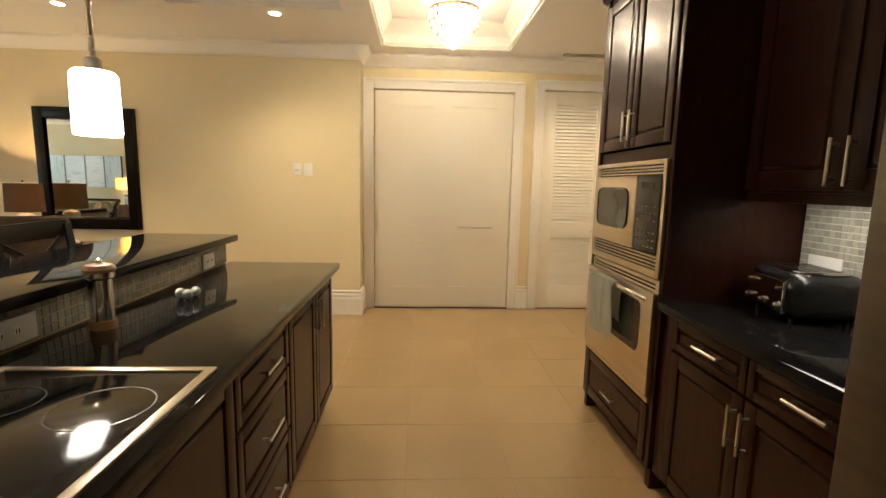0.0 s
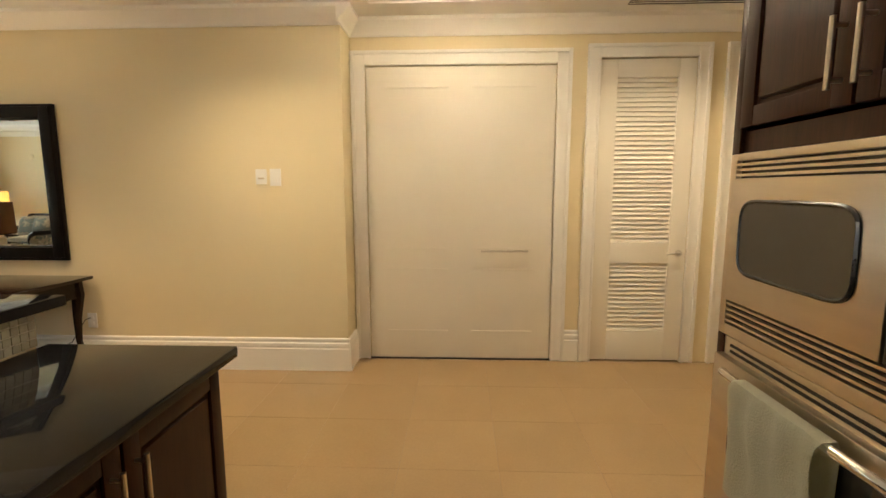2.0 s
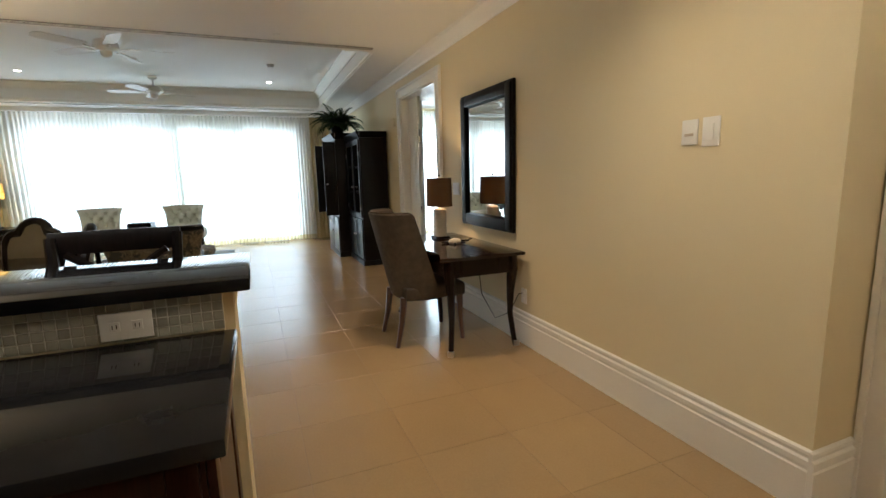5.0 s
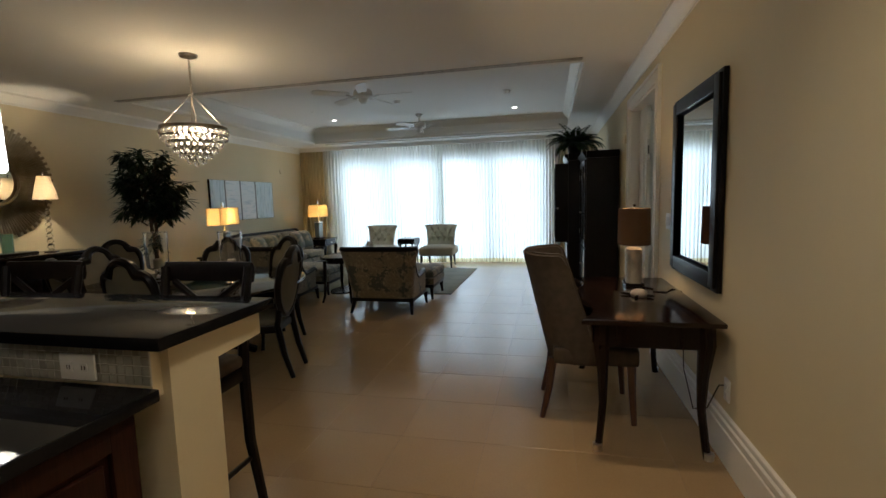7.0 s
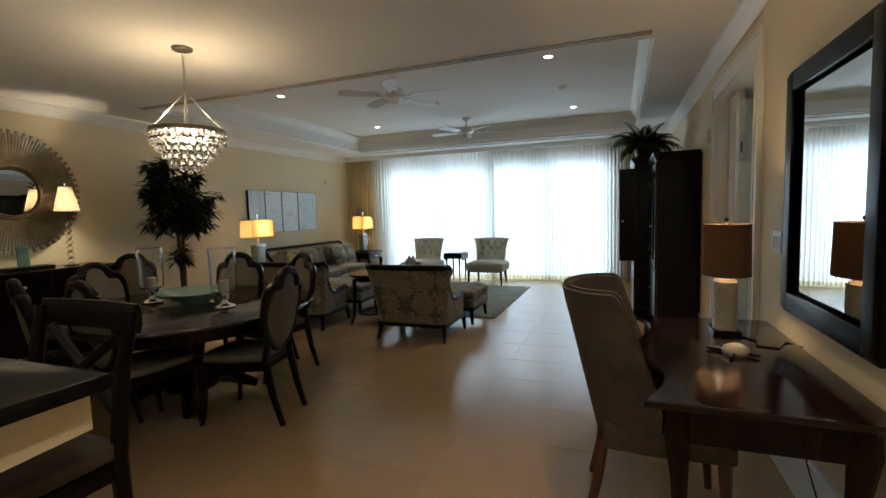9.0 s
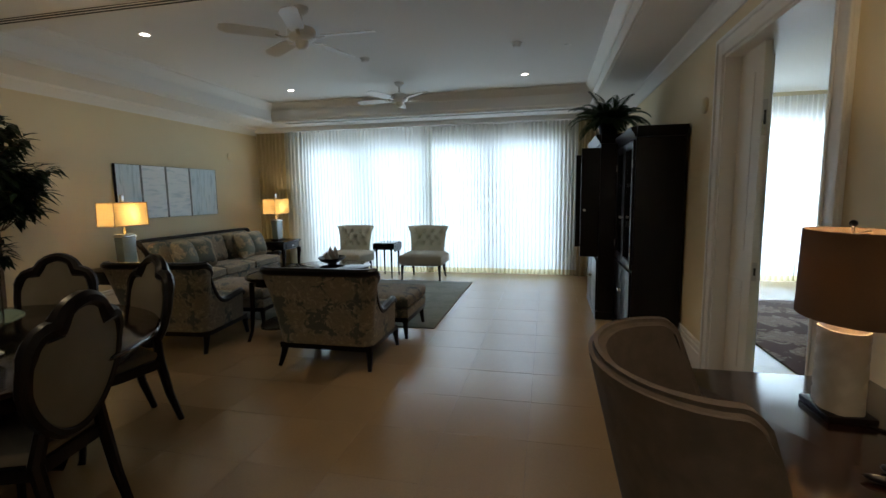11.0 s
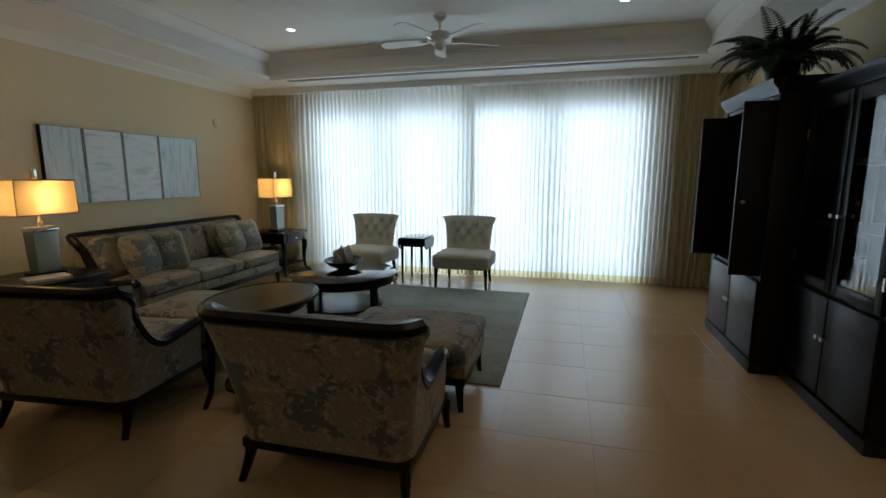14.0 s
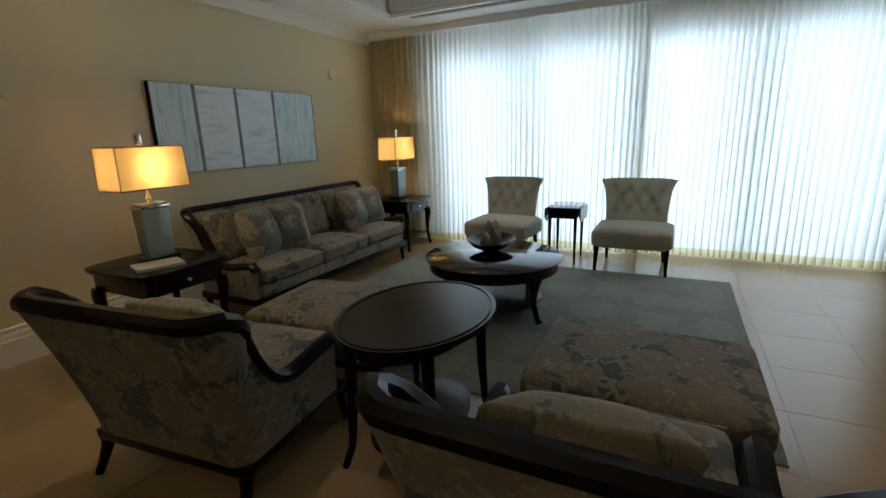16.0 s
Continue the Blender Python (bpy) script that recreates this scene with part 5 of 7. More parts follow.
def end_table(x, y, z, rz):
    v = thing("end_table", x, y, z, rz, "dark wood end table with a drawer and curved legs", "end table", "end tables")
    H = 0.635
    ol = []
    for i in range(40):
        a = 2 * math.pi * i / 40
        c1, s1 = math.cos(a), math.sin(a)
        k = 1 + 0.018 * math.cos(8 * a)
        ol.append((0.325 * k * math.copysign(abs(c1) ** 0.32, c1), 0.345 * k * math.copysign(abs(s1) ** 0.32, s1)))
    part("tabletop", plate(B(), ol, H - 0.028, H, 0.008), M_DARK, v)
    b = B()
    box(b, -0.27, 0.27, -0.285, 0.285, H - 0.16, H - 0.028, 0.004)
    part("apron", b, M_DARK, v)
    part("drawer_front", box(B(), -0.19, 0.19, 0.285, 0.297, H - 0.145, H - 0.045, 0.004), M_DARK, v)
    t = lathe(B(), [(0, 0), (0.007, 0), (0.006, 0.012), (0.013, 0.018), (0.012, 0.026), (0, 0.028)], 12)
    part("knob", turned(t, Matrix.Translation((0, 0.297, H - 0.095)) @ Matrix.Rotation(radians(-90), 4, "X")), M_NICKEL, v)
    for sx in (-1, 1):
        for sy in (-1, 1):
            part("leg", cabriole(B(), sx * 0.25, sy * 0.265, sx * 0.035, sy * 0.035, H - 0.15), M_DARK, v)
    part("shelf", box(B(), -0.245, 0.245, -0.26, 0.26, 0.15, 0.168, 0.004), M_DARK, v)


end_table(-6.06, -0.54, 0, 0)
end_table(-9.29, -0.6, 0, 0)


def square_lamp(x, y, z):
    v = thing("table_lamp", x, y, z, 0, "lit lamp, blue-grey ceramic base, rectangular cream shade", "table lamp", "living room lamps")
    part("foot", box(B(), -0.11, 0.11, -0.075, 0.075, 0, 0.028, 0.004), M_BLACKW, v)
    t = box(B(), -0.085, 0.085, -0.055, 0.055, 0.028, 0.36, 0.012)
    for q in t.verts:
        k = 1 + 0.12 * (q.co.z - 0.03) / 0.33
        q.co.x *= k
        q.co.y *= k
    part("body", t, M_CERAM, v)
    part("collar", box(B(), -0.1, 0.1, -0.065, 0.065, 0.36, 0.378, 0.003), M_CHROME, v)
    part("collar", box(B(), -0.09, 0.09, -0.058, 0.058, 0.378, 0.395, 0.003), M_IVORY, v)
    part("neck", lathe(B(), [(0, 0.395), (0.02, 0.395), (0.012, 0.415), (0.026, 0.43), (0.012, 0.45), (0.01, 0.5), (0, 0.5)], 16), M_CHROME, v)
    t = B()
    lo = [(-0.23, -0.125), (0.23, -0.125), (0.23, 0.125), (-0.23, 0.125)]
    vs = []
    for q, zz in ((1.0, 0.495), (0.97, 0.765)):
        vs.append([t.verts.new((px * q, py * q, zz)) for px, py in lo])
    for i in range(4):
        t.faces.new((vs[0][i], vs[0][(i + 1) % 4], vs[1][(i + 1) % 4], vs[1][i]))
    bmesh.ops.solidify(t, geom=t.faces[:], thickness=0.003)
    sh = part("shade", t, M_SHADE, v, "lit cream silk shade")
    t = B()
    for q, zz in ((1.0, 0.495), (0.97, 0.765)):
        tube(t, [(px * q, py * q, zz) for px, py in lo], 0.005, 6, 1.0, True, (0, 0, 1))
    for px, py in lo:
        tube(t, [(px, py, 0.495), (px * 0.97, py * 0.97, 0.765)], 0.004, 6)
    part("trim", t, M_CORK, sh)
    t = B()
    tube(t, [(0, 0, 0.5), (0, 0, 0.78)], 0.005, 8)
    part("harp", t, M_CHROME, v)
    part("bulb", sphere(B(), 0.028, (0, 0, 0.56), 12, 8, 1.3), M_BULB, v)
    part("finial", box(B(), -0.02, 0.02, -0.012, 0.012, 0.775, 0.855, 0.004), M_CHROME, v)


square_lamp(-6.1, -0.58, 0.635)
square_lamp(-9.27, -0.58, 0.635)
b = cushion(B(), -0.1, 0.1, -0.14, 0.14, 0, 0.022, 0.2, 4, 0.0)
solid("book", b, M_IVORY, "closed pale book lying on the end table", "book", at=pose(-5.97, -0.39, 0.635, 0, 0, 70))

# oval side table between the lounge chairs
v = thing("side_table", -5.88, 1.62, 0, 0, "oval dark wood side table with a lower shelf", "side table")
def oval(b, ax, ay, z0, z1, bev):
    return plate(b, [(ax * math.cos(2 * math.pi * i / 48), ay * math.sin(2 * math.pi * i / 48)) for i in range(48)], z0, z1, bev)
part("tabletop", oval(B(), 0.43, 0.33, 0.635, 0.66, 0.008), M_DARK, v)
part("rim", tube(B(), [(0.41 * math.cos(2 * math.pi * i / 48), 0.31 * math.sin(2 * math.pi * i / 48), 0.661) for i in range(48)], 0.006, 6, 0.6, True), M_DARK, v)
part("apron", oval(B(), 0.38, 0.245, 0.575, 0.635, 0.0), M_DARK, v)
part("shelf", oval(B(), 0.32, 0.2, 0.13, 0.15, 0.005), M_DARK, v)
for sx in (-1, 1):
    for sy in (-1, 1):
        part("leg", tube(B(), [(sx * 0.315, sy * 0.225, 0.0), (sx * 0.285, sy * 0.2, 0.1), (sx * 0.272, sy * 0.19, 0.3), (sx * 0.27, sy * 0.185, 0.6)], [0.015, 0.016, 0.021, 0.026], 8, 1.0, False, (0, 1, 0.01), True), M_DARK, v)

# round coffee table
v = thing("coffee_table", -7.6, 1.33, 0.012, 0, "round dark wood coffee table with a lower shelf", "coffee table")
part("tabletop", lathe(B(), [(0, 0.43), (0.53, 0.43), (0.545, 0.437), (0.548, 0.447), (0.535, 0.457), (0, 0.457)], 56), M_DARKX, v)
part("apron", lathe(B(), [(0.5, 0.35), (0.515, 0.355), (0.515, 0.43), (0.47, 0.43), (0.47, 0.35)], 48), M_DARK, v)
part("shelf", lathe(B(), [(0, 0.10), (0.39, 0.10), (0.4, 0.112), (0.39, 0.124), (0, 0.124)], 48), M_DARK, v)
for k in range(4):
    a = math.pi / 4 + k * math.pi / 2 + 0.35
    part("leg", cabriole(B(), 0.42 * math.cos(a), 0.42 * math.sin(a), 0.08 * math.cos(a), 0.08 * math.sin(a), 0.40, 0.03), M_DARK, v)
v = thing("shell_bowl", -7.72, 1.27, 0.469, 15, "dark bowl holding large pale shells on the coffee table", "bowl")
part("bowl", lathe(B(), [(0, 0.0), (0.07, 0.0), (0.085, 0.012), (0.18, 0.045), (0.235, 0.095), (0.228, 0.098), (0.165, 0.055), (0.06, 0.022), (0, 0.02)], 32, (0, 0, 0), 1.15, 0.85), M_BLACKW, v)
for i in range(6):
    a = -0.9 + i * 0.36
    t = lathe(B(), [(0, 0), (0.04, 0.012), (0.062, 0.06), (0.055, 0.11), (0.027, 0.175), (0, 0.22)], 10, (0, 0, 0), 1.0, 0.55)
    turned(t, Matrix.Translation((-0.125 + i * 0.05, 0.03 * math.sin(i * 2.1), 0.03)) @ Matrix.Rotation(-0.5 + 0.22 * i, 4, "Y") @ Matrix.Rotation(i * 1.1, 4, "Z"))
    part("shell", t, M_SHELL, v, "pale ribbed shell")

# tufted chairs and the small table between them
def tufted_chair():
    v = thing("tufted_chair", 0, 0, 0, 0, "cream tufted armless slipper chair with dark legs", "chair", "tufted chairs")
    part("seat", cushion(B(), 0.0, 0.62, -0.375, 0.375, 0.26, 0.45, 0.6, 10, 0.03), M_TUFT, v)
    t = B()
    N, K = 56, 40
    grid = []
    buttons = [(u, w) for r, w in enumerate((0.34, 0.56, 0.78)) for u in ((-0.5, 0, 0.5) if r % 2 else (-0.72, -0.25, 0.25, 0.72))]
    folds = [(p, q) for p in buttons for q in buttons if 0.1 < q[1] - p[1] < 0.3 and abs(q[0] - p[0]) < 0.4]
    for i in range(N + 1):
        col = []
        u = -1 + 2 * i / N
        for j in range(K + 1):
            w = j / K
            half = 0.30 + 0.05 * w ** 2 + 0.025 * max(0, w - 0.8) * 5
            wing = 0.07 * max(0, abs(u) - 0.75) / 0.25 * w
            x = 0.06 - 0.14 * w + wing + 0.03 * math.sin(math.pi * min(1, w)) * (1 - u * u)
            dent = sum(0.034 * math.exp(-(((u - bu) * half) ** 2 + ((w - bw) * 0.46) ** 2) / 0.0012) for bu, bw in buttons)
            for (ua, wa), (ub, wb) in folds:
                f = min(1.0, max(0.0, (w - wa) / (wb - wa)))
                dent += 0.016 * math.exp(-(((u - ua - f * (ub - ua)) * half) ** 2 + ((w - wa - f * (wb - wa)) * 0.46) ** 2) / 0.0003)
            col.append(t.verts.new((x - dent + 0.03, u * half, 0.42 + 0.48 * w - 0.015 * abs(u) ** 4 * w)))
        grid.append(col)
    for i in range(N):
        for j in range(K):
            t.faces.new((grid[i][j], grid[i][j + 1], grid[i + 1][j + 1], grid[i + 1][j]))
    bmesh.ops.solidify(t, geom=t.faces[:], thickness=0.09)
    bk = part("backrest", t, M_TUFT, v, "", 80)
    for bu, bw in buttons:
        half = 0.30 + 0.05 * bw ** 2
        part("button", sphere(B(), 0.011, (0.06 - 0.14 * bw + 0.03 * math.sin(math.pi * bw) * (1 - bu * bu) + 0.006, bu * half, 0.42 + 0.48 * bw), 8, 6), M_TUFT, bk)
    for x, y, dx, dy in ((0.56, -0.32, 0.01, -0.01), (0.56, 0.32, 0.01, 0.01), (0.05, -0.28, -0.08, -0.01), (0.05, 0.28, -0.08, 0.01)):
        t = B()
        tube(t, [(x + dx, y + dy, 0), (x + 0.4 * dx, y + 0.4 * dy, 0.14), (x, y, 0.29)], [0.014, 0.02, 0.028], 8, 1.0, False, (0, 1, 0.01), True)
        part("leg", t, M_BLACKW, v)
    return v


tc = tufted_chair()
tc.matrix_world = pose(-9.52, 2.255, 0, 0, 0, 0)
copy_thing(tc, pose(-9.52, 0.88, 0, 0, 0, -4))
v = thing("drop_leaf_table", -9.33, 1.55, 0, 0, "small dark drop-leaf table between the tufted chairs", "side table")
part("tabletop", box(B(), -0.23, 0.23, -0.17, 0.17, 0.6, 0.62, 0.005), M_DARKX, v)
part("apron", box(B(), -0.21, 0.21, -0.15, 0.15, 0.5, 0.6, 0.003), M_DARK, v)
for s in (-1, 1):
    b = B()
    plate(b, [(-0.22, 0), (0.22, 0), (0.22, -0.1), (0.14, -0.15), (0, -0.13), (-0.14, -0.15), (-0.22, -0.1)], -0.006, 0.006)
    turned(b, Matrix.Translation((0, s * 0.185, 0.605)) @ Matrix.Rotation(radians(90), 4, "X"))
    part("drop_leaf", b, M_DARK, v)
for sx in (-1, 1):
    for sy in (-1, 1):
        b = B()
        tube(b, [(sx * 0.195, sy * 0.135, 0), (sx * 0.195, sy * 0.135, 0.52)], [0.01, 0.018], 8, 1.0, False, (0, 1, 0), True)
        part("leg", b, M_DARK, v)

# rug
b = B()
box(b, -8.97, -6.33, -0.15, 3.125, 0.0, 0.012, 0.004)
solid("area_rug", b, M_RUG, "sage green patterned wool rug under the seating", "rug")

# ---------------------------------------------------------------- media cabinets
def flat_door(parent, y0, y1, z0, z1, x, yk, zk):
    """A flat cabinet door facing +x with a small round knob."""
    d = part("cabinet_door", box(B(), x, x + 0.02, y0 + 0.001, y1 - 0.001, z0, z1, 0.004), M_BLACKW, parent)
    k = lathe(B(), [(0, 0), (0.007, 0), (0.006, 0.014), (0.015, 0.02), (0.014, 0.03), (0, 0.033)], 14)
    part("knob", turned(k, Matrix.Translation((x + 0.02, yk, zk)) @ Matrix.Rotation(radians(90), 4, "Y")), M_NICKEL, d)
    part("edge_bead", box(B(), x + 0.001, x + 0.024, y0, y1, z1 - 0.002, z1 + 0.012, 0.004), M_BLACKW, d)


v = thing("display_cabinet", -6.52, 5.476, 0, -90, "black-brown wood display cabinet with a glass door", "cabinet")
W2 = 0.49
part("side_panel", box(B(), 0.0, 0.41, -W2, -W2 + 0.03, 0.06, 1.93, 0.002), M_BLACKW, v)
part("side_panel", box(B(), 0.0, 0.41, W2 - 0.03, W2, 0.06, 1.93, 0.002), M_BLACKW, v)
part("back_panel", box(B(), 0.0, 0.02, -W2 + 0.03, W2 - 0.03, 0.06, 1.93), M_BLACKW, v)
for z in (0.06, 0.70, 1.1, 1.5, 1.9):
    part("shelf", box(B(), 0.02, 0.40, -W2 + 0.03, W2 - 0.03, z, z + 0.03), M_BLACKW, v)
part("plinth", box(B(), 0.0, 0.435, -W2 - 0.012, W2 + 0.012, 0.0, 0.08, 0.008), M_BLACKW, v)
b = B()
for p0, p1, n in (((0.41, -W2), (0.41, W2), (1, 0)), ((0, W2), (0.41, W2), (0, 1)), ((0, -W2), (0.41, -W2), (0, -1))):
    prism(b, [(0, 0), (0.012, 0), (0.02, 0.03), (0.045, 0.06), (0.05, 0.09), (0, 0.09)], p0, p1, n, 1.93)
box(b, 0, 0.41, -W2, W2, 1.93, 2.015)
part("cornice", b, M_BLACKW, v)
for s in (-1, 1):
    y0, y1 = (0.006, W2 - 0.02) if s > 0 else (-W2 + 0.02, -0.006)
    f = B()
    for a, c, z0, z1 in ((y0, y0 + 0.06, 0.74, 1.91), (y1 - 0.06, y1, 0.74, 1.91), (y0 + 0.06, y1 - 0.06, 0.74, 0.81), (y0 + 0.06, y1 - 0.06, 1.84, 1.91)):
        box(f, 0.41, 0.432, a, c, z0, z1, 0.003)
    gd = part("glass_door", f, M_BLACKW, v)
    part("pane", box(B(), 0.418, 0.422, y0 + 0.06, y1 - 0.06, 0.81, 1.84), M_GLASS, gd)
    t = lathe(B(), [(0, 0), (0.007, 0), (0.006, 0.014), (0.014, 0.02), (0.013, 0.03), (0, 0.032)], 12)
    part("knob", turned(t, Matrix.Translation((0.432, s * 0.036, 1.2)) @ Matrix.Rotation(radians(90), 4, "Y")), M_NICKEL, gd)
    for z in (0.9, 1.7):
        part("hinge", box(B(), 0.432, 0.438, s * (W2 - 0.02) - 0.006, s * (W2 - 0.02) + 0.006, z - 0.035, z + 0.035), M_NICKEL, gd)
    flat_door(v, y0, y1, 0.1, 0.70, 0.41, s * 0.03, 0.46)
for z, y, h in ((0.73, -0.2, 0.2), (1.13, 0.2, 0.16)):
    solid("vase", lathe(B(), [(0, 0), (0.04, 0), (0.06, h * 0.4), (0.03, h * 0.8), (0.035, h), (0.028, h), (0.024, h * 0.8), (0, 0.02)], 20), M_IVORY, "small pale vase on a cabinet shelf", "vase", at=pose(-6.52 + y, 5.28, z))

v = thing("media_cabinet", -7.58, 5.476, 0, -90, "tall black-brown wood media cabinet with doors open", "cabinet")
W2, DD = 0.545, 0.6
part("side_panel", box(B(), 0.0, DD, -W2, -W2 + 0.03, 0.06, 1.98, 0.002), M_BLACKW, v)
part("side_panel", box(B(), 0.0, DD, W2 - 0.03, W2, 0.06, 1.98, 0.002), M_BLACKW, v)
part("back_panel", box(B(), 0.0, 0.02, -W2 + 0.03, W2 - 0.03, 0.06, 1.98), M_BLACKW, v)
for z in (0.06, 0.68, 1.95):
    part("shelf", box(B(), 0.02, DD - 0.01, -W2 + 0.03, W2 - 0.03, z, z + 0.03), M_BLACKW, v)
part("plinth", box(B(), 0.0, DD + 0.022, -W2 - 0.012, W2 + 0.012, 0.0, 0.09, 0.008), M_BLACKW, v)
b = B()
for p0, p1, n in (((DD, -W2), (DD, W2), (1, 0)), ((0, W2), (DD, W2), (0, 1)), ((0, -W2), (DD, -W2), (0, -1))):
    prism(b, [(0, 0), (0.012, 0), (0.02, 0.03), (0.05, 0.065), (0.055, 0.10), (0, 0.10)], p0, p1, n, 1.98)
box(b, 0, DD, -W2, W2, 1.98, 2.075)
part("cornice", b, M_BLACKW, v)
for s in (-1, 1):
    y0, y1 = (0.006, W2 - 0.01) if s > 0 else (-W2 + 0.01, -0.006)
    flat_door(v, y0, y1, 0.10, 0.67, DD, s * 0.03, 0.42)
    dl = B()
    ya, yb = s * (W2 - 0.056), s * (W2 - 0.034)
    box(dl, DD - 0.3, DD + 0.2, min(ya, yb), max(ya, yb), 0.72, 1.94, 0.003)
    o = part("pocket_door", dl, M_BLACKW, v, "door slid half way into its pocket")
    t = lathe(B(), [(0, 0), (0.007, 0), (0.006, 0.014), (0.014, 0.02), (0.013, 0.03), (0, 0.032)], 12)
    part("knob", turned(t, Matrix.Translation((DD + 0.16, yb, 1.25)) @ Matrix.Rotation(radians(-90 * s), 4, "X")), M_NICKEL, o)
v = thing("television", -7.58, 5.2, 0.71, 0, "switched-off black flat television inside the media cabinet", "television")
part("screen", box(B(), -0.47, 0.47, -0.02, 0.03, 0.06, 0.64, 0.006), M_DGLASS, v)
part("bezel", box(B(), -0.485, 0.485, -0.01, 0.045, 0.045, 0.655, 0.008), M_BLACK, v)
part("stand", box(B(), -0.2, 0.2, -0.1, 0.1, 0.0, 0.02, 0.006), M_BLACK, v)
part("neck", box(B(), -0.05, 0.05, -0.0, 0.04, 0.02, 0.06), M_BLACK, v)

# fern on the media cabinet
random.seed(11)
v = thing("fern", -7.38, 4.99, 2.08, 0, "arching green potted fern on top of the cabinet", "plant")
part("pot", lathe(B(), [(0, 0), (0.09, 0), (0.12, 0.14), (0.128, 0.15), (0.128, 0.17), (0.112, 0.17), (0.1, 0.14), (0, 0.14)], 24), M_BLACKW, v, "dark round pot")
part("soil", lathe(B(), [(0, 0.14), (0.108, 0.14), (0.108, 0.155), (0, 0.16)], 20), M_SOIL, v)
fr, st_ = B(), B()
for k in range(74):
    a = 2 * math.pi * k * 0.382 + random.uniform(-0.2, 0.2)
    L = random.uniform(0.28, 0.54)
    el = random.uniform(0.35, 1.35)
    pts = []
    p, e = Vector((0.03 * math.cos(a), 0.03 * math.sin(a), 0.15)), el
    for i in range(14):
        pts.append(p.copy())
        p += Vector((math.cos(a) * math.cos(e), math.sin(a) * math.cos(e), math.sin(e))) * L / 13
        e -= (0.08 + 0.085 * (1.3 - el * 0.6)) * (0.5 + i / 13)
    tube(st_, pts, [0.0035 * (1 - i / 15) for i in range(14)], 4)
    side = Vector((-math.sin(a), math.cos(a), 0))
    for i in range(1, 14):
        d = (pts[i] - pts[i - 1]).normalized()
        up = side.cross(d)
        for q in range(2):
            base = pts[i - 1].lerp(pts[i], q * 0.5)
            f = (i + q * 0.5) / 14
            ln = 0.075 * math.sin(math.pi * min(1, f * 0.93 + 0.09)) + 0.008
            for s in (-1, 1):
                tip = base + side * (s * ln) + d * (ln * 0.45) - up * (-0.01) - Vector((0, 0, ln * 0.18))
                w = d * 0.0085
                fr.faces.new([fr.verts.new(c) for c in (base - w * 0.3, base.lerp(tip, 0.5) - w, tip, base.lerp(tip, 0.5) + w)])
part("fronds", fr, M_FERN, v, "feathery green fronds", 0)
part("stems", st_, M_FERN, v)


# ---------------------------------------------------------------- dining
TX, TY = -3.1, 1.45
v = thing("dining_table", TX, TY, 0, 0, "large round dark polished dining table on a pedestal", "dining table")
part("tabletop", lathe(B(), [(0, 0.72), (0.935, 0.72), (0.96, 0.728), (0.97, 0.74), (0.965, 0.751), (0.95, 0.757), (0, 0.757)], 72), M_DARKX, v)
part("apron", lathe(B(), [(0.84, 0.63), (0.86, 0.635), (0.86, 0.72), (0.8, 0.72), (0.8, 0.63)], 56), M_DARK, v)
part("pedestal", lathe(B(), [(0, 0.1), (0.2, 0.1), (0.22, 0.16), (0.13, 0.24), (0.1, 0.36), (0.13, 0.5), (0.2, 0.62), (0.3, 0.66), (0.3, 0.725), (0, 0.725)], 32), M_DARK, v)
for k in range(4):
    a = math.pi / 4 + k * math.pi / 2
    b = B()
    tube(b, [(0.12 * math.cos(a), 0.12 * math.sin(a), 0.17), (0.3 * math.cos(a), 0.3 * math.sin(a), 0.12), (0.48 * math.cos(a), 0.48 * math.sin(a), 0.035)], [0.06, 0.05, 0.035], 8)
    part("foot", b, M_DARK, v)


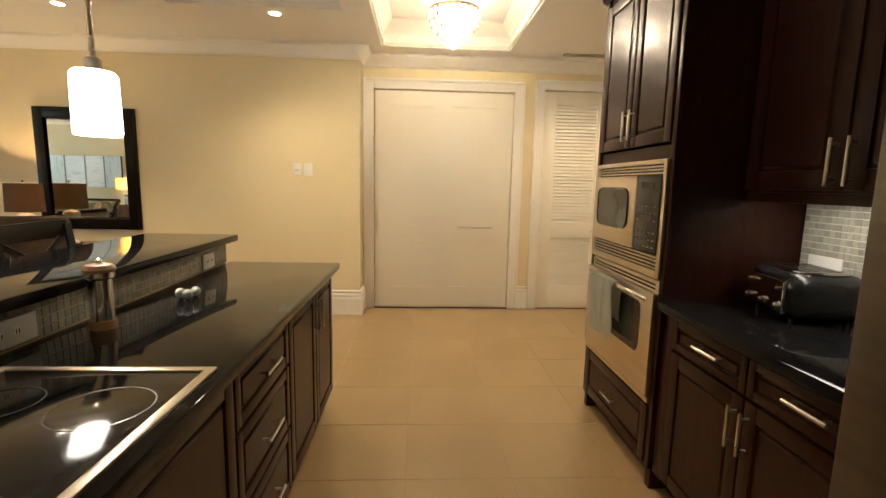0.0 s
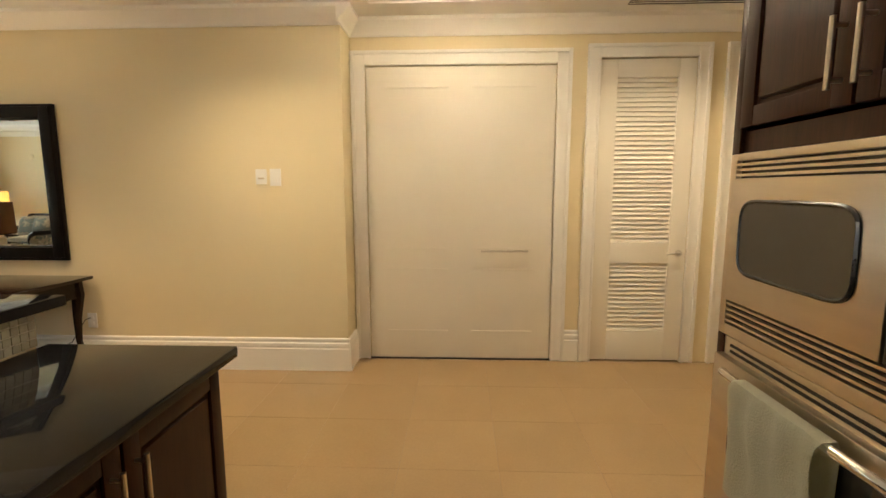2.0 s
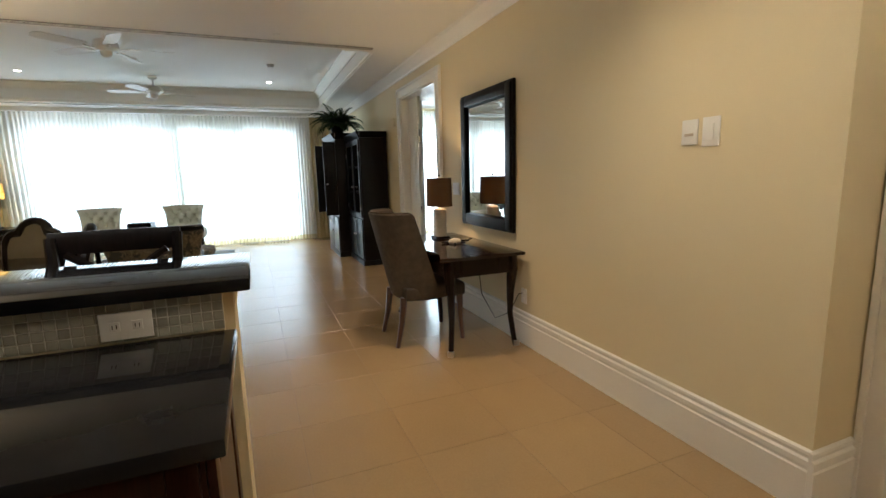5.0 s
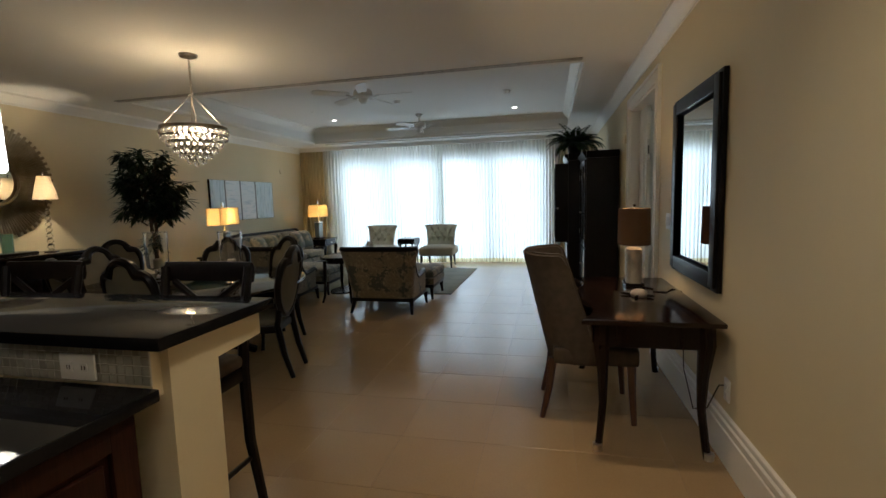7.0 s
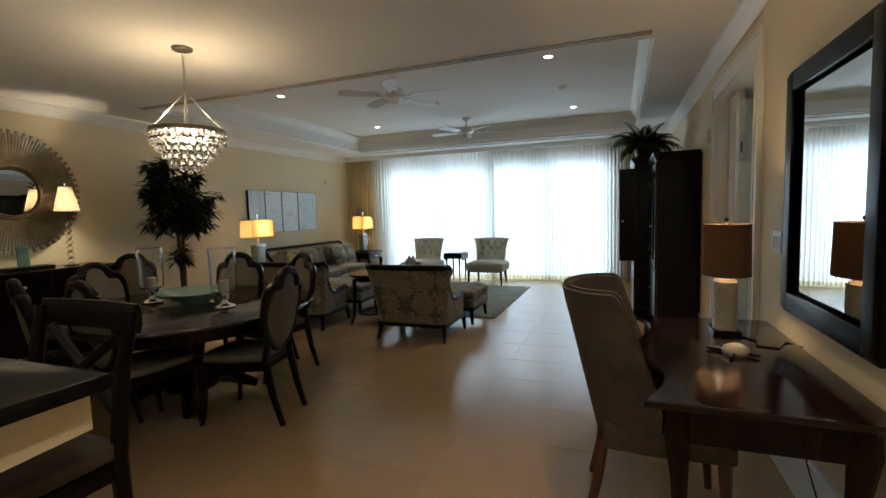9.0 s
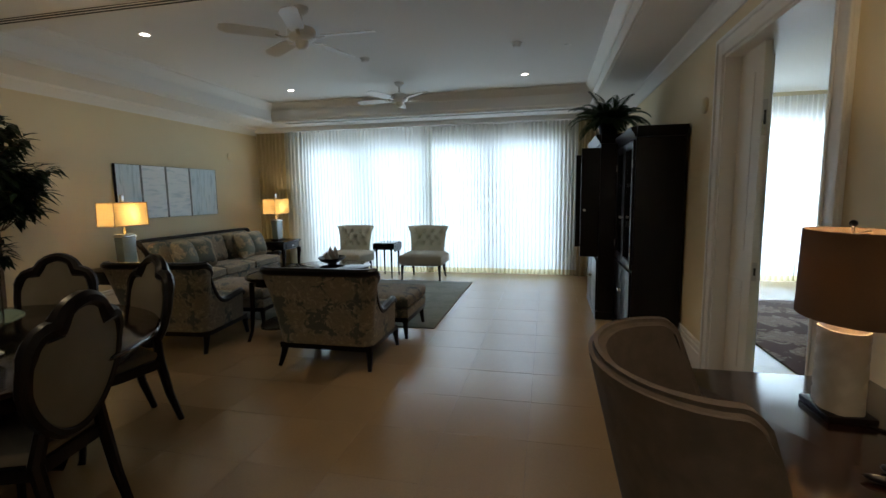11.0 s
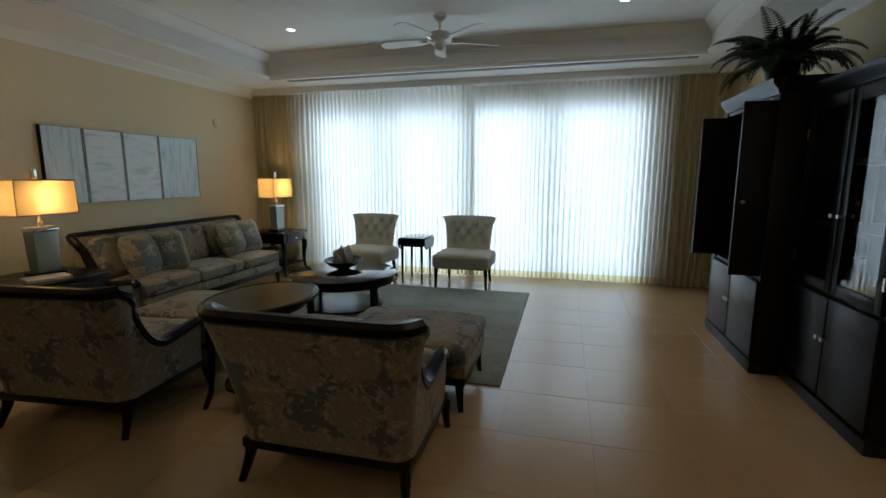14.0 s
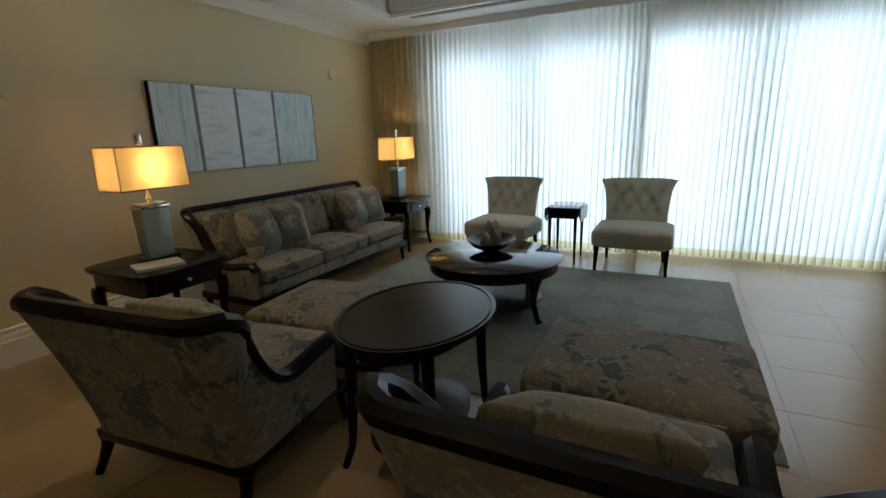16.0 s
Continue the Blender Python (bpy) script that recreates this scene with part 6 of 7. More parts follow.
def dining_chair():
    v = thing("dining_chair", 0, 0, 0, 0, "dark carved dining chair with upholstered oval back", "dining chair", "dining chairs")
    # faces +x, back at x = -0.24; the back leans
    def outline(scale):
        o = []
        for i in range(48):
            a = 2 * math.pi * i / 48
            y = 0.228 * math.sin(a)
            z = 0.27 * math.cos(a)
            q = abs((a + math.pi) % (2 * math.pi) - math.pi)
            r = 1 + 0.05 * math.exp(-(q / 0.3) ** 2) - 0.055 * math.exp(-((q - 0.62) / 0.16) ** 2) + 0.07 * math.exp(-((q - 1.05) / 0.3) ** 2)
            w = 1 - 0.16 * max(0.0, -math.cos(a) - 0.1)
            o.append((y * r * w * scale, z * r * scale))
        return o

    def lean(y, z, dx=0.0):
        return Vector((-0.235 - 0.17 * (z + 0.27) - 0.03 * (1 - (y / 0.23) ** 2) * 0.6 + dx, y, 0.775 + z))
    t = B()
    o1 = outline(1.0)
    lump = [sum(math.exp(-((i - c + 24) % 48 - 24) ** 2 / 1.6) for c in (5, 43)) for i in range(48)]
    tube(t, [lean(y * (1 - 0.09 * q), z * (1 - 0.09 * q)) for (y, z), q in zip(o1, lump)], [0.028 + 0.012 * q + (0.006 if abs(i - 24) > 14 else 0) for i, q in enumerate(lump)], 8, 1.05, True, (1, 0, 0))
    part("back_frame", t, M_BLACKW, v)
    t = B()
    fr_, bk_ = [t.verts.new(lean(y, z, 0.016)) for y, z in outline(0.93)], [t.verts.new(lean(y, z, -0.018)) for y, z in outline(0.93)]
    cf, cb = t.verts.new(lean(0, 0, 0.035)), t.verts.new(lean(0, 0, -0.03))
    mid_f = [t.verts.new(lean(y, z, 0.030)) for y, z in outline(0.55)]
    mid_b = [t.verts.new(lean(y, z, -0.027)) for y, z in outline(0.55)]
    for i in range(48):
        j = (i + 1) % 48
        t.faces.new((fr_[i], fr_[j], bk_[j], bk_[i]))
        t.faces.new((fr_[i], fr_[j], mid_f[j], mid_f[i]))
        t.faces.new((bk_[i], bk_[j], mid_b[j], mid_b[i]))
        t.faces.new((mid_f[i], mid_f[j], cf))
        t.faces.new((mid_b[i], mid_b[j], cb))
    part("back_pad", t, M_DINEF, v)
    for s in (-1, 1):
        t = B()
        tube(t, [(-0.34, s * 0.17, 0), (-0.28, s * 0.172, 0.2), (-0.235, s * 0.172, 0.44), (-0.248, s * 0.135, 0.58)], [0.018, 0.023, 0.027, 0.024], 8, 1.0, False, (0, 1, 0.01), True)
        part("rear_leg", t, M_BLACKW, v)
        part("front_leg", cabriole(B(), 0.21, s * 0.205, 0.03, s * 0.02, 0.4, 0.025), M_BLACKW, v)
    ol = [(-0.24, -0.19), (-0.24, 0.19), (0.0, 0.23), (0.2, 0.24), (0.245, 0.17), (0.255, 0), (0.245, -0.17), (0.2, -0.24), (0.0, -0.23)]
    part("seat_frame", plate(B(), ol, 0.385, 0.445, 0.008), M_BLACKW, v)
    b = plate(B(), [(x * 0.95, y * 0.95) for x, y in ol], 0.445, 0.495, 0.02)
    part("seat", b, M_DINEF, v)
    return v


dc = dining_chair()
first = True
for x, y, rz in ((-3.0, 2.142, -78), (-3.79, 1.69, -19), (-3.76, 1.17, 21), (-3.08, 0.75, 92), (-2.57, 1.655, 176), (-2.5, 1.2, 157)):
    if first:
        dc.matrix_world = pose(x, y, 0, 0, 0, rz)
        first = False
    else:
        copy_thing(dc, pose(x, y, 0, 0, 0, rz))
copy_thing(dc, pose(-3.72, 0.05, 0, 0, 0, 65))

# on the table
for x, y in ((-3.09, 1.86), (-3.1, 1.07)):
    v = thing("hurricane_lamp", x, y, 0.757, 0, "clear glass hurricane with candle on turned foot", "candle holder", "hurricane lamps")
    part("foot", lathe(B(), [(0, 0), (0.075, 0), (0.078, 0.01), (0.06, 0.025), (0.03, 0.035), (0.02, 0.06), (0.035, 0.075), (0.02, 0.09), (0.05, 0.105), (0.05, 0.112), (0, 0.112)], 28), M_CHROME, v, "silvered turned foot")
    part("glass", lathe(B(), [(0.05, 0.112), (0.085, 0.13), (0.092, 0.16), (0.093, 0.3), (0.098, 0.45), (0.094, 0.45), (0.089, 0.3), (0.088, 0.162), (0.082, 0.135), (0.048, 0.117)], 32), M_GLASS, v)
    part("glass_rim", tube(B(), [(0.096 * math.cos(2 * math.pi * i / 32), 0.096 * math.sin(2 * math.pi * i / 32), 0.452) for i in range(32)], 0.004, 6, 1.0, True), M_GLASS, v)
    part("candle", lathe(B(), [(0, 0.118), (0.036, 0.118), (0.036, 0.205), (0.03, 0.21), (0, 0.205)], 20), M_WAX, v)
v = thing("glass_bowl", -3.2, 1.46, 0.757, 0, "wide shallow green glass bowl on the dining table", "bowl")
part("bowl", lathe(B(), [(0, 0.0), (0.08, 0.0), (0.09, 0.012), (0.2, 0.05), (0.3, 0.1), (0.297, 0.104), (0.19, 0.058), (0.08, 0.02), (0, 0.018)], 40), M_GREENG, v)

# dining chandelier
def crystal_lamp(name, x, y, top, ring_z, R, tiers, bead, label, bulbs):
    v = thing(name, x, y, 0, 0, label, "chandelier")
    part("canopy", lathe(B(), [(0, top), (0.075, top), (0.07, top - 0.02), (0.02, top - 0.035), (0, top - 0.035)], 28), M_NICKEL, v)
    hub = ring_z + (0.30 if top - ring_z > 0.45 else 0.06)
    t = B()
    tube(t, [(0, 0, top - 0.03), (0, 0, hub)], 0.006, 8)
    part("stem", t, M_NICKEL, v)
    n = int((top - 0.04 - hub) / 0.034)
    for k in range(n):
        t = B()
        c = Vector((0, 0, hub + 0.02 + k * 0.034))
        ax = Vector((1, 0, 0)) if k % 2 else Vector((0, 1, 0))
        tube(t, [c + ax * (0.011 * math.cos(q * math.pi / 4)) + Vector((0, 0, 0.02 * math.sin(q * math.pi / 4))) for q in range(8)], 0.0028, 5, 1.0, True, (0.3, 0.2, 1))
        part("chain_link", t, M_NICKEL, v)
    part("ring", lathe(B(), [(R - 0.006, ring_z - 0.014), (R + 0.008, ring_z - 0.014), (R + 0.008, ring_z + 0.014), (R - 0.006, ring_z + 0.005)], 48), M_SILVER, v)
    for k in range(4):
        a = math.pi / 4 + k * math.pi / 2
        t = B()
        tube(t, [(0, 0, hub), (R * math.cos(a), R * math.sin(a), ring_z)], 0.005, 6)
        part("arm", t, M_NICKEL, v)
    me = put(lathe(B(), [(0, -1.1 * bead), (0.7 * bead, -0.75 * bead), (bead, 0.0), (0.75 * bead, 0.7 * bead), (0.25 * bead, 1.3 * bead), (0, 1.5 * bead)], 10), "crystal", M_CRYSTAL)
    for r, z, cnt in tiers:
        for k in range(cnt):
            a = 2 * math.pi * (k + 0.5 * (cnt % 2)) / cnt
            grid_pieces("crystal", me, v, [(r * math.cos(a), r * math.sin(a), ring_z + z)])
    for k in range(bulbs):
        a = 2 * math.pi * k / bulbs
        part("bulb", sphere(B(), 0.018, (R * 0.45 * math.cos(a), R * 0.45 * math.sin(a), ring_z - 0.05), 10, 8, 1.6), M_BULB, v)
    return v


crystal_lamp("dining_chandelier", -3.136, 1.55, CZ, 2.11, 0.262,
             ((0.262, -0.035, 38), (0.25, -0.085, 34), (0.21, -0.135, 28), (0.20, -0.085, 24), (0.163, -0.185, 20), (0.115, -0.235, 14), (0.11, -0.19, 12), (0.062, -0.28, 7), (0.0, -0.31, 1)), 0.023, "lit tiered crystal chandelier hanging over the dining table", 5)
crystal_lamp("entry_chandelier", 0.767, 4.678, 2.98, 2.82, 0.2,
             ((0.2, -0.03, 26), (0.2, -0.075, 26), (0.18, -0.12, 24), (0.145, -0.16, 18), (0.11, -0.2, 14), (0.07, -0.235, 9), (0.035, -0.26, 5), (0.0, -0.28, 1)), 0.022, "lit crystal chandelier in the entry ceiling tray", 6)

# sideboard, sunburst mirror, crystal lamp, tray
v = thing("sideboard", -3.15, -1.253, 0, 90, "long dark wood sideboard with drawers and doors", "sideboard")
part("body", box(B(), 0.0, 0.46, -0.86, 0.86, 0.12, 0.93), M_DARK, v)
part("top", box(B(), -0.0, 0.50, -0.9, 0.9, 0.93, 0.965, 0.01), M_DARKX, v)
for k in range(3):
    y0 = -0.84 + k * 0.563
    cab_door(v, y0, y0 + 0.55, 0.72, 0.915, 0.46, M_DARK, ("k", y0 + 0.275, 0.815), "drawer_front")
    cab_door(v, y0, y0 + 0.55, 0.14, 0.705, 0.46, M_DARK, ("k", y0 + 0.5, 0.45))
for x in (0.05, 0.41):
    for y in (-0.8, 0.8):
        b = B()
        tube(b, [(x, y, 0), (x, y, 0.13)], [0.018, 0.03], 8, 1.0, False, (0, 1, 0), True)
        part("foot", b, M_DARK, v)

v = thing("sunburst_mirror", -3.36, LY, 1.765, 0, "round silver sunburst mirror of many rods", "mirror")
b = lathe(B(), [(0.235, 0.015), (0.29, 0.015), (0.29, 0.04), (0.275, 0.055), (0.26, 0.045), (0.25, 0.055), (0.235, 0.03)], 56)
part("inner_frame", turned(b, Matrix.Rotation(radians(-90), 4, "X")), M_SILVER, v)
b = lathe(B(), [(0, 0.02), (0.238, 0.02), (0.238, 0.028), (0, 0.034)], 56)
part("glass", turned(b, Matrix.Rotation(radians(-90), 4, "X")), M_MIRROR, v)
for k in range(120):
    a = 2 * math.pi * k / 120
    L = 0.655 if k % 2 else 0.615
    b = B()
    tube(b, [(0.28 * math.cos(a), 0.025, 0.28 * math.sin(a)), (L * math.cos(a), 0.02, L * math.sin(a))], [0.0075, 0.0175], 6, 0.7, False, (0, 1, 0))
    part("ray", b, M_SILVER, v)

v = thing("sideboard_lamp", -3.72, -1.0, 0.965, 0, "lit crystal-ball lamp with white bell shade", "table lamp")
part("foot", lathe(B(), [(0, 0), (0.07, 0), (0.072, 0.012), (0.03, 0.03), (0, 0.03)], 24), M_CHROME, v)
for k in range(7):
    part("crystal_ball", sphere(B(), 0.034 - 0.001 * k, (0, 0, 0.062 + k * 0.064), 16, 10), M_CRYSTAL, v)
    part("spacer", lathe(B(), [(0, 0.09 + k * 0.064), (0.014, 0.09 + k * 0.064), (0.014, 0.098 + k * 0.064), (0, 0.098 + k * 0.064)], 12), M_CHROME, v)
b = lathe(B(), [(0.115, 0.60), (0.098, 0.69), (0.074, 0.79), (0.06, 0.86)], 32)
bmesh.ops.delete(b, geom=[f for f in b.faces if len(f.verts) > 8], context="FACES")
bmesh.ops.solidify(b, geom=b.faces[:], thickness=0.003)
part("shade", b, M_SHADEW, v, "lit white bell shade")
b = B()
tube(b, [(0, 0, 0.5), (0, 0, 0.885)], 0.004, 8)
part("harp", b, M_CHROME, v)
part("bulb", sphere(B(), 0.026, (0, 0, 0.68), 12, 8, 1.3), M_BULB, v)
part("finial", sphere(B(), 0.012, (0, 0, 0.89), 10, 8), M_CHROME, v)
solid("tray", box(B(), -3.5, -3.1, -1.1, -0.88, 0.965, 1.0, 0.006), M_BLACKW, "low black tray on the sideboard", "tray")
v = thing("glass_vase", -3.28, -0.99, 1.0, 0, "small green glass candle holder on a tray", "candle holder")
part("glass", lathe(B(), [(0, 0), (0.05, 0), (0.052, 0.15), (0.055, 0.2), (0.052, 0.2), (0.049, 0.15), (0.046, 0.01), (0, 0.01)], 24), M_GREENG, v)

# indoor tree
random.seed(5)
v = thing("potted_tree", -4.84, -0.68, 0, 0, "tall dark green leafy indoor tree in a pot", "plant")
part("pot", lathe(B(), [(0, 0), (0.15, 0), (0.2, 0.3), (0.21, 0.31), (0.21, 0.34), (0.185, 0.34), (0.17, 0.3), (0, 0.29)], 28), M_BLACKW, v, "dark round floor pot")
part("soil", lathe(B(), [(0, 0.29), (0.17, 0.29), (0.17, 0.305), (0, 0.315)], 20), M_SOIL, v)
tb, lf = B(), B()
for q in range(2):
    a0 = 0.9 + q * 3.1
    tube(tb, [(0.02 * math.cos(a0), 0.02 * math.sin(a0), 0.29), (0.022 * math.cos(a0 + 0.8), 0.022 * math.sin(a0 + 0.8), 0.8), (0.03 * math.cos(a0 + 1.6), 0.03 * math.sin(a0 + 1.6), 1.3), (0.1 * math.cos(a0 + 2), 0.1 * math.sin(a0 + 2), 1.75), (0.12 * math.cos(a0 + 2.4), 0.12 * math.sin(a0 + 2.4), 2.1)], [0.03, 0.026, 0.021, 0.014, 0.005], 7)
for k in range(96):
    a = random.uniform(0, 2 * math.pi)
    z0 = random.uniform(1.28, 2.08) if k > 2 else random.uniform(0.85, 1.0)
    reach = (0.48 if k > 2 else 0.18) * (1 - 0.42 * abs((z0 - 1.55) / 0.62)) * random.uniform(0.55, 1.1)
    reach = 0.94 * min(reach, 0.36 if math.sin(a) < -0.3 else 0.5)
    p0 = Vector((0.07 * math.cos(a), 0.07 * math.sin(a), z0 - 0.12))
    p1 = Vector((reach * math.cos(a), reach * math.sin(a), z0 + random.uniform(0.02, 0.12)))
    pm = p0.lerp(p1, 0.5) + Vector((0, 0, 0.04))
    tube(tb, [p0, pm, p1], [0.006, 0.0045, 0.003], 5)
    for i in range(24):
        f = random.uniform(0.3, 1.08)
        base = p0.lerp(p1, f) + Vector((0, 0, 0.03))
        la = a + random.uniform(-1.7, 1.7)
        el = random.uniform(-0.7, 0.5)
        L = random.uniform(0.13, 0.21)
        d = Vector((math.cos(la) * math.cos(el), math.sin(la) * math.cos(el), math.sin(el)))
        s = d.cross(Vector((0, 0, 1))).normalized() * (L * 0.15)
        n = s.cross(d).normalized() * 0.008
        mid, tip = base + d * L * 0.45, base + d * L - Vector((0, 0, 0.025))
        vv = [lf.verts.new(c) for c in (base, mid + s + n, tip, mid - s + n, mid)]
        lf.faces.new((vv[0], vv[1], vv[4]))
        lf.faces.new((vv[1], vv[2], vv[4]))
        lf.faces.new((vv[2], vv[3], vv[4]))
        lf.faces.new((vv[3], vv[0], vv[4]))
part("trunk", tb, M_BARK, v)
part("crown", lf, M_LEAF, v, "dense dark narrow leaves", 0)

# ---------------------------------------------------------------- desk corner
v = thing("wall_mirror", -2.81, WY, 1.48, 0, "large mirror in a wide dark wood frame", "mirror")
W, H = 0.485, 0.6
t = B()
for p, dd in ((0.0, 0.03), (0.022, 0.045), (0.05, 0.036), (0.075, 0.028)):
    w2 = 0.105 - p
    q0, q1 = W - p, H - p
    box(t, -q0, -q0 + w2, -dd, -0.004, -q1, q1, 0.004)
    box(t, q0 - w2, q0, -dd, -0.004, -q1, q1, 0.004)
    box(t, -q0 + w2, q0 - w2, -dd, -0.004, q1 - w2, q1, 0.004)
    box(t, -q0 + w2, q0 - w2, -dd, -0.004, -q1, -q1 + w2, 0.004)
part("mirror_frame", t, M_BLACKW, v)
t = B()
a, c = (W - 0.1, H - 0.1), (W - 0.125, H - 0.125)
va = [t.verts.new((x, -0.014, z)) for x, z in ((-a[0], -a[1]), (a[0], -a[1]), (a[0], a[1]), (-a[0], a[1]))]
vc = [t.verts.new((x, -0.018, z)) for x, z in ((-c[0], -c[1]), (c[0], -c[1]), (c[0], c[1]), (-c[0], c[1]))]
t.faces.new(vc)
for i in range(4):
    t.faces.new((va[i], va[(i + 1) % 4], vc[(i + 1) % 4], vc[i]))
bk = [t.verts.new((q.co.x, -0.006, q.co.z)) for q in va]
t.faces.new(bk)
for i in range(4):
    t.faces.new((va[i], va[(i + 1) % 4], bk[(i + 1) % 4], bk[i]))
part("mirror_glass", t, M_MIRROR, v, "bevelled mirror glass", 1)

v = thing("writing_desk", -2.835, 5.12, 0, 0, "dark wood writing desk with a serpentine front", "desk")
ol = [(-0.70, 0.345), (0.70, 0.345)]
N = 40
for i in range(N + 1):
    u = 1 - 2 * i / N
    ol.append((0.70 * u, -0.325 - 0.045 * math.cos(u * 5.2) - 0.02 * abs(u) ** 6))
part("desktop", plate(B(), ol, 0.735, 0.762, 0.007), M_DARKX, v)
b = B()
box(b, -0.63, 0.63, 0.27, 0.30, 0.6, 0.735)
box(b, -0.64, -0.61, -0.24, 0.28, 0.6, 0.735)
box(b, 0.61, 0.64, -0.24, 0.28, 0.6, 0.735)
vs = [[], []]
for i in range(N + 1):
    u = -1 + 2 * i / N
    yy = -0.285 - 0.04 * math.cos(u * 5.2)
    for k, z in ((0, 0.605 + 0.03 * math.cos(u * 5.2)), (1, 0.735)):
        vs[k].append((b.verts.new((0.63 * u, yy, z)), b.verts.new((0.63 * u, yy + 0.02, z))))
for i in range(N):
    for s in (0, 1):
        b.faces.new((vs[0][i][s], vs[0][i + 1][s], vs[1][i + 1][s], vs[1][i][s]))
    b.faces.new((vs[0][i][0], vs[0][i][1], vs[0][i + 1][1], vs[0][i + 1][0]))
part("apron", b, M_DARK, v)
for sx in (-1, 1):
    for sy, yy in ((-1, -0.24), (1, 0.26)):
        lg = part("leg", cabriole(B(), sx * 0.60, yy, sx * 0.05, sy * 0.04, 0.736, 0.031), M_DARK, v)
        part("foot_cap", lathe(B(), [(0, 0), (0.024, 0), (0.026, 0.04), (0, 0.04)], 10, (sx * (0.60 + 0.05), yy + sy * 0.036, 0.0)), M_NICKEL, lg, "metal foot cap")
part("drawer_front", box(B(), -0.28, 0.28, -0.348, -0.312, 0.645, 0.722, 0.004), M_DARK, v)
t = B()
tube(t, [(-0.05, -0.348, 0.685), (-0.03, -0.365, 0.682), (0.03, -0.365, 0.682), (0.05, -0.348, 0.685)], 0.005, 6)
part("handle", t, M_NICKEL, v)

v = thing("desk_chair", -2.76, 4.765, 0, 90, "taupe upholstered barrel-back desk chair, dark legs", "chair")
part("seat", cushion(B(), -0.16, 0.36, -0.265, 0.265, 0.37, 0.49, 0.5, 10, 0.02), M_CHAIRF, v)
t = B()
N, K = 26, 12
out, inn = [], []
for i in range(N + 1):
    u = -1 + 2 * i / N
    co, ci = [], []
    for k in range(K + 1):
        f = k / K
        wing = max(0.0, (abs(u) - 0.68) / 0.32)
        a = max(-1.0, min(1.0, u / 0.68)) * math.pi / 2
        r = 0.245 + 0.05 * f
        cx = 0.0 - 0.13 * f + wing * (0.15 - 0.1 * f)
        top = 0.37 + f * (0.715 - 0.035 * wing ** 2)
        for lst, q in ((co, r), (ci, r - 0.055)):
            lst.append(t.verts.new((cx - q * 0.78 * math.cos(a), q * math.sin(a) * 1.08, top)))
    out.append(co)
    inn.append(ci)
for i in range(N):
    for k in range(K):
        t.faces.new((out[i][k], out[i + 1][k], out[i + 1][k + 1], out[i][k + 1]))
        t.faces.new((inn[i][k], inn[i][k + 1], inn[i + 1][k + 1], inn[i + 1][k]))
    t.faces.new((out[i][K], out[i + 1][K], inn[i + 1][K], inn[i][K]))
    t.faces.new((out[i][0], inn[i][0], inn[i + 1][0], out[i + 1][0]))
for i in (0, N):
    for k in range(K):
        t.faces.new((out[i][k], out[i][k + 1], inn[i][k + 1], inn[i][k]))
bmesh.ops.recalc_face_normals(t, faces=t.faces)
bmesh.ops.bevel(t, geom=[e for e in t.edges if len(e.link_faces) == 2 and e.calc_face_angle(0) > 0.9], offset=0.016, segments=3, affect="EDGES")
part("backrest", t, M_CHAIRF, v)
for x, y, dx, dy in ((0.31, -0.23, 0.02, -0.01), (0.31, 0.23, 0.02, 0.01), (-0.16, -0.2, -0.07, -0.02), (-0.16, 0.2, -0.07, 0.02)):
    t = B()
    tube(t, [(x + dx, y + dy, 0), (x + 0.35 * dx, y + 0.35 * dy, 0.2), (x, y, 0.4)], [0.016, 0.021, 0.027], 8, 1.0, False, (0, 1, 0.01), True)
    part("leg", t, M_LEGW, v)

v = thing("desk_lamp", -3.22, 5.195, 0.762, 0, "lit lamp with woven ivory base and brown shade", "table lamp")
part("foot", box(B(), -0.085, 0.085, -0.065, 0.065, 0, 0.02, 0.005), M_BLACKW, v)
t = B()
NX = 24
rings = []
for k in range(19):
    z = 0.02 + k * 0.25 / 18
    ring = []
    for i in range(NX):
        a = 2 * math.pi * i / NX
        c1, s1 = math.cos(a), math.sin(a)
        bump = 0.0022 * (1 if (i // 2 + k // 2) % 2 else -1)
        ring.append(t.verts.new(((0.075 + bump) * math.copysign(abs(c1) ** 0.8, c1), (0.055 + bump) * math.copysign(abs(s1) ** 0.8, s1), z)))
    rings.append(ring)
for a, c in zip(rings, rings[1:]):
    for i in range(NX):
        t.faces.new((a[i], a[(i + 1) % NX], c[(i + 1) % NX], c[i]))
t.faces.new(rings[0])
t.faces.new(rings[-1])
part("body", t, M_IVORY, v, "woven-texture ivory ceramic")
part("cap", lathe(B(), [(0, 0.27), (0.07, 0.27), (0.06, 0.282), (0.015, 0.29), (0.012, 0.32), (0, 0.32)], 24, (0, 0, 0), 1, 0.75), M_NICKEL, v)
b = lathe(B(), [(0.168, 0.305), (0.16, 0.57)], 40, (0, 0, 0), 1.0, 0.68)
bmesh.ops.delete(b, geom=[f for f in b.faces if len(f.verts) > 8], context="FACES")
bmesh.ops.solidify(b, geom=b.faces[:], thickness=0.003)
part("shade", b, M_SHADEB, v, "brown drum shade lit from inside")
t = B()
tube(t, [(0, 0, 0.3), (0, 0, 0.585)], 0.004, 8)
for k in range(3):
    a = 2 * math.pi * k / 3
    tube(t, [(0, 0, 0.56), (0.158 * math.cos(a), 0.107 * math.sin(a), 0.56)], 0.002, 5)
part("spider", t, M_NICKEL, v)
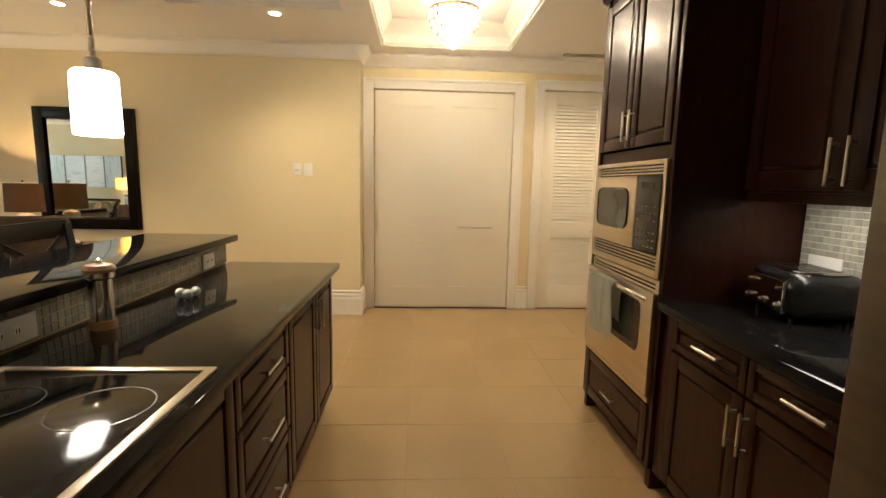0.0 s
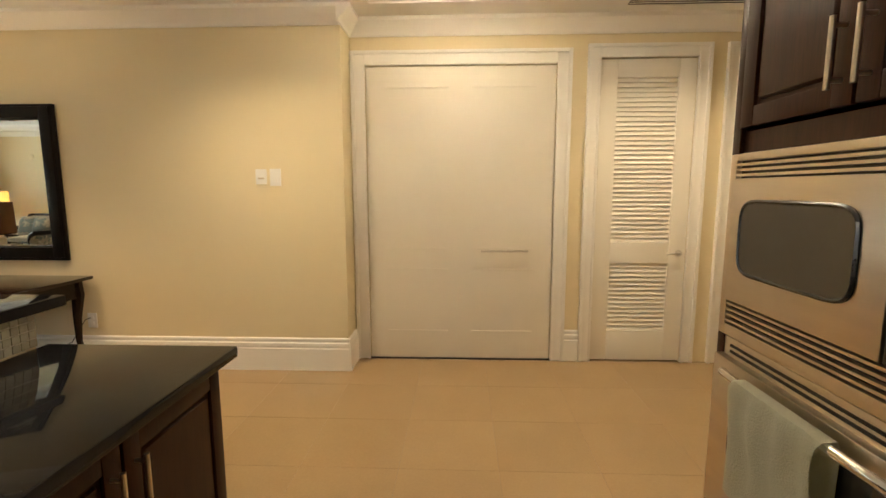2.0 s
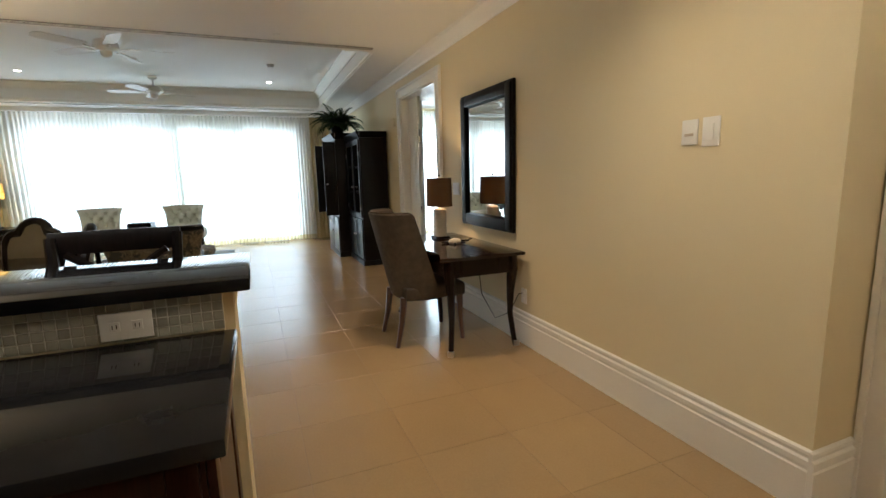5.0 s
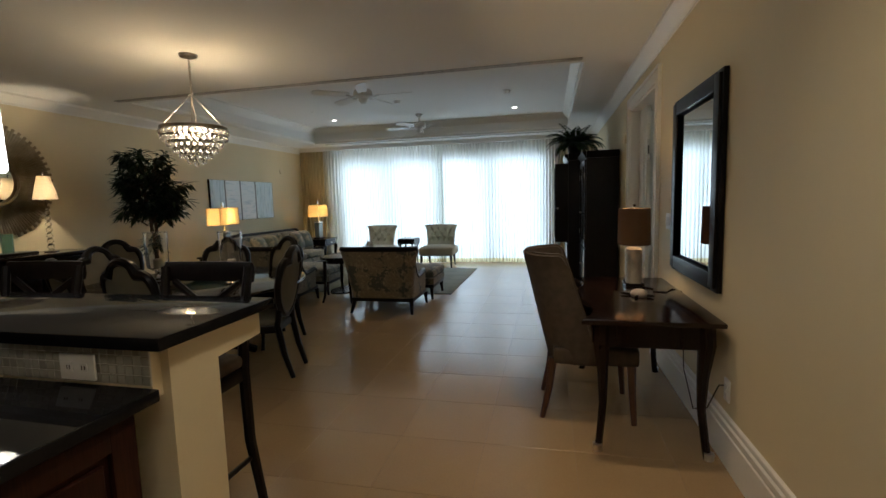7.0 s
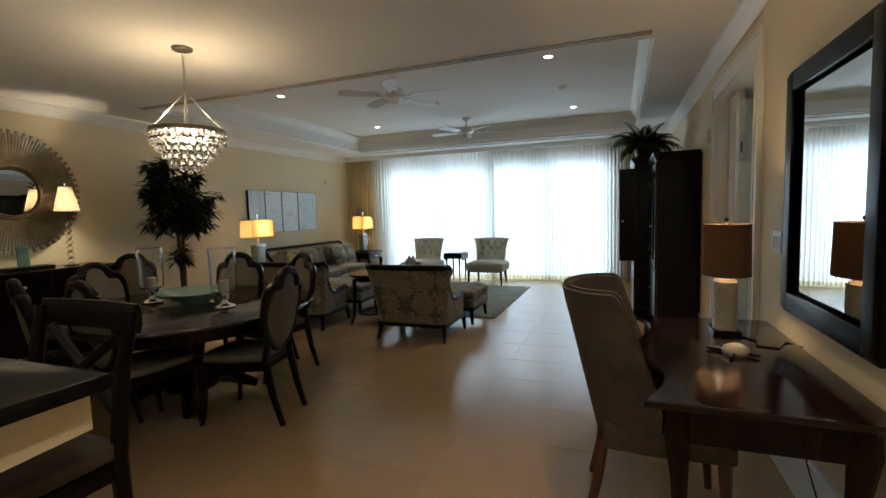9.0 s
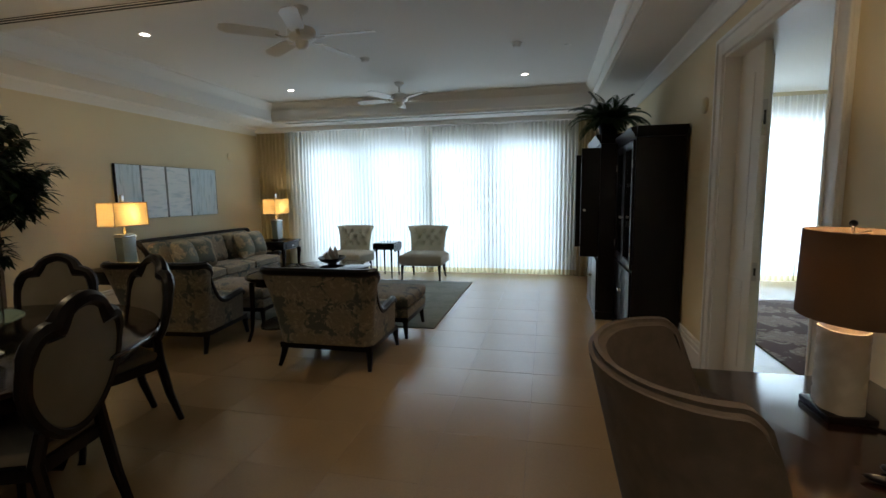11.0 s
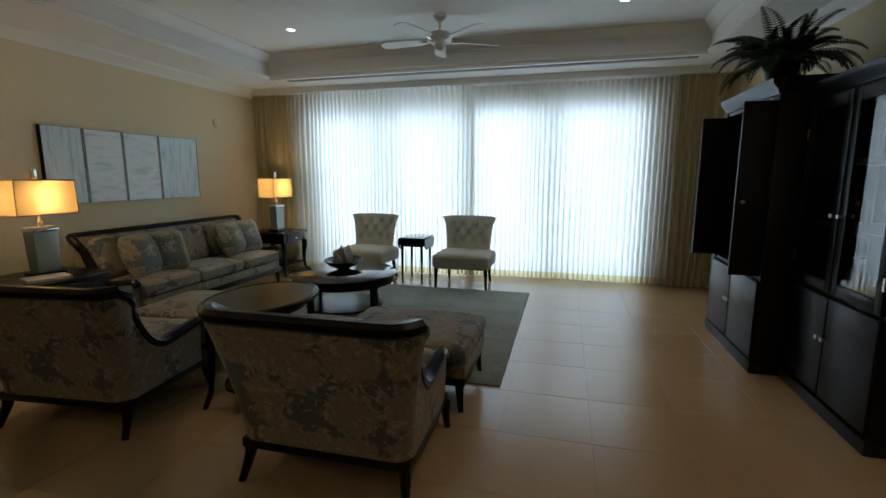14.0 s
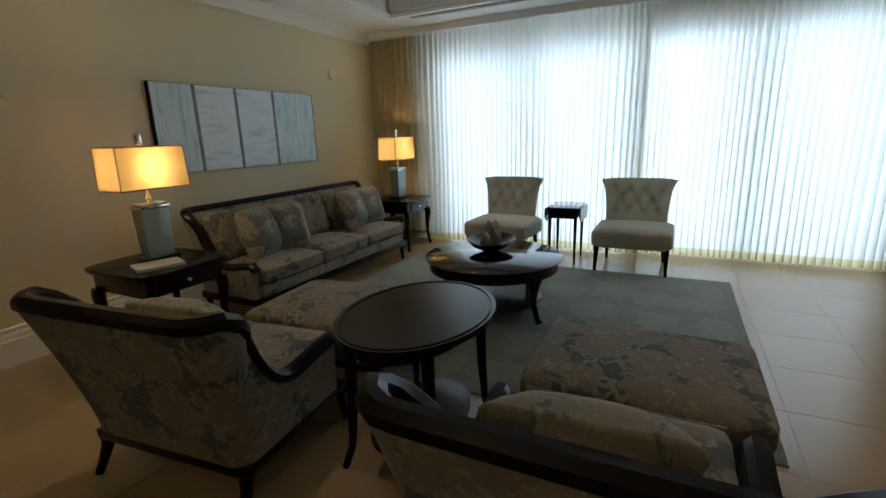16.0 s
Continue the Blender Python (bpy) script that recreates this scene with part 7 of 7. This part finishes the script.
part("bulb", sphere(B(), 0.026, (0, 0, 0.4), 12, 8, 1.3), M_BULB, v)
part("finial", sphere(B(), 0.011, (0, 0, 0.59), 10, 8), M_BLACKW, v)

v = thing("turtle_figure", -2.79, 5.16, 0.762, 200, "pale shell turtle figurine with dark fins", "figurine")
part("shell", sphere(B(), 0.055, (0, 0, 0.018), 20, 12, 0.6), M_SHELL, v)
for x, y, rz, sx, sy in ((0.055, 0.055, 45, 0.045, 0.014), (0.055, -0.055, -45, 0.045, 0.014), (-0.05, 0.045, 140, 0.03, 0.012), (-0.05, -0.045, -140, 0.03, 0.012), (0.085, 0, 0, 0.028, 0.018)):
    b = sphere(B(), 1.0, (0, 0, 0), 12, 8)
    turned(b, pose(x, y, 0.012, 0, 0, rz) @ Matrix.Diagonal((sx, sy, 0.010, 1)))
    part("fin" if y else "head", b, M_BLACKW, v)
t = B()
tube(t, [(-3.15, 5.22, 0.766), (-3.05, 5.3, 0.765), (-2.95, 5.28, 0.765), (-2.93, 5.36, 0.765), (-3.05, 5.42, 0.765), (-3.02, 5.475, 0.755), (-3.0, 5.482, 0.6), (-2.9, 5.47, 0.25), (-2.6, 5.45, 0.1), (-2.35, 5.45, 0.22), (-2.24, 5.47, 0.40), (-2.2, 5.478, 0.415)], 0.0035, 6)
solid("power_cord", t, M_BLACK, "thin black lamp cord trailing to the outlet", "cable")

# ---------------------------------------------------------------- bedroom beyond the doorway
solid("bedroom_rug", box(B(), -8.35, -4.2, 6.25, 9.3, 0.0, 0.012, 0.004), M_RUGB, "brown bedroom rug with large pale flowers", "rug")
curtain("sheer_curtain", -9.79, 5.98, 8.5, 0.012, 2.86, 34, 0.045, M_SHEER, "long white sheer curtain glowing with daylight", 2.2, True)
curtain("gold_drape", -9.78, 8.45, 9.55, 0.012, 2.88, 11, 0.05, M_DRAPE, "gathered golden drape beside the sheer curtain", 0.7, True)
v = thing("bedroom_table", -9.25, 8.55, 0, 0, "dark wood bedroom writing table with curved legs", "table")
part("tabletop", box(B(), -0.3, 0.3, -0.5, 0.5, 0.735, 0.765, 0.008), M_DARK, v)
part("apron", box(B(), -0.26, 0.26, -0.45, 0.45, 0.62, 0.735, 0.004), M_DARK, v)
for sx in (-1, 1):
    for sy in (-1, 1):
        part("leg", cabriole(B(), sx * 0.23, sy * 0.42, sx * 0.04, sy * 0.04, 0.63, 0.03), M_DARK, v)
v = thing("orchid", -9.25, 8.3, 0.765, 0, "white orchid in a small dark bowl", "plant")
part("pot", lathe(B(), [(0, 0), (0.06, 0), (0.1, 0.06), (0.095, 0.09), (0.085, 0.09), (0.08, 0.07), (0, 0.06)], 20), M_BLACKW, v)
t = B()
tube(t, [(0, 0, 0.06), (0.02, 0.0, 0.3), (0.0, -0.03, 0.5), (0, -0.12, 0.58)], 0.004, 6)
part("stem", t, M_FERN, v)
t = B()
for k in range(7):
    a = 0.9 * k
    for q in range(5):
        c = Vector((0.02 * math.cos(a), -0.02 - 0.02 * k, 0.52 + 0.015 * math.sin(k * 2)))
        d = Vector((0.2, math.cos(q * 1.256 + k), math.sin(q * 1.256 + k))) * 0.035
        s = Vector((1, 0, 0)).cross(d).normalized() * 0.016
        t.faces.new([t.verts.new(p) for p in (c, c + d * 0.6 + s, c + d, c + d * 0.6 - s)])
part("petals", t, M_FLOWER, v, "white petals", 0)
t = B()
for k in range(5):
    a = 1.3 * k
    d = Vector((math.cos(a), math.sin(a), 0.45)) * 0.13
    s = d.cross(Vector((0, 0, 1))).normalized() * 0.025
    c = Vector((0, 0, 0.07))
    t.faces.new([t.verts.new(p) for p in (c, c + d * 0.5 + s, c + d, c + d * 0.5 - s)])
part("leaves", t, M_FERN, v)
v = thing("bedroom_chair", -8.6, 8.75, 0, 180, "grey-green upholstered bedroom chair with dark legs", "chair")
part("seat", cushion(B(), -0.26, 0.26, -0.25, 0.25, 0.36, 0.48, 0.5, 8, 0.02), M_CERAM, v)
t = cushion(B(), -0.06, 0.06, -0.25, 0.25, -0.3, 0.3, 0.7, 8, 0.0)
part("backrest", turned(t, Matrix.Translation((-0.27, 0, 0.74)) @ Matrix.Rotation(radians(-10), 4, "Y")), M_CERAM, v)
sabre_legs(v, [(sx * 0.2, sy * 0.2, 0.03 * sx, 0.0) for sx in (-1, 1) for sy in (-1, 1)], 0.37)


# ---------------------------------------------------------------- floor tiles and mosaics
TS, TT = 0.519, 0.510
fx0, fy0 = -4.74 - 10 * TS, 3.70 - 10 * TT
bt = box(B(), -TS / 2 + 0.001, TS / 2 - 0.001, -TT / 2 + 0.001, TT / 2 - 0.001, -0.0018, 0.0, 0.0008, 1)
bmesh.ops.delete(bt, geom=[f for f in bt.faces if f.normal.z < -0.9], context="FACES")
tile_me = put(bt, "tile", M_TILE, 0)
near, far = [], []
for i in range(28):
    for j in range(22):
        cx, cy = fx0 + (i + 0.5) * TS, fy0 + (j + 0.5) * TT
        if not (-9.99 < cx < 4.3 and -1.3 < cy < 9.6):
            continue
        if cy > 5.5 and not (-10 < cx < -2.5 or cx > -0.2 and cy < 5.9):
            continue
        if -9.9 < cx < 2.3 and 0.1 < cy < 5.9:
            near.append((cx, cy, 0.0))
        else:
            far.append((cx, cy))
grid_pieces("tile", tile_me, floor, near)
bt = B()
for cx, cy in far:
    h, g = TS / 2 - 0.001, TT / 2 - 0.001
    box(bt, cx - h, cx + h, cy - g, cy + g, -0.0018, 0.0)
part("more_tiles", bt, M_TILE, floor)["kind"] = "stuff"


def mosaic(name, x, sgn, y0, y1, z0, z1, step, y_near, label):
    """A backsplash of small glass tiles on a wall that faces sgn x; those past y_near are single pieces."""
    v = thing(name, x, 0, 0, 0, label, "backsplash", "", "structure")
    part("grout", box(B(), 0, sgn * 0.003, y0, y1, z0, z1), M_MGROUT, v)
    h = step / 2 - 0.0014
    me = put(box(B(), 0, sgn * 0.006, -h, h, -h, h, 0.001, 1), "mosaic_tile", M_MOSAIC)
    rest = B()
    ny, nz = int((y1 - y0) / step), int((z1 - z0) / step)
    for i in range(ny):
        for j in range(nz):
            cy, cz = y1 - (i + 0.5) * step, z0 + (j + 0.5) * (z1 - z0) / nz
            if cy > y_near:
                grid_pieces("mosaic_tile", me, v, [(0, cy, cz)])
            else:
                box(rest, 0, sgn * 0.006, cy - h, cy + h, cz - h, cz + h)
    part("mosaic_rest", rest, M_MOSAIC, v)["kind"] = "stuff"


mosaic("bar_backsplash", -0.6645, 1, -0.6, 3.452, 0.912, 1.031, 0.0297, 1.25, "small grey-green glass mosaic along the bar")
mosaic("kitchen_backsplash", 2.1995, -1, 1.63, 2.585, 0.912, 1.36, 0.0264, 2.1, "small grey glass mosaic backsplash over the worktop")
